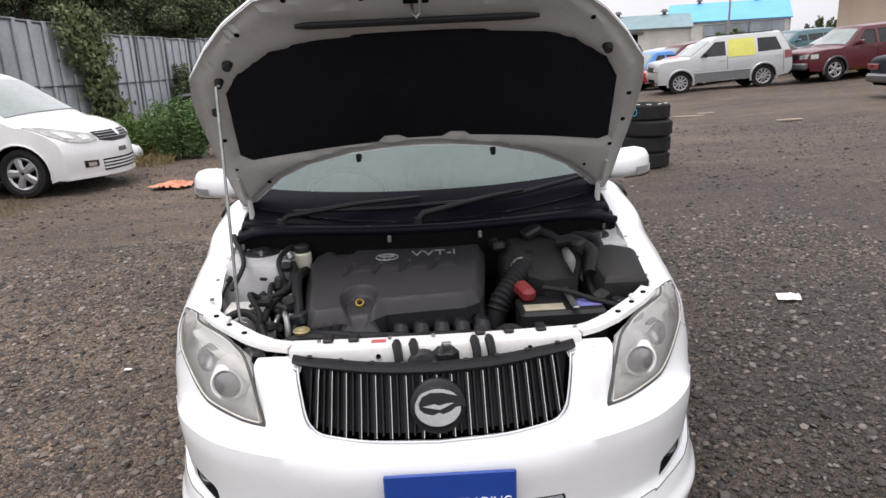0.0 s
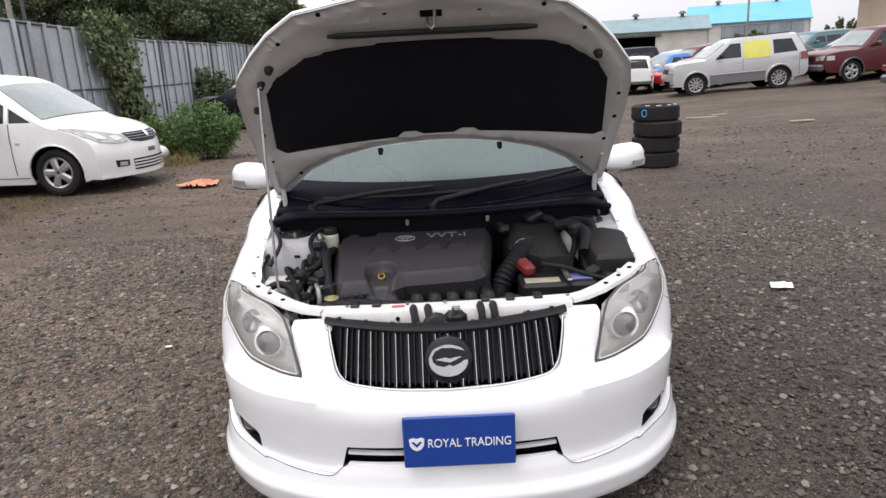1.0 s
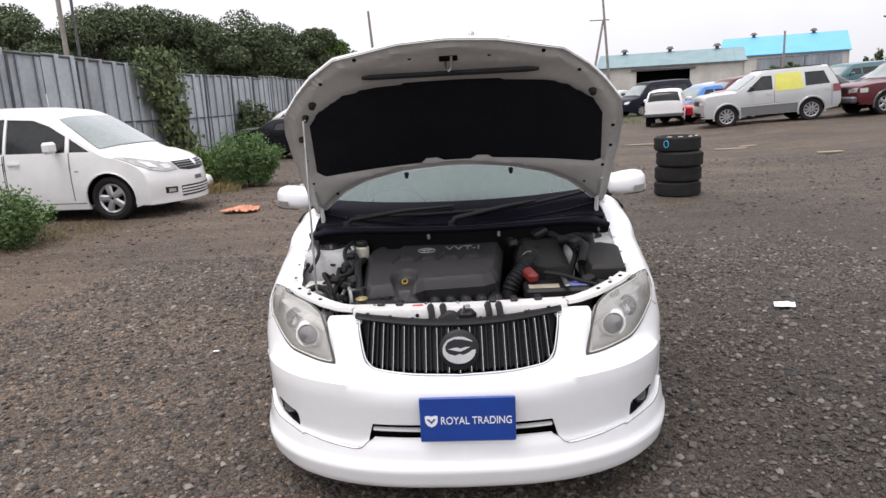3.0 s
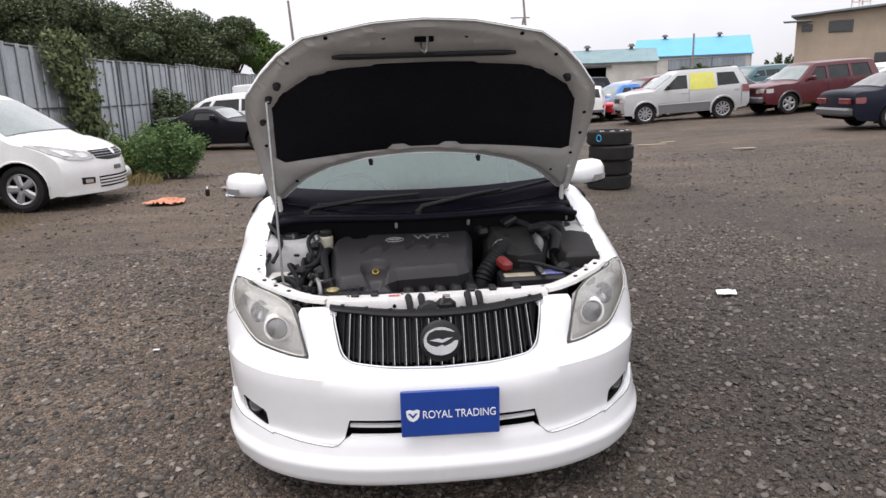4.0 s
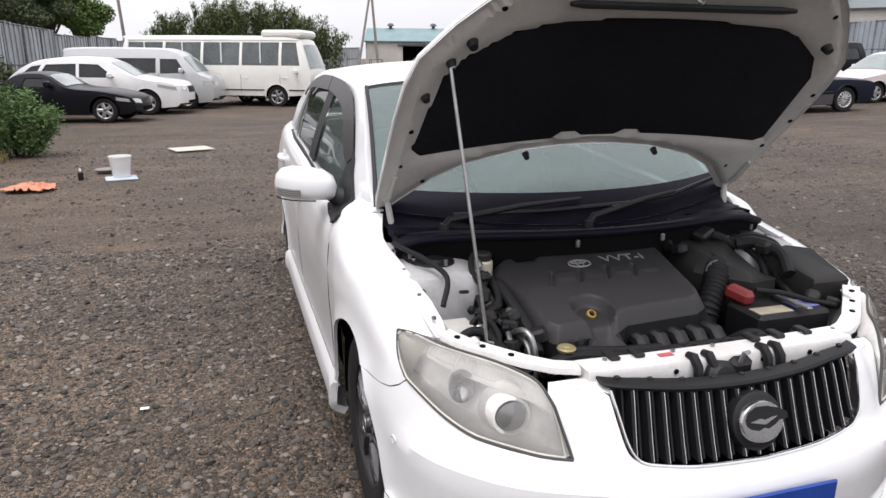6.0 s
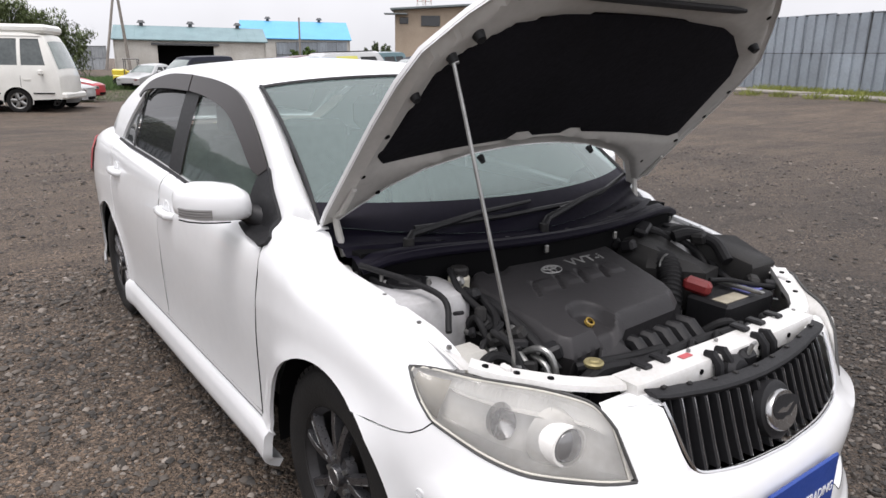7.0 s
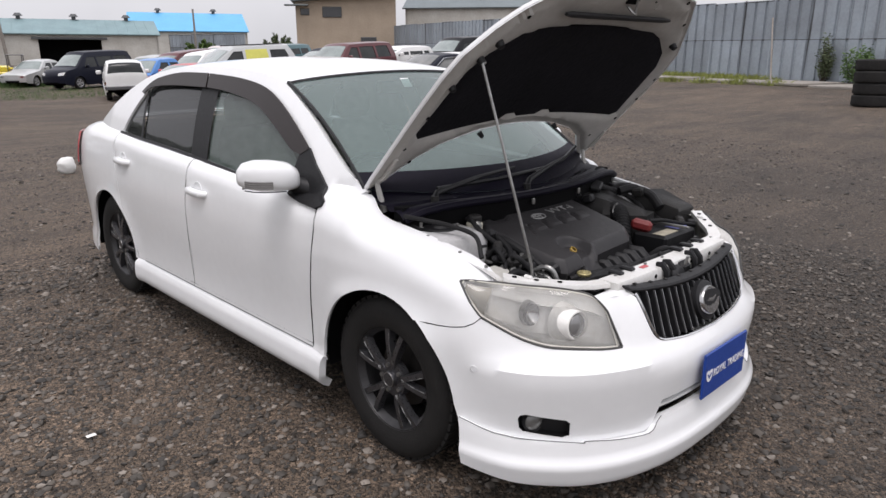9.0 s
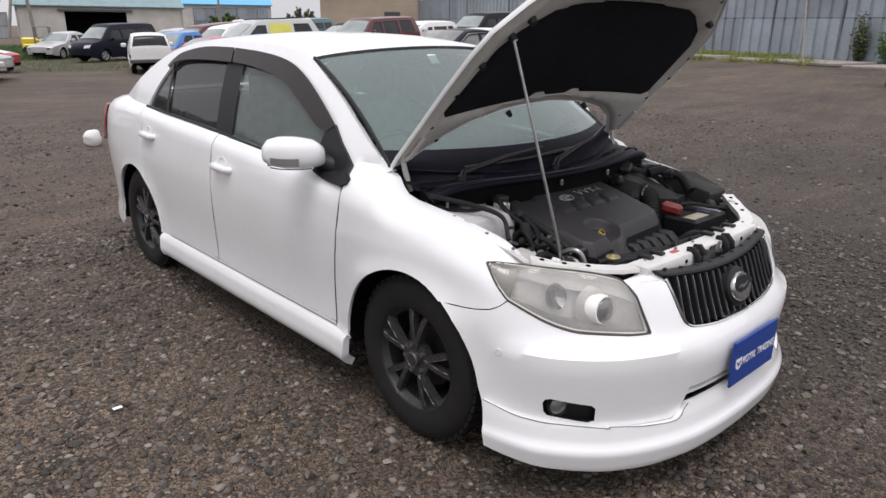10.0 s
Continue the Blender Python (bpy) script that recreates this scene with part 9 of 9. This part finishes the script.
# rubbish on the gravel
PAPER = mat("white_paper", (0.75, 0.75, 0.73), 0.8, spots=0.1, scale=8)
tagged(part("paper_sheet", Geo().grid(lambda u, v: Vector((2.13 + u * 0.065 + 0.02 * v, 1.37 + v * 0.055 - 0.012 * u, 0.022 + 0.012 * noise.noise(Vector((u * 2, v * 2, 3))))), [k / 4 - 1 for k in range(9)], [k / 4 - 1 for k in range(9)]), PAPER), "crumpled white paper scrap on the gravel", "paper")
ORANGE = mat("faded_orange_cloth", (0.60, 0.26, 0.16), 0.85, spots=0.3, scale=12)
tagged(part("orange_cloth", Geo().grid(lambda u, v: Vector((-3.27 + u * 0.26 * (1 - 0.35 * v * v) + 0.09 * noise.noise(Vector((u * 2.2, v * 2.2, 1))), 6.62 + v * 0.24 + 0.05 * noise.noise(Vector((u * 2, v, 5))), 0.032 + 0.03 * noise.noise(Vector((u * 1.7, v * 1.7, 2))) + 0.075 * abs(noise.noise(Vector((u * 2.4 + v, v * 2.4 - u, 4)))) * (1 - 0.5 * u * u))),
     [k / 14 - 1 for k in range(29)], [k / 14 - 1 for k in range(29)]), ORANGE), "crumpled faded orange cloth on the gravel", "cloth")
pail = thing("pail", pose(-2.4, 7.2, gz(-2.4, 7.2)), "white plastic pail standing on a pale tray", "pail")
part("body", Geo().lathe([(0.0, 0.03), (0.095, 0.03), (0.10, 0.04), (0.128, 0.27), (0.134, 0.27), (0.134, 0.285), (0.124, 0.285), (0.095, 0.05), (0.0, 0.05)], Matrix.Identity(4), 24), P_WHITE, pail)
part("tray", Geo().box((0.0, -0.05, 0.015), (0.36, 0.26, 0.03), 0.012, Matrix.Rotation(0.2, 4, "Z")), mat("pale_blue_tray", (0.45, 0.52, 0.58), 0.5), pail)
tagged(part("dish", Geo().lathe([(0.0, 0.01), (0.08, 0.01), (0.13, 0.05), (0.135, 0.055), (0.125, 0.06), (0.075, 0.025), (0.0, 0.02)], Matrix.Translation((-2.66, 7.75, gz(-2.7, 7.8))), 20), CONC), "shallow grey plastic dish on the gravel", "dish")
bottle = thing("spray_can", pose(-2.86, 7.22, gz(-2.9, 7.2)), "small dark spray can standing on gravel", "can")
part("body", Geo().lathe([(0, 0), (0.03, 0), (0.032, 0.01), (0.032, 0.09), (0.02, 0.105), (0.012, 0.11)], Matrix.Identity(4), 14), BLACKP, bottle)
part("cap", Geo().lathe([(0.014, 0.1), (0.014, 0.14), (0.0, 0.145)], Matrix.Identity(4), 12), INK, bottle)
tagged(part("board", Geo().box((-1.7, 10.1, gz(-1.7, 10) + 0.03), (0.62, 0.5, 0.012), 0.004, Matrix.Rotation(0.35, 4, "Z")), mat("pale_board", (0.55, 0.52, 0.45), 0.8, spots=0.25, scale=5)), "pale flat wooden board lying on the gravel", "board")
crumple = Geo().grid(lambda u, v: Vector((0.42 + 0.105 * (1 + 0.5 * noise.noise(Vector((math.cos(u) * 1.6, math.sin(u) * 1.6, v)))) * math.cos(u) * math.cos(v) ** 0.35, 7.75 + 0.10 * math.sin(u) * math.cos(v) ** 0.35,
     gz(0.42, 7.75) + 0.10 + 0.105 * math.sin(v) ** 3 * (1 if v > 0 else 1) + 0.10 * math.sin(v) * (1 - abs(math.sin(v))) + 0.03 * noise.noise(Vector((math.cos(u) * 2, math.sin(u) * 2, 4))) * max(0, math.sin(v)))), [2 * math.pi * k / 16 for k in range(17)], [math.pi * (k / 12 - 0.5) * 0.999 for k in range(13)])
tagged(part("white_bag", crumple, PAPER), "crumpled white plastic bag lying on the gravel", "bag")
WOOD = mat("weathered_wood", (0.36, 0.30, 0.22), 0.85, spots=0.3, scale=4)
for x, y, l, a in ((6.3, 13.7, 0.75, 0.05), (5.0, 17.2, 0.8, -0.15), (7.2, 10.9, 0.5, 0.1), (6.9, 14.2, 0.45, 0.3)):
    tagged(part("plank", Geo().box((x, y, gz(x, y) + 0.025), (l, 0.12, 0.03), 0.005, Matrix.Rotation(a, 4, "Z")), WOOD), "weathered pale plank lying on the gravel", "plank", "loose planks")
prop = Geo().cyl((24.6, 8.3, gz(24.6, 8.3)), (25.9, 9.0, gz(25, 9) + 2.3), 0.035, 0.03, 8)
tagged(part("leaning_prop", prop, CONC), "pale pole leaning on the east fence", "pole")
tagged(part("paving_scrap", Geo().grid(lambda u, v: Vector((-1.56 + 0.018 * u, 0.9 + 0.011 * v, 0.014)), [-1, 0, 1], [-1, 0, 1]), PAPER), "small white plastic scrap on the gravel", "scrap")
bag = Geo().grid(lambda u, v: Vector((-4.95 + 0.17 * math.cos(u) * math.cos(v), 9.6 + 0.14 * math.sin(u) * math.cos(v), 0.14 + 0.15 * math.sin(v) + 0.03 * noise.noise(Vector((u, v * 2, 1))))), [2 * math.pi * k / 14 for k in range(15)], [math.pi * (k / 8 - 0.5) for k in range(9)])
tagged(part("plastic_bag", bag, PAPER), "crumpled white plastic bag in the weeds", "bag")
